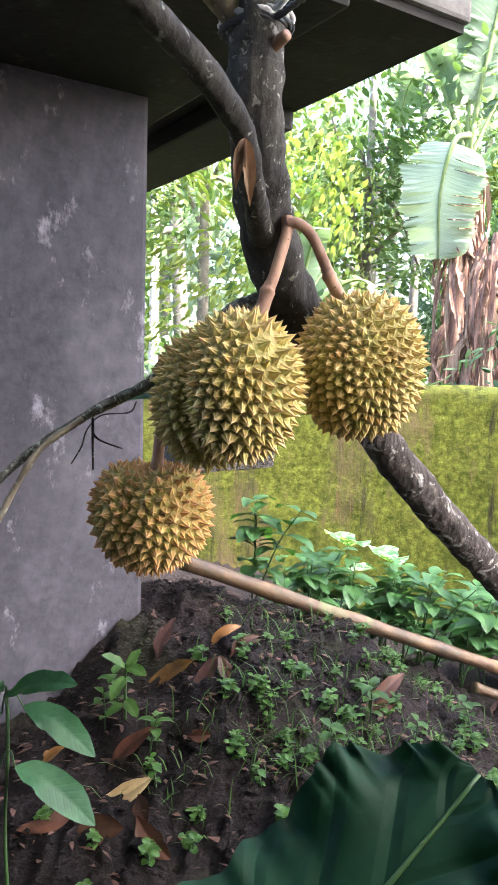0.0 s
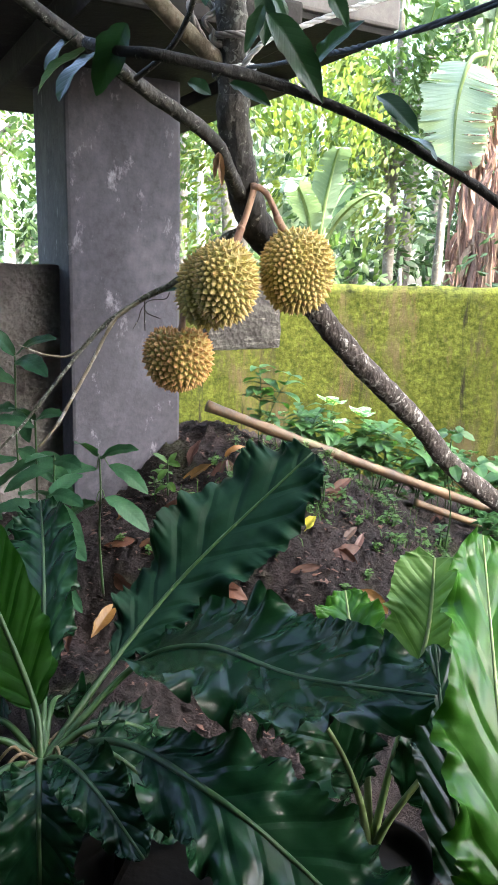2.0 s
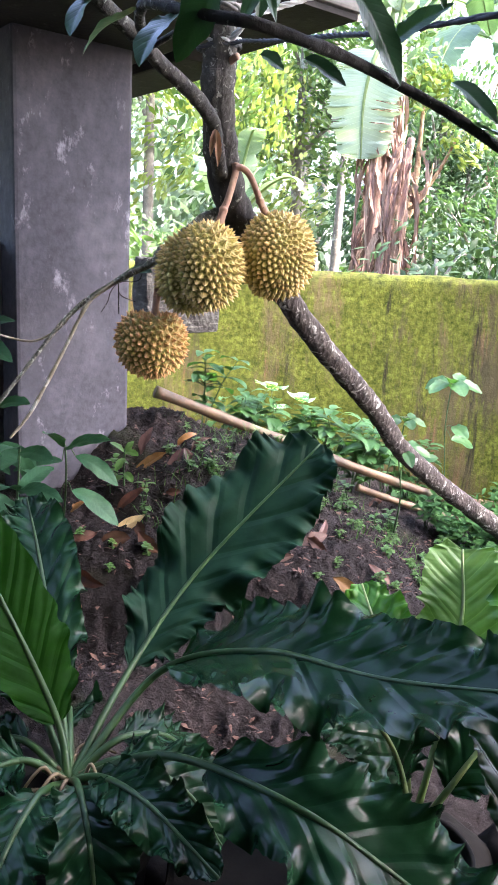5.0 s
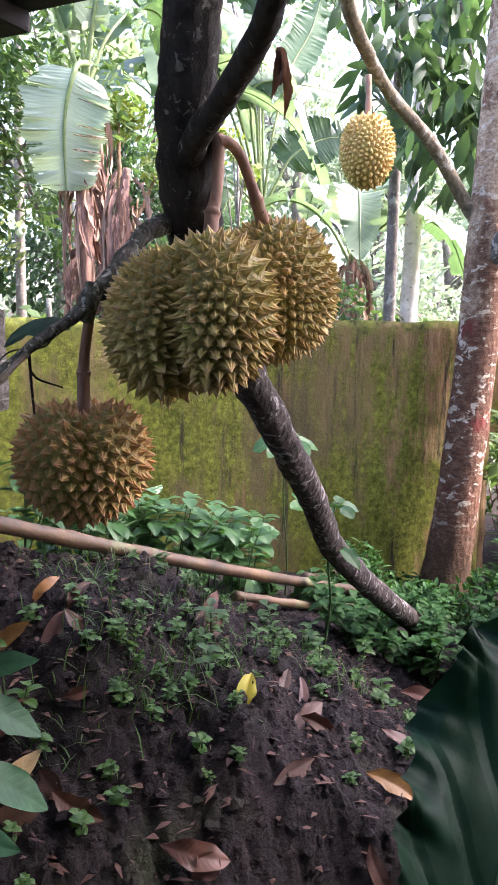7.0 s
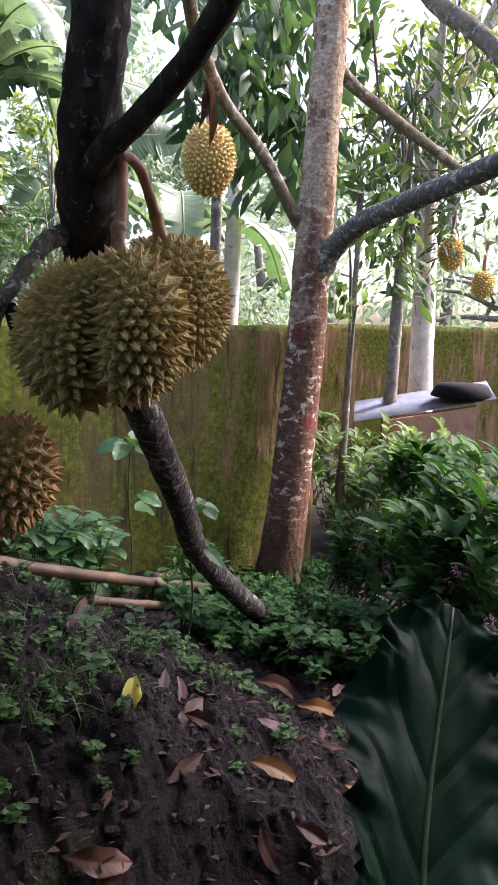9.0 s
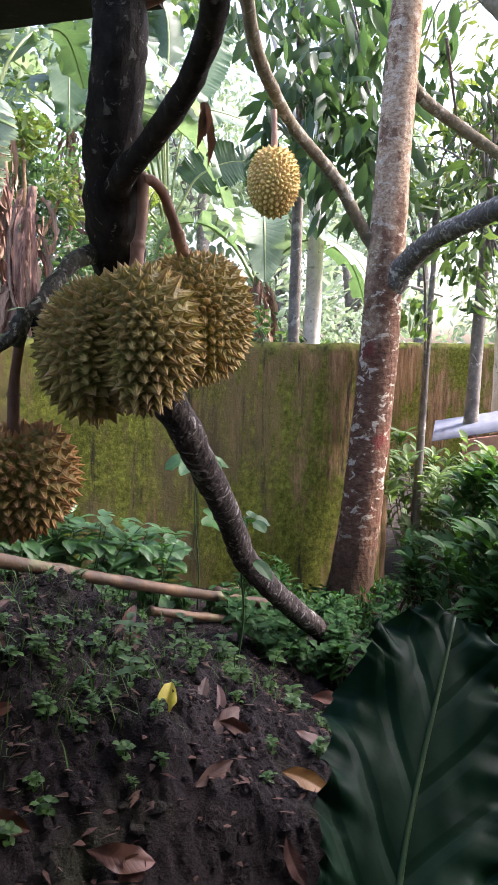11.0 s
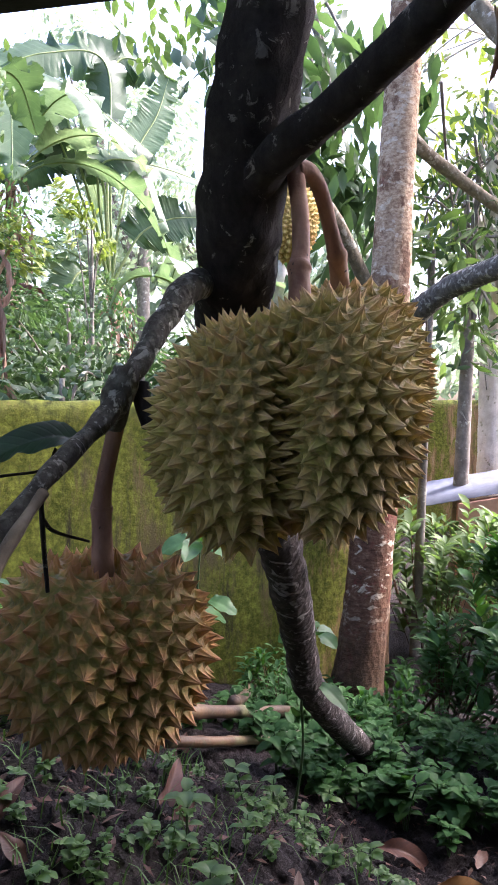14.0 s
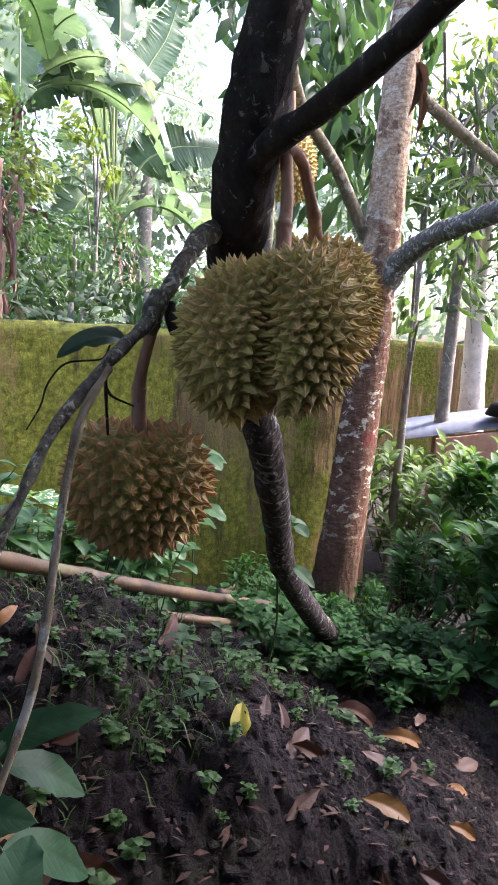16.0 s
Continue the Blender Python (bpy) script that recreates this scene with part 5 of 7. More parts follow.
leafed((-.40, .98, .28), [(-.405, .975, .48), (-.40, .965, .64), (-.395, .955, .74)],
       [((-.395, .955, .74), (-.27, .90, .735)), ((-.40, .96, .70), (-.53, .92, .70)), ((-.40, .96, .66), (-.28, .93, .58)), ((-.40, .965, .62), (-.49, .88, .53)), ((-.395, .955, .74), (-.41, .84, .77)), ((-.403, .97, .52), (-.29, .92, .44)), ((-.403, .97, .52), (-.51, .95, .42)), ((-.40, .965, .58), (-.37, .86, .48)), ((-.395, .955, .73), (-.33, 1.04, .78))],
       "dense sapling with long dark drooping leaves", M_SAPLEAF, .055)
leafed((-.52, 1.16, .34), [(-.52, 1.155, .6), (-.515, 1.15, .78), (-.51, 1.14, .90)],
       [((-.51, 1.14, .9), (-.40, 1.08, .93)), ((-.51, 1.14, .88), (-.63, 1.07, .9)), ((-.515, 1.15, .8), (-.39, 1.1, .74)), ((-.515, 1.15, .78), (-.63, 1.12, .70)), ((-.52, 1.155, .65), (-.41, 1.1, .56)), ((-.52, 1.155, .62), (-.63, 1.07, .53)), ((-.51, 1.14, .9), (-.53, 1.03, .95))],
       "leafy sapling in front of the pillar foot", M_SAPLEAF, .055)
leafed((-.245, 1.56, .56), [(-.245, 1.555, .63), (-.243, 1.55, .70)],
       [((-.243, 1.55, .70), (-.285, 1.52, .735)), ((-.243, 1.55, .70), (-.195, 1.53, .695)), ((-.243, 1.55, .68), (-.26, 1.5, .65)), ((-.243, 1.55, .69), (-.22, 1.58, .73)), ((-.245, 1.555, .63), (-.21, 1.52, .61)), ((-.245, 1.555, .62), (-.28, 1.53, .60))],
       "small bright green seedling near the pillar foot", M_WEED, .026)


# ---------------------------------------------------------------- weeds
def weed_proto(name, label, height, leaf_len, leaf_w, tiers, material, seed, stems=1, category="weed", group="weeds on the bank"):
    """A herb: stems with crossed pairs of leaves, broader towards the top."""
    rg = random.Random(seed)
    ob = thing(name, label, category, (0, 0, 0), group)
    for _ in range(stems):
        a0 = rg.uniform(0, 6.28)
        lean = rg.uniform(.1, .5) if stems > 1 else rg.uniform(0, .25)
        top = np.array([math.cos(a0) * lean * height, math.sin(a0) * lean * height, height * rg.uniform(.75, 1.0)])
        pts = [(0, 0, -.02, .0022), (*(top * .5 + (0, 0, .1 * height)), .0018), (*top, .0012)]
        put("stem", tube("stem", pts, M_RIB, 10, 5), ob)
        c = spline([p[:3] for p in pts], 20)
        verts, faces = [], []
        for k in range(tiers):
            p = c[int(6 + 13 * k / max(1, tiers - 1))]
            for sg in (0, 1):
                a = a0 + k * 1.57 + sg * 3.14 + rg.uniform(-.3, .3)
                e = rg.uniform(-.3, .35) + .25 * (k == tiers - 1)
                d = np.array([math.cos(a) * math.cos(e), math.sin(a) * math.cos(e), math.sin(e)])
                L = leaf_len * rg.uniform(.7, 1.1) * (.75 + .35 * math.sin(3.1 * (k + .6) / tiers))
                mid = [p, p + d * L * .3 + (0, 0, L * .05), p + d * L * .7, p + d * L - (0, 0, L * .15)]
                me = blade("x", mid, leaf_w * L / leaf_len, material, 9, 3, .2, .04, 2, 0, shape=(.72, .8), seed=k)
                o = len(verts)
                verts += [tuple(v.co) for v in me.vertices]
                faces += [tuple(o + i for i in f.vertices) for f in me.polygons]
                bpy.data.meshes.remove(me)
        put("leaves", mesh_from("leaves", verts, faces, material), ob)
    return ob


def scatter(proto, spots, rg, kmin=.75, kmax=1.25, z=None):
    first = True
    for x, y in spots:
        zz = soil(x, y) if z is None else z
        k = rg.uniform(kmin, kmax)
        m = pose(x, y, zz, rg.uniform(-8, 8), rg.uniform(-8, 8), rg.uniform(0, 360))
        if first:
            proto.scale = (k, k, k)
            proto.matrix_basis = m @ Matrix.Diagonal((k, k, k, 1))
            first = False
        else:
            proto.scale = (k, k, k)
            copy_thing(proto, m)
    return proto


rw = random.Random(21)


def spots_in(n, x0, x1, y0, y1, keep=lambda x, y: True):
    out = []
    while len(out) < n:
        x, y = rw.uniform(x0, x1), rw.uniform(y0, y1)
        if keep(x, y):
            out.append((x, y))
    return out


def clumped(n, centres, spread):
    return [(cx + rw.gauss(0, spread), cy + rw.gauss(0, spread)) for cx, cy in (centres[i % len(centres)] for i in range(n))]


CL = [(.05, 1.62), (.16, 1.55), (.10, 1.48), (.27, 1.6), (.38, 1.75), (-.02, 1.55), (-.12, 1.45), (.30, 1.9), (.45, 2.0), (.2, 1.78), (.6, 1.9), (.55, 1.6), (.75, 1.85), (.0, 1.85), (.08, 1.95)]
scatter(weed_proto("weed", "small bright green leafy weed growing in the soil", .05, .022, .016, 4, M_WEED, 1, 2), clumped(34, CL, .085), rw, .5, 1.05)
scatter(weed_proto("weed", "tiny round-leaved green weed creeping on soil", .028, .017, .015, 3, M_WEED, 2, 3), clumped(64, CL + [(.42, 1.4), (.5, 1.35), (.3, 1.3), (-.2, 1.3), (.6, 1.5), (-.3, 1.25), (.15, 1.3), (.75, 1.6), (.9, 1.7), (.2, 1.15)], .10), rw)
scatter(weed_proto("weed", "taller green weed with pointed leaves", .085, .034, .021, 4, M_WEED, 3, 1), [(.27, 1.68), (.24, 1.62), (.19, 1.50), (-.27, 1.60), (-.29, 1.57), (.60, 1.75), (.68, 1.95), (.52, 1.85), (.36, 1.64), (-.18, 1.50), (.9, 2.0), (.8, 1.75)], rw)
SLOPE = lambda x, y: x + .55 * y > 2.05
scatter(weed_proto("weed", "dark green low undergrowth herb", .10, .045, .028, 4, M_BUSH, 4, 3, group="undergrowth herbs"), spots_in(120, .8, 2.1, 1.7, 3.0, SLOPE), rw, .7, 1.4)
scatter(weed_proto("weed", "dark green undergrowth herb with broad leaves", .10, .05, .03, 4, M_BUSH, 5, 3, group="undergrowth herbs"), spots_in(70, 1.0, 2.6, 1.7, 3.2, SLOPE), rw, .7, 1.3)
# plants at the foot of the mossy wall
scatter(weed_proto("wall_plant", "bushy bright green plant at the foot of the wall", .26, .075, .042, 5, M_WEED_BLUE, 6, 3, "plant", "plants along the wall"),
        [(-.05, 2.22), (.03, 2.40), (.18, 2.60), (.28, 2.75), (.12, 2.30), (.22, 2.38), (.32, 2.42), (.42, 2.56), (.52, 2.58), (.62, 2.66), (.72, 2.72), (.36, 2.72), (.08, 2.52), (.85, 2.85), (.55, 2.85), (.98, 2.95), (.45, 2.42), (.6, 2.5), (.75, 2.55), (.3, 2.58)], rw, .9, 1.35)
scatter(weed_proto("wall_plant", "green plant with cream-speckled variegated leaves by the wall", .30, .13, .085, 3, M_VARIEG, 7, 1, "plant", "plants along the wall"), [(.20, 2.48), (.36, 2.52)], rw, 1.1, 1.3)
scatter(weed_proto("wall_plant", "tall pale green plant with large drooping leaves", .62, .17, .10, 3, M_WEED_BLUE, 8, 1, "plant", "plants along the wall"), [(.92, 2.92)], rw, .6, .7)

# grass tufts
def grass(n, seed):
    rg = random.Random(seed)
    verts, faces = [], []
    for i in range(n):
        cx, cy = CL[rg.randrange(len(CL))]
        x, y = cx + rg.gauss(0, .06), cy + rg.gauss(0, .06)
        z = soil(x, y)
        a, L, w = rg.uniform(0, 6.28), rg.uniform(.03, .085), rg.uniform(.0008, .0018)
        e = rg.uniform(.5, 1.4)
        d = np.array([math.cos(a) * math.cos(e), math.sin(a) * math.cos(e), math.sin(e)])
        sdv = np.array([-math.sin(a), math.cos(a), 0]) * w
        p = np.array([x, y, z - .004])
        o = len(verts)
        m1 = p + d * L * .6
        tip = p + d * L + np.array([math.cos(a), math.sin(a), -.6]) * L * .25
        verts += [p - sdv, p + sdv, m1 + sdv * .8, m1 - sdv * .8, tip]
        faces += [(o, o + 1, o + 2, o + 3), (o + 3, o + 2, o + 4)]
    return mesh_from("grass", verts, faces, M_WEED)


tagged(put("grass", grass(650, 5)), "thin green grass blades on the soil bank", "grass", kind="stuff")


# ---------------------------------------------------------------- fallen leaves
def fallen(x, y, heading, climb, L, W, material, label, seed, curl=.1, roll=0):
    """A dead leaf that leans on the crumbly face of the bank, curled and slightly twisted."""
    e = .03
    n = Vector((hill(x - e, y) - hill(x + e, y), hill(x, y - e) - hill(x, y + e), 2 * e)).normalized()
    n = (n + Vector((-.20, -.78, 0))).normalized()
    h, c = radians(heading), radians(climb)
    d = Vector((math.cos(h) * math.cos(c), math.sin(h) * math.cos(c), math.sin(c)))
    n = (n - d * n.dot(d)).normalized()
    m = Matrix((d, n.cross(d), n)).transposed().to_4x4()
    m.translation = Vector((x, y, soil(x, y))) + n * .012
    rg = random.Random(seed)
    up, side = curl * L * rg.uniform(-.1, .5), L * rg.uniform(-.07, .07)
    mid = [(-L / 2, 0, .002), (-L / 6, side, up), (L / 6, side * .8, up), (L / 2, 0, -.1 * up)]
    me = blade("fallen_leaf", mid, W, material, 26, 6, rg.uniform(.1, .55), .09, 1.8, .012, 12, shape=(rg.uniform(.85, 1.1), .8), seed=seed)
    ob = put("fallen_leaf", me, m=m @ pose(0, 0, 0, roll, 0, 0))
    return tagged(ob, label, "fallen leaf", "fallen leaves on the bank")


PINK, BRN, ORG, PAL, YEL = (M_LITTER_PINK, "dull pink dead leaf lying on soil"), (M_LITTER_BROWN, "dark brown dead leaf lying on soil"), (M_LITTER_ORANGE, "orange-brown dead leaf lying on soil"), (M_LITTER_PALE, "pale tan dead leaf lying on soil"), (M_LITTER_YELLOW, "bright yellow fallen leaf among weeds")
LITTER = [(-.202, 1.772, 57, 57, .108, .039, PINK), (-.178, 1.702, 2, 37, .138, .038, ORG), (-.070, 1.823, 26, 29, .086, .025, ORG), (-.088, 1.647, 37, 51, .107, .036, PINK), (-.049, 1.642, 115, 40, .071, .028, BRN),
          (-.015, 1.739, 35, 28, .089, .027, BRN), (-.209, 1.503, 15, 43, .127, .033, BRN), (-.210, 1.436, 11, 29, .132, .039, PAL), (-.225, 1.321, 3, 14, .096, .046, BRN), (-.155, 1.364, 119, 35, .069, .035, BRN),
          (-.375, 1.505, 24, 36, .058, .026, ORG), (.301, 1.809, 38, 29, .144, .037, BRN), (.292, 1.745, 20, 13, .076, .030, BRN), (.241, 1.435, 51, 36, .091, .038, YEL), (.364, 1.511, 51, 32, .086, .026, PINK),
          (.393, 1.498, 59, 38, .077, .023, PINK), (.361, 1.410, 20, 14, .099, .040, PINK), (.374, 1.381, -36, -28, .085, .032, BRN), (.257, 1.272, 7, 14, .093, .027, PINK), (.458, 1.249, -36, -25, .110, .039, ORG),
          (1.020, 1.676, -34, -15, .134, .042, ORG), (1.046, 1.682, -37, -17, .069, .032, YEL), (.566, 1.383, -23, -34, .087, .035, BRN), (1.003, 1.838, -43, -26, .146, .051, BRN), (.969, 1.450, -17, -30, .083, .023, ORG),
          (.760, 1.286, -14, -34, .100, .029, ORG), (.047, 1.220, -20, -18, .122, .045, BRN), (.439, 1.115, -31, -33, .075, .031, PINK), (-.122, 1.314, -33, -27, .097, .038, BRN), (-.074, 1.513, -8, 11, .054, .023, BRN),
          (1.101, 1.524, -6, -5, .103, .042, BRN), (.683, 2.376, 34, 29, .164, .043, BRN), (.357, 1.140, -60, -64, .096, .031, PINK), (.057, 1.204, 6, 26, .056, .043, BRN),
          (-.32, 1.15, 70, 30, .13, .042, ORG), (-.38, 1.05, 100, 30, .12, .04, BRN), (-.27, 1.22, 150, 10, .11, .04, BRN), (.86, 1.52, 30, 0, .07, .024, BRN), (.66, 1.16, 80, 20, .08, .024, BRN), (.8, 1.42, 140, 10, .07, .025, PINK), (1.15, 1.72, 20, 0, .09, .03, BRN), (-.33, 1.33, 20, 10, .10, .036, BRN)]
for i, (x, y, hd, el, L, W, (mt, lb)) in enumerate(LITTER):
    fallen(x, y, hd, el, L, W, mt, lb, i, .12 + .1 * (i % 3), (i * 37 % 30) - 15)


# clods and pebbles
def clods(n, seed):
    rg = random.Random(seed)
    bm = bmesh.new()
    base = bmesh.new()
    bmesh.ops.create_icosphere(base, subdivisions=1, radius=1.0)
    bv = [v.co.copy() for v in base.verts]
    bf = [[v.index for v in f.verts] for f in base.faces]
    base.free()
    verts, faces = [], []
    for i in range(n):
        x, y = rg.uniform(-.55, 1.3), rg.uniform(.8, 2.2)
        s = rg.uniform(.002, .0075) * (2.2 if rg.random() < .05 else 1)
        o = len(verts)
        z = soil(x, y)
        for v in bv:
            verts.append((x + v.x * s * rg.uniform(.5, 1.6), y + v.y * s * rg.uniform(.5, 1.6), z - s * .25 + v.z * s * .75 * rg.uniform(.5, 1.4)))
        faces += [tuple(o + j for j in f) for f in bf]
    bm.free()
    return mesh_from("clods", verts, faces, M_SOIL, False)


tagged(put("soil_clods", clods(9500, 4)), "loose crumbs and clods of dark soil", "soil", kind="stuff")


# ---------------------------------------------------------------- bush on the right
def cluster_points(centres, n, seed, flat=1.0):
    rg = np.random.RandomState(seed)
    out = []
    w = np.array([c[3] for c in centres]) ** 2
    idx = rg.choice(len(centres), n, p=w / w.sum())
    for i in idx:
        x, y, z, r = centres[i]
        v = rg.normal(size=3)
        v /= np.linalg.norm(v)
        v *= r * rg.uniform(.3, 1.0) ** .4
        out.append((x + v[0], y + v[1], z + v[2] * flat))
    return out


def sprig_leaves(name, sprigs, per, size, material, aspect, seed, origin):
    """Leaves in whorls along the outer half of each sprig, spread outwards."""
    rg = np.random.RandomState(seed)
    places, dirs = [], []
    for a, c in sprigs:
        a, c = np.array(a), np.array(c)
        ax = (c - a) / (np.linalg.norm(c - a) + 1e-9)
        for k in range(per):
            f = 1 - .5 * (k // 2) / max(1, per // 2)
            p = a + (c - a) * f
            w = k * 1.57 + rg.uniform(-.5, .5) + (k % 2) * 3.14
            e1 = np.cross(ax, (0.3, 0.9, 0.1))
            e1 /= np.linalg.norm(e1)
            e2 = np.cross(ax, e1)
            d = ax * rg.uniform(.2, .7) + e1 * math.cos(w) + e2 * math.sin(w) + np.array((0, 0, .25))
            places.append(p)
            dirs.append(d / np.linalg.norm(d))
    n = len(places)
    p, d = np.array(places) - np.array(origin), np.array(dirs)
    sd = np.cross(d, (0, 0, 1)) + rg.normal(0, .15, (n, 3))
    sd /= np.linalg.norm(sd, axis=1)[:, None] + 1e-9
    nn = np.cross(sd, d)
    L = size * rg.uniform(.6, 1.2, n)[:, None]
    W = L * aspect * .5
    rows = []
    for f, w, z in ((0, 0.05, 0), (.2, .65, .03), (.45, 1, .04), (.7, .8, .0), (.88, .42, -.07), (1, .03, -.14)):
        mid = p + d * L * f + nn * L * z
        rows += [mid + sd * W * w + nn * W * w * .3, mid, mid - sd * W * w + nn * W * w * .3]
    verts = np.stack(rows, 1).reshape(-1, 3)
    tpl = [(3 * r + c, 3 * r + c + 1, 3 * r + c + 4, 3 * r + c + 3) for r in range(5) for c in range(2)]
    faces = [tuple(18 * i + v for v in f) for i in range(n) for f in tpl]
    return mesh_from(name, verts, faces, material)


def bush(base, centres, n, size, material, seed, label, flowers=0, aspect=.36, per=10):
    ob = thing("bush", label, "bush", base)
    rg = random.Random(seed)
    tips = cluster_points(centres, n // per, seed)
    sprigs = []
    for c in tips:
        L = rg.uniform(.14, .3)
        out = Vector((c[0] - base[0], c[1] - base[1], (c[2] - base[2]) * 1.6 + .1)).normalized()
        sprigs.append(((c[0] - out.x * L, c[1] - out.y * L, c[2] - out.z * L), c))
    for k, c in enumerate(centres):
        b = (base[0] + rg.uniform(-.1, .1), base[1] + rg.uniform(-.1, .1), base[2])
        put("stem", tube("stem", [(*b, .008), (.5 * (b[0] + c[0]) + rg.uniform(-.06, .06), .5 * (b[1] + c[1]), .5 * (b[2] + c[2]), .006), (c[0], c[1], c[2], .004)], M_BARK_RED, 12, 6, 0, 0, base), ob)
    for a, c in sprigs[:60]:
        put("twig", tube("twig", [(*a, .0028), (*((Vector(a) + Vector(c)) * .5), .0024), (*c, .0015)], M_BARK_RED, 5, 5, 0, 0, base), ob)
    put("leaves", sprig_leaves("leaves", sprigs, per, size, material, aspect, seed, base), ob)
    for k in range(flowers):
        c = centres[k]
        pts = cluster_points([(c[0] - .12, c[1] - .12, c[2] - .02, .03)], 40, seed + k)
        put("flower_head", leaf_cloud("flower_head", pts, .014, M_FLOWER, 0, .7, seed, base), ob, "cluster of small pink flowers")
    return ob


bush((1.75, 1.95, .0), [(1.7, 1.6, .40, .18), (1.75, 1.8, .46, .2), (1.75, 1.75, .52, .22), (1.85, 1.95, .58, .2), (1.95, 2.0, .50, .2), (1.95, 1.65, .5, .25), (1.7, 1.7, .32, .2), (1.85, 1.5, .5, .22), (1.6, 1.35, .3, .2), (1.75, 1.2, .42, .24), (1.5, 1.5, .16, .15), (1.65, 1.1, .2, .2), (2.05, 1.85, .66, .2)], 1250, .125, M_BUSH, 31, "dense dark green bush with small pink flower clusters", 5)
bush((2.3, 2.4, -.05), [(2.45, 2.55, .42, .25), (2.35, 2.35, .52, .25), (2.5, 2.15, .6, .28), (2.45, 2.5, .45, .28), (2.65, 2.0, .5, .3), (2.35, 2.1, .35, .3), (2.6, 2.3, .6, .2)], 800, .13, M_BUSH, 32, "tall leafy bush beside the red-barked tree", 4)
bush((2.9, 3.3, -.1), [(2.75, 3.3, .4, .3), (3.0, 3.1, .45, .3), (2.9, 3.6, .4, .35), (3.2, 2.9, .4, .35), (3.3, 3.3, .3, .35)], 1500, .11, M_FAR, 33, "bright green undergrowth bush behind the tree")
bush((2.15, 2.62, .0), [(2.05, 2.62, .16, .15), (2.2, 2.55, .26, .18), (2.3, 2.68, .2, .18), (2.15, 2.4, .16, .16)], 520, .08, M_BUSH, 35, "leafy green undergrowth at the foot of the red-barked tree")
bush((1.45, 2.75, .05), [(1.35, 2.75, .18, .14), (1.55, 2.55, .12, .14), (1.6, 2.9, .12, .12), (1.85, 2.55, .10, .14), (1.5, 2.95, .18, .14)], 2400, .045, M_BUSH, 34, "low leafy undergrowth between wall and trunk")


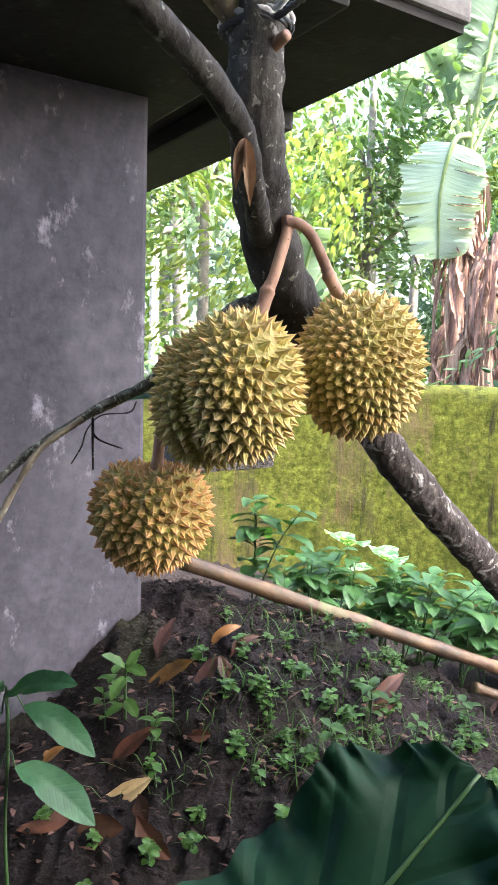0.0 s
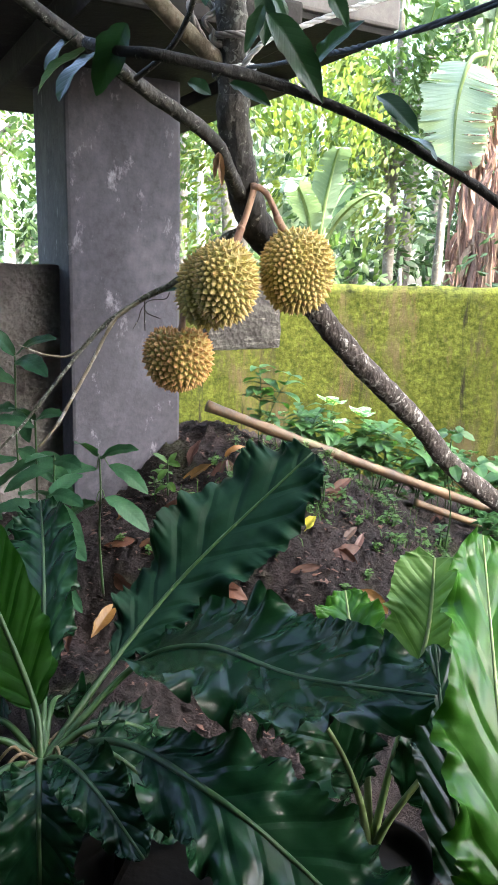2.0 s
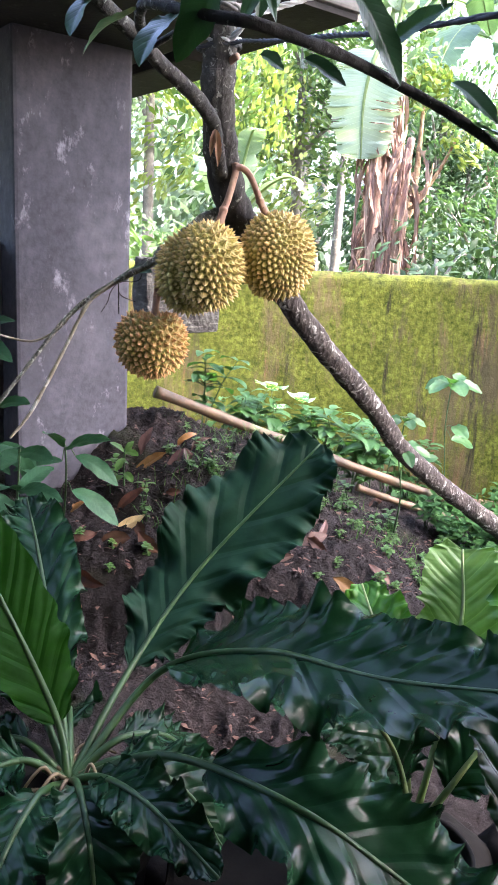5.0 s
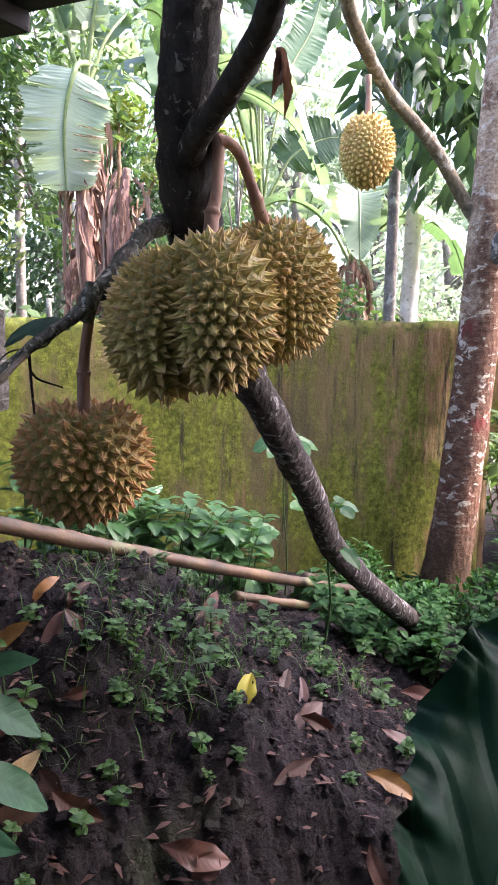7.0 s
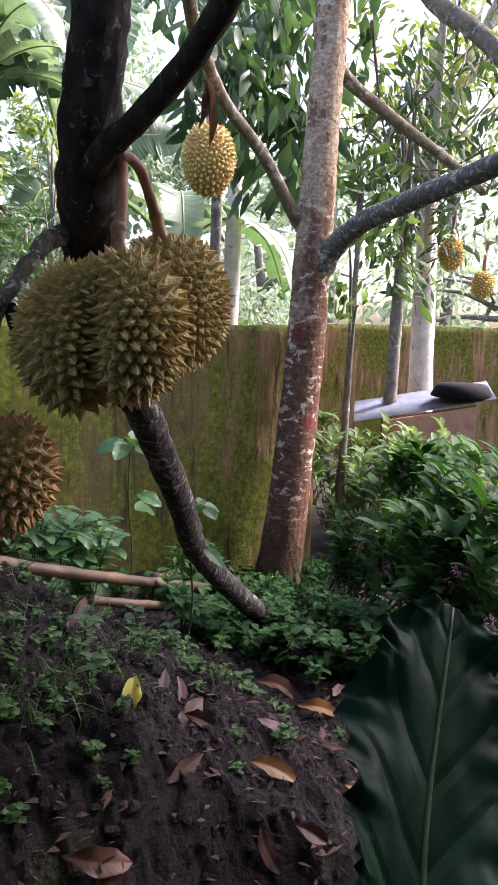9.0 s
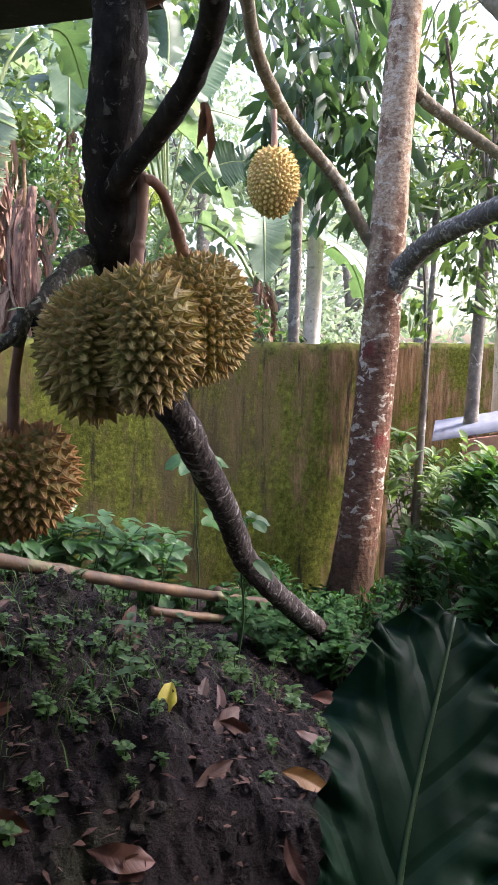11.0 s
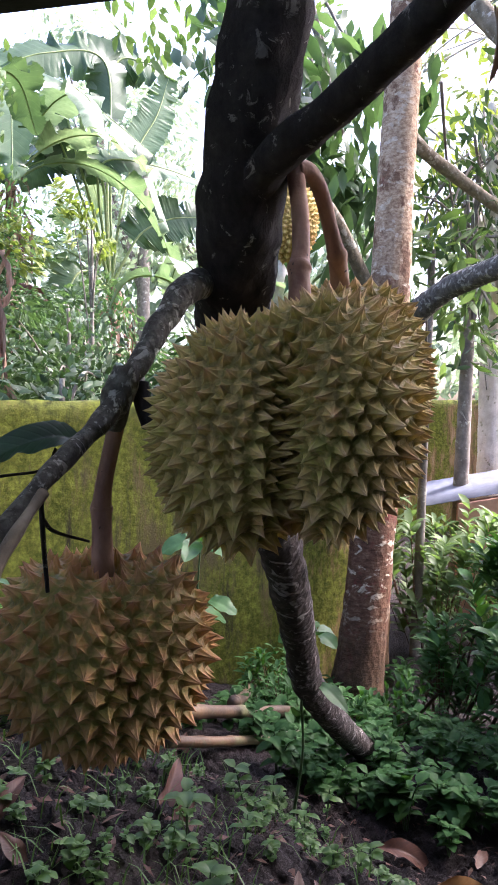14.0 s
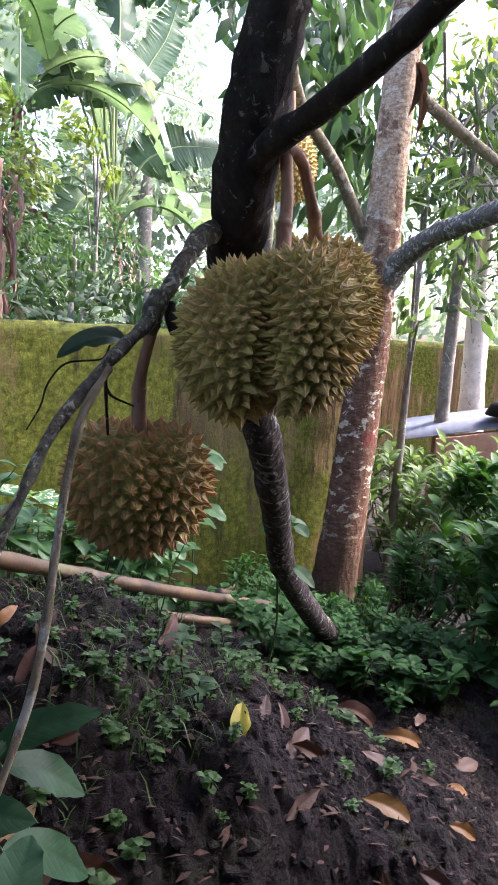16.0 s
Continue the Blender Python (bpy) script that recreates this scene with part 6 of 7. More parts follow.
# ---------------------------------------------------------------- bananas behind the wall
def banana(base, height, leaves, label, seed, r=.1, lean=0.0, hanging=None, arched=()):
    rg = random.Random(seed)
    ob = thing("banana_plant", label, "banana plant", base, "banana plants behind the wall")
    x, y, z = base
    put("stem", tube("stem", [(x, y, z, r), (x + .02 + lean * .4, y, z + height * .4, r * .7), (x + .05 + lean * .8, y, z + height * .8, r * .55), (x + .06 + lean, y, z + height, r * .35)], M_SHEATH, 60, 18, .25, seed, base), ob, "stem wrapped in dry brown sheaths")
    for i in range(64):
        a = rg.uniform(0, 6.28)
        f = rg.uniform(.4, 1.0)
        h0 = z + height * f
        L = rg.uniform(.35, 1.0) * (1 + r)
        o = np.array([x + .05 + lean * f + math.cos(a) * r * .8, y + math.sin(a) * r * .8, h0])
        mid = [o, o + (math.cos(a) * r * .8, math.sin(a) * r * .8, -L * .25), o + (math.cos(a) * r * 1.1, math.sin(a) * r * 1.1, -L * .65), o + (math.cos(a + .4) * r * rg.uniform(.2, 2.4), math.sin(a + .4) * r * rg.uniform(.2, 2.4), -L)]
        put("dry_sheath", blade("dry_sheath", mid, rg.uniform(.012, .05) * (1 + 2 * r), M_SHEATH if i % 3 else M_STRAW, 34, 3, .8, .35, 4, 0, up=(math.cos(a + .5), math.sin(a + .5), .1), shape=(.5, .35), seed=i, origin=base), ob)
    top = np.array([x + .06 + lean, y, z + height])
    for i, (az, el, L, W, droop) in enumerate(leaves):
        a, e = radians(az), radians(el)
        d = np.array([math.cos(a) * math.cos(e), math.sin(a) * math.cos(e), math.sin(e)])
        h = np.array([math.cos(a), math.sin(a), 0])
        p0 = top - (0, 0, .1)
        p1 = top + d * L * .22
        p2 = top + d * L * .5 - (0, 0, droop * L * .10)
        p3 = top + d * L * .78 - (0, 0, droop * L * .36)
        p4 = top + d * L * .95 + h * .02 - (0, 0, droop * L * .75)
        full = spline([p0, p1, p2, p3, p4], 40)
        lf = put("leaf", blade("leaf", [tuple(q) for q in full[8::4]] + [tuple(full[-1])], W, M_BANANA_SHADED if i % 3 == 2 else M_BANANA, 120, 8, .12, .02, 3, .006, 30, up=(-.15 * math.cos(a), -.15 * math.sin(a), 1) if el < 60 else (-math.cos(a), -math.sin(a), .4), shape=(.55, .45), torn=.12, seed=seed * 9 + i, origin=base), ob)
        put("rib", tube("rib", [(*q, .021 * (1 - .8 * k / 39)) for k, q in enumerate(full)], M_PETIOLE, 40, 8, 0, 0, base), lf)
    for i, (pts, W, up, leaf) in enumerate(arched):
        full = spline(pts, 40)
        lf = put("leaf", blade("leaf", [tuple(q) for q in full[15::3]] + [tuple(full[-1])], W, leaf, 120, 8, -.22, .02, 3, .006, 30, up=up, shape=(.6, .4), torn=.14, seed=seed * 31 + i, origin=base), ob)
        put("rib", tube("rib", [(*q, .03 * (1 - .8 * k / 39)) for k, q in enumerate(full)], M_PETIOLE, 40, 8, 0, 0, base), lf)
    if hanging:
        *pts, W = hanging
        full = spline(pts, 40)
        lf = put("leaf", blade("leaf", [tuple(q) for q in full[13::3]] + [tuple(full[-1])], W, M_BANANA_PALE, 120, 9, -.12, .02, 3, .006, 26, up=(-.25, -1, .3), shape=(.62, .30), torn=.10, seed=77, origin=base), ob)
        put("rib", tube("rib", [(*q, .026 * (1 - .8 * k / 39)) for k, q in enumerate(full)], M_PETIOLE, 40, 8, 0, 0, base), lf)
    return ob


banana((1.02, 6.0, .3), 2.7, [(300, 75, 1.9, .45, .3), (190, 65, 1.9, .45, .6), (30, 55, 1.9, .5, .8), (120, 60, 1.9, .5, .8), (250, 80, 1.8, .45, .2)], "banana plant with a torn hanging leaf and brown dry stem", 1, .10,
       hanging=((1.06, 5.85, 3.06), (.93, 5.65, 2.95), (.86, 5.7, 2.62), (.88, 5.8, 2.18), .60))
banana((.90, 5.45, .2), 2.1, [], "withered leaning banana stem wrapped in brown dry sheaths", 2, .08, .26)
banana((3.7, 11.8, .0), 4.5, [(316, 35, 3.0, .85, 1.1), (290, 50, 3.0, .85, .9), (250, 40, 3.0, .85, 1.1), (180, 45, 3.0, .85, 1.0), (136, 35, 2.8, .8, 1.1), (226, 25, 2.8, .85, 1.2), (20, 45, 2.8, .8, 1.0), (335, 20, 2.8, .85, 1.2)], "tall banana plant with long drooping pale leaves", 3, .17)
banana((5.6, 12.2, .0), 3.1, [(136, 40, 3.2, .9, .9), (100, 60, 3.2, .9, .6), (165, 20, 2.6, .85, .9)], "tall banana plant with overlapping broad arching leaves", 4, .18,
       arched=((((5.57, 12.2, 3.17), (5.39, 12.2, 4.3), (5.2, 12.1, 4.93), (4.46, 12.0, 4.91), (3.68, 11.9, 4.44)), 0.72, (-.3, -.8, .6), M_BANANA_BACKLIT),
               (((5.57, 12.2, 3.17), (5.62, 12.4, 4.7), (5.71, 12.6, 6.82), (4.68, 12.7, 6.78), (3.64, 12.7, 6.17)), 0.90, (-.2, -.9, .5), M_BANANA_BACKLIT),
               (((5.6, 12.2, 3.18), (5.73, 12.5, 4.73), (5.88, 12.7, 6.79), (6.47, 12.7, 7.11), (7.25, 12.6, 6.82)), 0.90, (.3, -.9, .4), M_BANANA_BACKLIT),
               (((5.57, 12.2, 3.17), (5.38, 12.0, 4.42), (5.28, 11.8, 4.98), (6.28, 11.7, 5.04), (7.67, 11.7, 4.84)), 0.72, (.1, -.7, .7), M_BANANA_BACKLIT),
               (((5.6, 12.2, 3.18), (5.82, 12.3, 4.38), (6.17, 12.4, 5.45), (6.57, 12.4, 6.15), (6.8, 12.4, 6.82)), 0.67, (-.1, -1, .2), M_BANANA_SHADED),
               (((5.63, 12.2, 3.18), (5.83, 12.1, 3.63), (6.07, 12.0, 4.03), (6.6, 11.9, 4.31), (7.38, 11.8, 4.41)), 0.90, (.1, -.9, .4), M_BANANA_BACKLIT),
               (((5.53, 12.2, 3.17), (5.1, 11.8, 4.07), (4.47, 11.6, 5.84), (5.13, 11.5, 5.58), (5.91, 11.4, 5.11)), 0.75, (.2, -.6, .8), M_BANANA_BACKLIT),
               (((5.5, 12.2, 3.06), (5.13, 12.0, 3.27), (4.82, 11.9, 3.17), (4.67, 11.9, 2.79), (4.61, 11.9, 2.32)), 0.70, (-.2, -1, .2), M_BANANA_SHADED),
               (((5.57, 12.2, 3.17), (5.19, 12.1, 4.03), (4.53, 12.0, 5.33), (4.0, 12.0, 5.8), (3.3, 12.0, 5.58)), 0.80, (-.2, -.8, .6), M_BANANA_BACKLIT)))
banana((3.6, 6.4, .0), 1.9, [(240, 45, 1.8, .5, 1.0), (290, 35, 1.8, .5, 1.2), (350, 40, 1.7, .5, 1.1), (90, 60, 1.8, .5, .8), (150, 50, 1.7, .5, 1)], "banana plant with drooping leaves in haze", 5, .1)
banana((-.2, 5.2, .4), 1.1, [(250, 60, 1.1, .25, .6), (300, 70, 1.2, .25, .4), (60, 60, 1.1, .25, .5), (340, 55, 1.1, .25, .7)], "young banana plant with upright pale leaves", 6, .05)


# ---------------------------------------------------------------- trees of the background
def forest_tree(base, height, r, crown, n, size, bark, foliage, label, seed, lean=(0, 0), limbs=5, aspect=.42, droop=.4, twigs=0):
    rg = random.Random(seed)
    ob = thing("tree", label, "tree", base, "trees of the wood")
    x, y, z = base
    tx, ty = x + lean[0], y + lean[1]
    put("trunk", tube("trunk", [(x, y, z, r * 1.3), (x + lean[0] * .3, y + lean[1] * .3, z + height * .33, r), (x + lean[0] * .6, y + lean[1] * .6, z + height * .66, r * .8), (tx, ty, z + height, r * .45)], bark, 40, 12, .08, seed, base), ob)
    for i in range(limbs):
        c = crown[i % len(crown)]
        f = rg.uniform(.45, .9)
        p = (x + lean[0] * f, y + lean[1] * f, z + height * f)
        q = (c[0] + rg.uniform(-.2, .2), c[1] + rg.uniform(-.2, .2), c[2] + rg.uniform(-.1, .3))
        put("limb", tube("limb", [(*p, r * .45), (.5 * (p[0] + q[0]), .5 * (p[1] + q[1]), .5 * (p[2] + q[2]) + .15, r * .33), (*q, r * .15)], bark, 16, 8, .08, seed + i, base), ob)
    for i in range(twigs):
        c = crown[i % len(crown)]
        q = Vector(c[:3])
        w = Vector((rg.uniform(-1, 1), rg.uniform(-1, 1), rg.uniform(-.8, .5))).normalized() * c[3] * rg.uniform(.9, 1.6)
        k = Vector((rg.uniform(-.1, .1), rg.uniform(-.1, .1), rg.uniform(0, .15)))
        put("twig", tube("twig", [(*(q - w), .010), (*(q + k), .007), (*(q + w), .003)], bark, 10, 5, .1, i, base), ob)
    if n:
        put("crown", leaf_cloud("crown", cluster_points(crown, n, seed), size, foliage, droop, aspect, seed, base, .3), ob)
    return ob


def blob(cx, cy, cz, spread, n, r, seed):
    rg = random.Random(seed)
    return [(cx + rg.uniform(-1, 1) * spread[0], cy + rg.uniform(-1, 1) * spread[1], cz + rg.uniform(-1, 1) * spread[2], r * rg.uniform(.6, 1.3)) for _ in range(n)]


# shrubs close behind the wall
forest_tree((-.9, 6.2, .3), 3.4, .05, blob(-.6, 5.9, 2.6, (1.0, .6, .9), 16, .4, 1), 3800, .085, M_BARK_GREY, M_FAR_YELLOW, "sunlit yellow-green shrub tree behind the wall", 41)
forest_tree((.4, 6.6, .3), 3.6, .05, blob(.3, 6.4, 2.9, (.9, .7, .9), 16, .42, 2), 3800, .09, M_BARK_GREY, M_FAR, "leafy green tree with glossy leaves behind the wall", 42)
forest_tree((-2.2, 6.0, .3), 3.4, .05, blob(-2.1, 5.8, 2.2, (1.0, .7, 1.1), 16, .45, 3), 3400, .085, M_BARK_GREY, M_FAR, "leafy green tree seen beside the pillar", 43)
forest_tree((-3.8, 7.0, .2), 4.5, .06, blob(-3.6, 6.8, 2.4, (1.2, .8, 1.5), 18, .5, 4), 3400, .09, M_BARK_GREY, M_FAR, "bright leafy tree in the distance", 44)
for i, (x, y, h, r, mt) in enumerate(((-1.6, 7.5, 5, .05, M_BARK_WHITE), (-.25, 8.0, 5, .06, M_BARK_WHITE), (.9, 8.2, 5, .05, M_BARK_GREY), (-3.0, 8.5, 6, .07, M_BARK_WHITE), (1.7, 8.6, 6, .06, M_BARK_WHITE), (3.77, 5.7, 5.0, .075, M_BARK_WHITE), (-4.6, 9.0, 6, .07, M_BARK_WHITE), (-2.4, 9.5, 6, .06, M_BARK_GREY))):
    forest_tree((x, y, 0), h, r, blob(x, y, h, (.8, .8, .5), 6, .5, 50 + i), 700, .14, mt, M_FAR, "slim pale-stemmed tree of the wood", 50 + i, (rw.uniform(-.3, .3), 0), 2)
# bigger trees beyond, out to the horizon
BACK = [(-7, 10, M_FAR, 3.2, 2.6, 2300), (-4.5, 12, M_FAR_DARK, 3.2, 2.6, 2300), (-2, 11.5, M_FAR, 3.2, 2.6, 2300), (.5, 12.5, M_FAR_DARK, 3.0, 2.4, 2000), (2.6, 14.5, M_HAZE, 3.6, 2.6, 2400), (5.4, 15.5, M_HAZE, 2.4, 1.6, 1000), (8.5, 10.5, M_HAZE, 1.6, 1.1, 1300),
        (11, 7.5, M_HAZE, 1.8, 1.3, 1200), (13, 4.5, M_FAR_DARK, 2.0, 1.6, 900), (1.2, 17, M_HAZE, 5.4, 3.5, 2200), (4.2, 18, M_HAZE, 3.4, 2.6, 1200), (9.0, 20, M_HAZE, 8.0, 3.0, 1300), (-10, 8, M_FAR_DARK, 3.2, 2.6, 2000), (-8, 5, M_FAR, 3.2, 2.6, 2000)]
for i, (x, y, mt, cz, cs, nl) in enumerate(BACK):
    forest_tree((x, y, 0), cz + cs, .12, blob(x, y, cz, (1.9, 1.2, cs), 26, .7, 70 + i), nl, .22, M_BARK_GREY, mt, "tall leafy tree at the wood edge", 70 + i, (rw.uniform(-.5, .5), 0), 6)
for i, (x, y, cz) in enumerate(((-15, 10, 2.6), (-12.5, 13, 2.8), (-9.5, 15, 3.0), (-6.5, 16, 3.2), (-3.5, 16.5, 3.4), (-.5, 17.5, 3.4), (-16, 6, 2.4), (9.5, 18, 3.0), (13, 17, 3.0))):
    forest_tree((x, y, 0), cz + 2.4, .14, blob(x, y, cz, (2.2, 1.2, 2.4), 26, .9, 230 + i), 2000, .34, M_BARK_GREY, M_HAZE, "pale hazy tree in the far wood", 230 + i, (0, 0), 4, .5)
SHRUBS = [(1.9, 4.7, 1.0, M_FAR_DARK), (2.7, 5.2, 1.0, M_FAR_DARK), (1.3, 4.5, .9, M_FAR_DARK), (3.4, 5.6, .9, M_FAR), (.5, 4.6, .9, M_FAR), (4.4, 6.6, 1.0, M_HAZE), (-.4, 4.7, 1.0, M_FAR), (2.2, 6.4, 1.5, M_FAR_DARK), (1.75, 7.4, 1.7, M_FAR_DARK), (3.2, 8.2, 1.4, M_HAZE), (5.6, 7.6, 1.2, M_HAZE)]
for i, (x, y, z, mt) in enumerate(SHRUBS):
    forest_tree((x, y, 0), z + .5, .03, blob(x, y, z, (.5, .4, .45), 10, .3, 150 + i), 1100, .085, M_BARK_GREY, mt, "leafy shrub growing behind the mossy wall", 150 + i, (0, 0), 4)
TALL = [(8.6, 16.4, 6.6), (11.0, 16.6, 4.6), (13.6, 14.2, 4.8), (15.5, 12.0, 3.6)]
for i, (x, y, cz) in enumerate(TALL):
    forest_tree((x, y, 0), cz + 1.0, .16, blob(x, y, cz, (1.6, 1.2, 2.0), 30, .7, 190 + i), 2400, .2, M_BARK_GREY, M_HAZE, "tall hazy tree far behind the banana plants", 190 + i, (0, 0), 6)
# dark shrubs with fresh yellow-green sprigs
for i, (x, y, z) in enumerate(((2.6, 9.3, 2.2), (3.5, 9.3, 1.9), (4.4, 9.2, 1.5), (3.0, 8.6, 1.5), (1.9, 9.5, 2.4), (2.2, 9.2, 3.0))):
    forest_tree((x, y, 0), z + .5, .05, blob(x, y, z, (.7, .4, .6), 12, .4, 170 + i), 2200, .10, M_BARK_GREY, M_LONGLEAF, "dark fine-leaved shrub behind the wall", 170 + i, (0, 0), 5)
for i, (x, y, z) in enumerate(((3.58, 8.8, 3.4),)):
    forest_tree((x, y, 0), z - .2, .03, blob(x, y, z - .1, (.32, .3, .4), 10, .11, 180 + i), 260, .11, M_BARK_GREY, M_FAR_YELLOW, "slim shrub tipped with yellow-green sprigs", 180 + i, (0, 0), 4)
tan = thing("tree", "slim tan-stemmed young tree with tufts of yellow-green leaves", "tree", (1.32, 6.5, .2), "trees of the wood")
TAN = (1.32, 6.5, .2)
put("trunk", tube("trunk", [(1.32, 6.5, .2, .05), (1.35, 6.5, 1.28, .042), (1.38, 6.48, 1.75, .045), (1.46, 6.5, 2.08, .03), (1.47, 6.5, 2.85, .014)], M_BARK_TAN, 50, 12, .14, 301, TAN), tan)
put("limb", tube("limb", [(1.38, 6.48, 1.72, .03), (1.5, 6.47, 1.95, .024), (1.66, 6.5, 2.2, .018), (1.8, 6.5, 2.5, .010)], M_BARK_TAN, 26, 10, .14, 302, TAN), tan)
put("limb", tube("limb", [(1.40, 6.48, 1.85, .022), (1.47, 6.40, 1.90, .018), (1.55, 6.38, 2.02, .013), (1.58, 6.36, 2.25, .007)], M_BARK_TAN, 20, 9, .14, 303, TAN), tan)
put("crown", leaf_cloud("crown", cluster_points([(1.38, 6.45, 2.92, .14), (1.55, 6.45, 2.98, .15), (1.62, 6.5, 2.85, .10), (1.45, 6.4, 2.76, .10), (1.78, 6.45, 2.58, .14), (1.92, 6.45, 2.46, .12), (1.72, 6.45, 2.42, .10), (1.86, 6.4, 2.30, .09)], 420, 304), .085, M_FAR_YELLOW, .3, .42, 304, TAN, .3), tan)
# dark long-leaved tree over the red-barked trunk
forest_tree((3.3, 5.3, 0), 5.5, .045, blob(2.95, 4.5, 3.0, (.55, .45, .7), 26, .34, 90), 980, .195, M_BARK_GREY, M_LONGLEAF, "tree with long dark drooping leaves", 90, (-.3, -.5), 6, .36, .9)
forest_tree((4.21, 3.84, -.1), 3.4, .09, blob(4.1, 3.6, 3.2, (.9, .9, .7), 18, .4, 91), 1500, .105, M_BARK_WHITE, M_FAR_YELLOW, "pale-barked durian tree with yellowing leaves by the shed", 91, (-.1, 0), 6, .34, .7, 30)
forest_tree((3.67, 3.72, -.1), 2.6, .05, blob(3.6, 3.5, 2.4, (.6, .6, .6), 14, .32, 92), 1000, .10, M_BARK_GREY, M_FAR_DARK, "slender lichen-covered tree beside the shed", 92, (.1, 0), 4, .34, .7, 24)
forest_tree((2.78, 3.3, -.1), 2.2, .024, blob(2.85, 3.25, 1.75, (.25, .25, .45), 7, .18, 93), 260, .12, M_BARK_GREY, M_FAR, "thin young tree with a few bright leaves", 93, (.08, 0), 4, .35, .5)
forest_tree((3.9, 1.8, -.1), 5.0, .07, blob(3.6, 2.1, 4.0, (1.0, .9, .9), 18, .4, 94), 450, .095, M_BARK_PALE, M_FAR_DARK, "tree with an open crown of dark leaves", 94, (.2, .3), 7, .34, .7, 36)

# two durians on the tree by the shed
for i, (c, k) in enumerate((((3.90, 3.43, 1.79), .9), ((4.04, 3.26, 1.59), .75))):
    ob = thing("durian_fruit", "distant yellowish durian on a pale-barked tree", "durian", c, "durian fruits on the trees")
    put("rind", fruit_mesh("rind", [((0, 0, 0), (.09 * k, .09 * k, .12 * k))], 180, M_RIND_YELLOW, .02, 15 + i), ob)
    put("stalk", stalk_mesh([(c[0] + .02, c[1], c[2] + .28, .011), (c[0] + .01, c[1], c[2] + .2, .010), (c[0], c[1], c[2] + .15, .012), (c[0], c[1], c[2] + .09, .014)], c), ob)

# ---------------------------------------------------------------- shed at the far wall
shed = thing("shed", "low brick shed with a grey tin roof among bushes", "shed", (3.7, 3.3, -.1))
SO = (3.7, 3.3, -.1)


def plank(name, a, b, c, d, thick, material):
    a, b, c, d = (Vector(p) - Vector(SO) for p in (a, b, c, d))
    n = (b - a).cross(d - a).normalized() * thick
    vs = [a, b, c, d, a + n, b + n, c + n, d + n]
    return mesh_from(name, vs, [(0, 3, 2, 1), (4, 5, 6, 7), (0, 1, 5, 4), (1, 2, 6, 5), (2, 3, 7, 6), (3, 0, 4, 7)], material, False)


def tin_sheet(a, b, c, d):
    a, b, c, d = (Vector(p) - Vector(SO) for p in (a, b, c, d))
    verts, faces = [], []
    n = 60
    for i in range(n + 1):
        f = i / n
        lo, hi = a.lerp(b, f), d.lerp(c, f)
        z = Vector((0, 0, .0012 * math.sin(f * 90)))
        verts += [lo + z, hi + z, lo + z - Vector((0, 0, .004)), hi + z - Vector((0, 0, .004))]
    for i in range(n):
        o = i * 4
        faces += [(o, o + 4, o + 5, o + 1), (o + 2, o + 3, o + 7, o + 6), (o, o + 2, o + 6, o + 4), (o + 1, o + 5, o + 7, o + 3)]
    return mesh_from("roof", verts, faces, M_TIN)


put("roof", tin_sheet((3.27, 3.66, .66), (3.87, 2.98, .855), (4.3, 3.35, .93), (3.7, 4.05, .74)), shed, "rippled grey tin roof")
put("wall", plank("wall", (3.45, 3.56, -.1), (3.85, 3.12, -.1), (3.85, 3.12, .80), (3.45, 3.56, .68), .1, M_BRICK), shed, "pink brick wall")
for i in range(3):
    f = .15 + .35 * i
    x, y = 3.40 + .42 * f, 3.56 - .46 * f
    put("post", solid("post", [(x - .02, y - .02), (x + .02, y - .02), (x + .02, y + .02), (x - .02, y + .02)], -.1, .69 + .1 * f, M_BRICK, .004, origin=SO), shed)
lid = thing("basin", "upturned black plastic basin on the tin roof", "basin", (3.86, 3.24, .845))
put("shell", lathe("shell", [(.20, .0), (.205, .01), (.17, .07), (.15, .085), (.05, .09), (.001, .09)], M_POT), lid)

# unseen crowns added high over the walk, to shade the bank and pots
put("crown", leaf_cloud("crown", cluster_points(blob(2.6, -.4, 4.3, (1.5, 1.9, .7), 34, .62, 200), 5200, 200), .17, M_FAR_DARK, .5, .36, 200, TO, .3), tree)
put("crown", leaf_cloud("crown", cluster_points(blob(3.6, .2, 5.2, (1.6, 1.1, .8), 26, .62, 201), 3600, 201), .17, M_FAR_DARK, .5, .36, 201, T2, .3), tree2)
put("crown", leaf_cloud("crown", cluster_points(blob(.35, -.35, 3.4, (1.5, .75, .3), 40, .45, 202), 5600, 202), .17, M_FAR_DARK, .5, .36, 202, TO, .3), tree)

WHORL = [(0, .15), (75, .13), (140, .14), (215, .15), (285, .13), (40, .09), (250, .10)]


def broad_plant(base, top, label, size=1.0, lower=()):
    """A stem with a whorl of broad drooping leaves at its top and single ones lower down."""
    c = Vector(top)
    leaves = []
    for az, L in WHORL:
        d = Vector((math.cos(radians(az)), math.sin(radians(az)), 0))
        leaves.append((tuple(c + d * .02), tuple(c + d * L * size + Vector((0, 0, (.03 if L < .11 else -.045) * size)))))
    for z, az, L in lower:
        d = Vector((math.cos(radians(az)), math.sin(radians(az)), 0))
        q = Vector(base).lerp(c, z)
        leaves.append((tuple(q + d * .03), tuple(q + d * (L + .03) - Vector((0, 0, .04)))))
    m = [tuple(Vector(base).lerp(c, f) + Vector((.012 * math.sin(f * 6), 0, 0))) for f in (.35, .7)] + [tuple(c)]
    return leafed(base, m, leaves, label, M_WEED_BLUE, .078 * size)


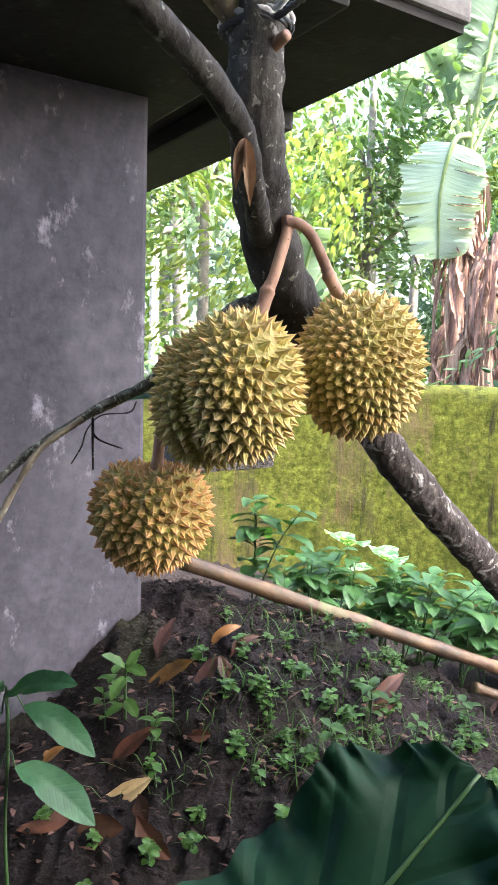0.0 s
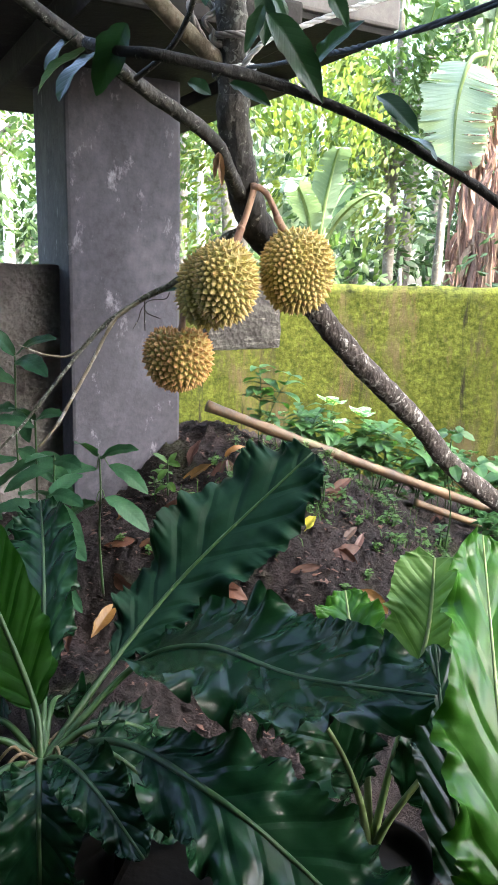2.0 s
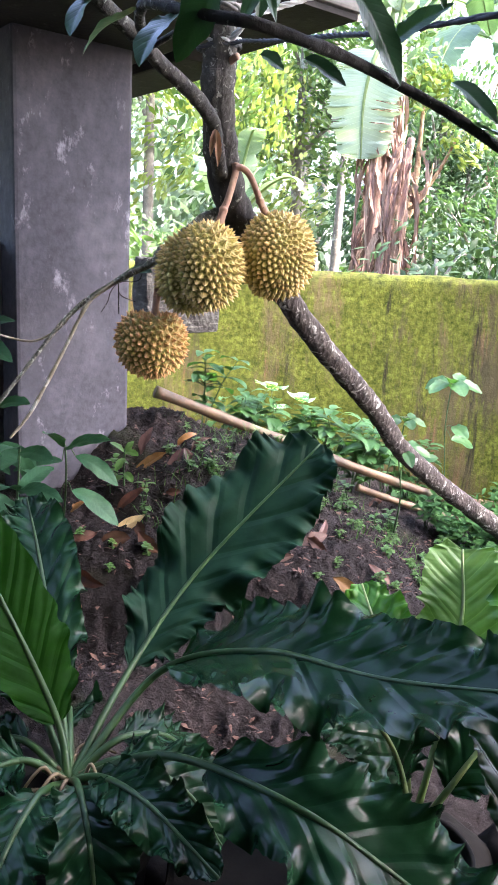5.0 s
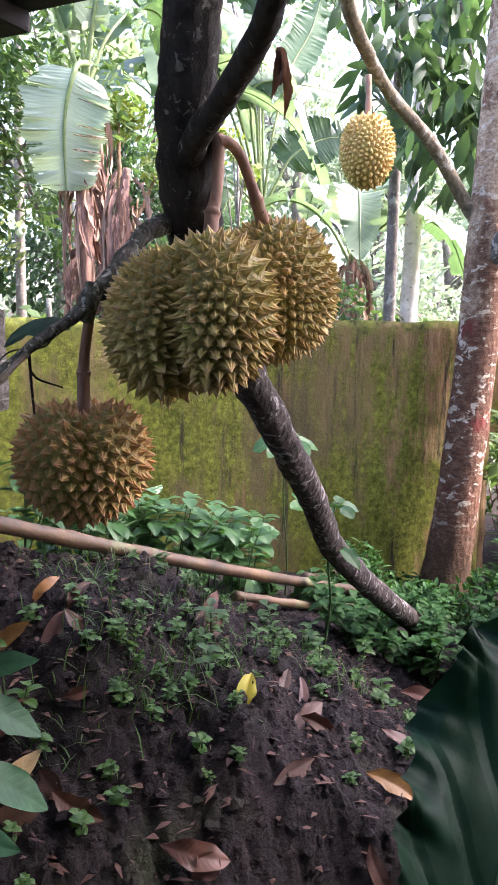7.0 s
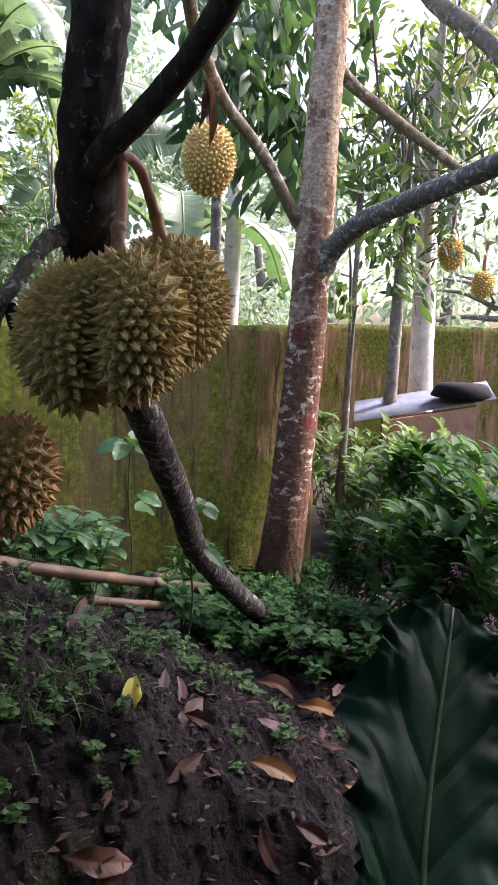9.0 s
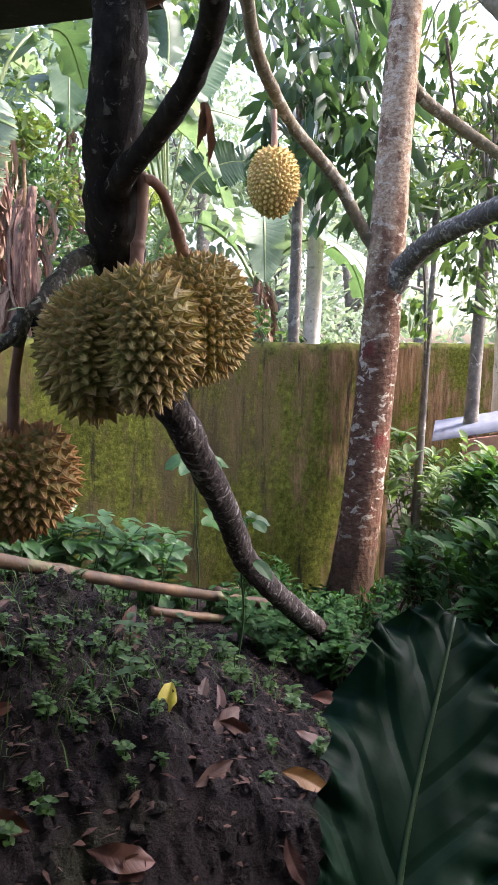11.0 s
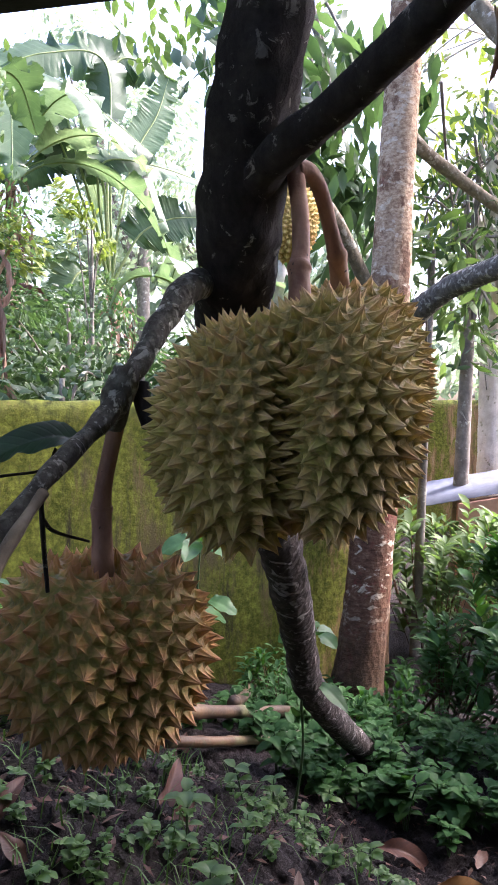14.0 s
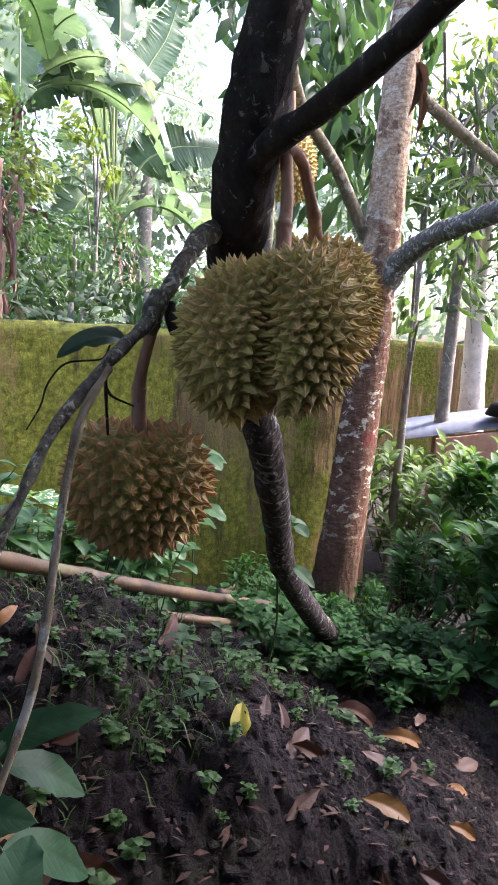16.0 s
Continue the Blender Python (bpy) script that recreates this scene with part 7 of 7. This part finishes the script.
broad_plant((1.10, 2.88, .05), (1.09, 2.86, .80), "tall pale green plant with large drooping leaves by the wall", 1.0, [(.62, 20, .13), (.5, 190, .14), (.72, 300, .11)])
broad_plant((.87, 2.72, .10), (.88, 2.74, .49), "green plant with broad leaves by the mossy wall", .8, [(.5, 250, .10)])
broad_plant((.70, 1.90, .36), (.69, 1.84, .80), "young green plant with broad leaves beside the leaning trunk", .5, [(.75, 280, .08), (.55, 60, .07)])
put("twig", tube("twig", [(-.197, 1.171, 1.24, .0022), (-.196, 1.168, 1.20, .002), (-.194, 1.165, 1.16, .0015)], M_BARK, 16, 6, .1, 21, TO), tree)
put("twig", tube("twig", [(-.196, 1.169, 1.215, .0018), (-.185, 1.172, 1.204, .0016), (-.153, 1.18, 1.192, .0012)], M_BARK, 12, 6, .1, 22, TO), tree)
put("stub", tube("stub", [(.06, 1.16, 1.765, .009), (.075, 1.145, 1.772, .0085), (.083, 1.137, 1.775, .008)], M_STALK, 8, 10, .1, 23, TO), tree, "pinkish cut twig stub")


# dead bits on the soil
def litter_bits(n, seed):
    rg = random.Random(seed)
    verts, faces = [], []
    for i in range(n):
        x, y = rg.uniform(-.5, 1.25), rg.uniform(.85, 2.1)
        z = soil(x, y) + .003
        a, L, w = rg.uniform(0, 6.28), rg.uniform(.008, .045), rg.uniform(.0015, .008)
        d, sdv = np.array([math.cos(a), math.sin(a), rg.uniform(-.3, .3)]), np.array([-math.sin(a), math.cos(a), rg.uniform(-.4, .4)]) * w
        p = np.array([x, y, z])
        o = len(verts)
        verts += [p - d * L * .5, p - sdv * .8 + (0, 0, .002), p + sdv + (0, 0, .003), p + d * L * .5]
        faces += [(o, o + 1, o + 2), (o + 1, o + 3, o + 2)]
    return mesh_from("litter_bits", verts, faces, M_CRUMB, False)


tagged(put("litter_bits", litter_bits(1500, 8)), "crumbled brown leaf bits scattered on soil", "leaf litter", kind="stuff")

put("knob", tube("knob", [(-.098, 1.222, 1.333, .010), (-.100, 1.222, 1.322, .0125), (-.104, 1.224, 1.308, .0135), (-.106, 1.226, 1.292, .0110), (-.107, 1.23, 1.28, .009)], M_BARK_LICHEN, 26, 14, .35, 31, TO), tree, "scabby bark knob where a stalk hangs")
put("stub", tube("stub", [(-.078, 1.232, 1.318, .010), (-.078, 1.222, 1.298, .0095), (-.076, 1.214, 1.282, .008)], M_BARK, 12, 10, .3, 32, TO), tree, "short broken branch stub")

dry = thing("dry_banana_leaf", "broken pinkish-brown dry banana leaf hanging over shrubs", "leaf", (3.5, 11.0, 2.8))
put("blade", blade("blade", [(3.5, 11.0, 2.8), (3.9, 10.7, 2.3), (4.3, 10.4, 1.85), (4.65, 10.2, 1.45)], .42, M_LITTER_PINK, 60, 6, .8, .10, 4, .02, 20, up=(-.4, -.8, .3), shape=(.7, .5), torn=.2, seed=5, origin=(3.5, 11.0, 2.8)), dry)

put("leaf", blade("leaf", [(-.125, 1.250, 1.268), (-.150, 1.256, 1.272), (-.185, 1.262, 1.262), (-.215, 1.265, 1.243)], .034, M_DURLEAF, 26, 7, .3, .06, 2.0, .012, 11, up=(-.3, -.6, .75), shape=(.8, .75), seed=91, origin=TO), tree)
put("twig", tube("twig", [(-.150, 1.25, 1.262, .0014), (-.162, 1.25, 1.244, .0014), (-.208, 1.25, 1.238, .0013), (-.232, 1.25, 1.213, .0012), (-.241, 1.25, 1.185, .0011), (-.258, 1.25, 1.157, .0009)], M_BARK, 30, 6, .1, 33, TO), tree)
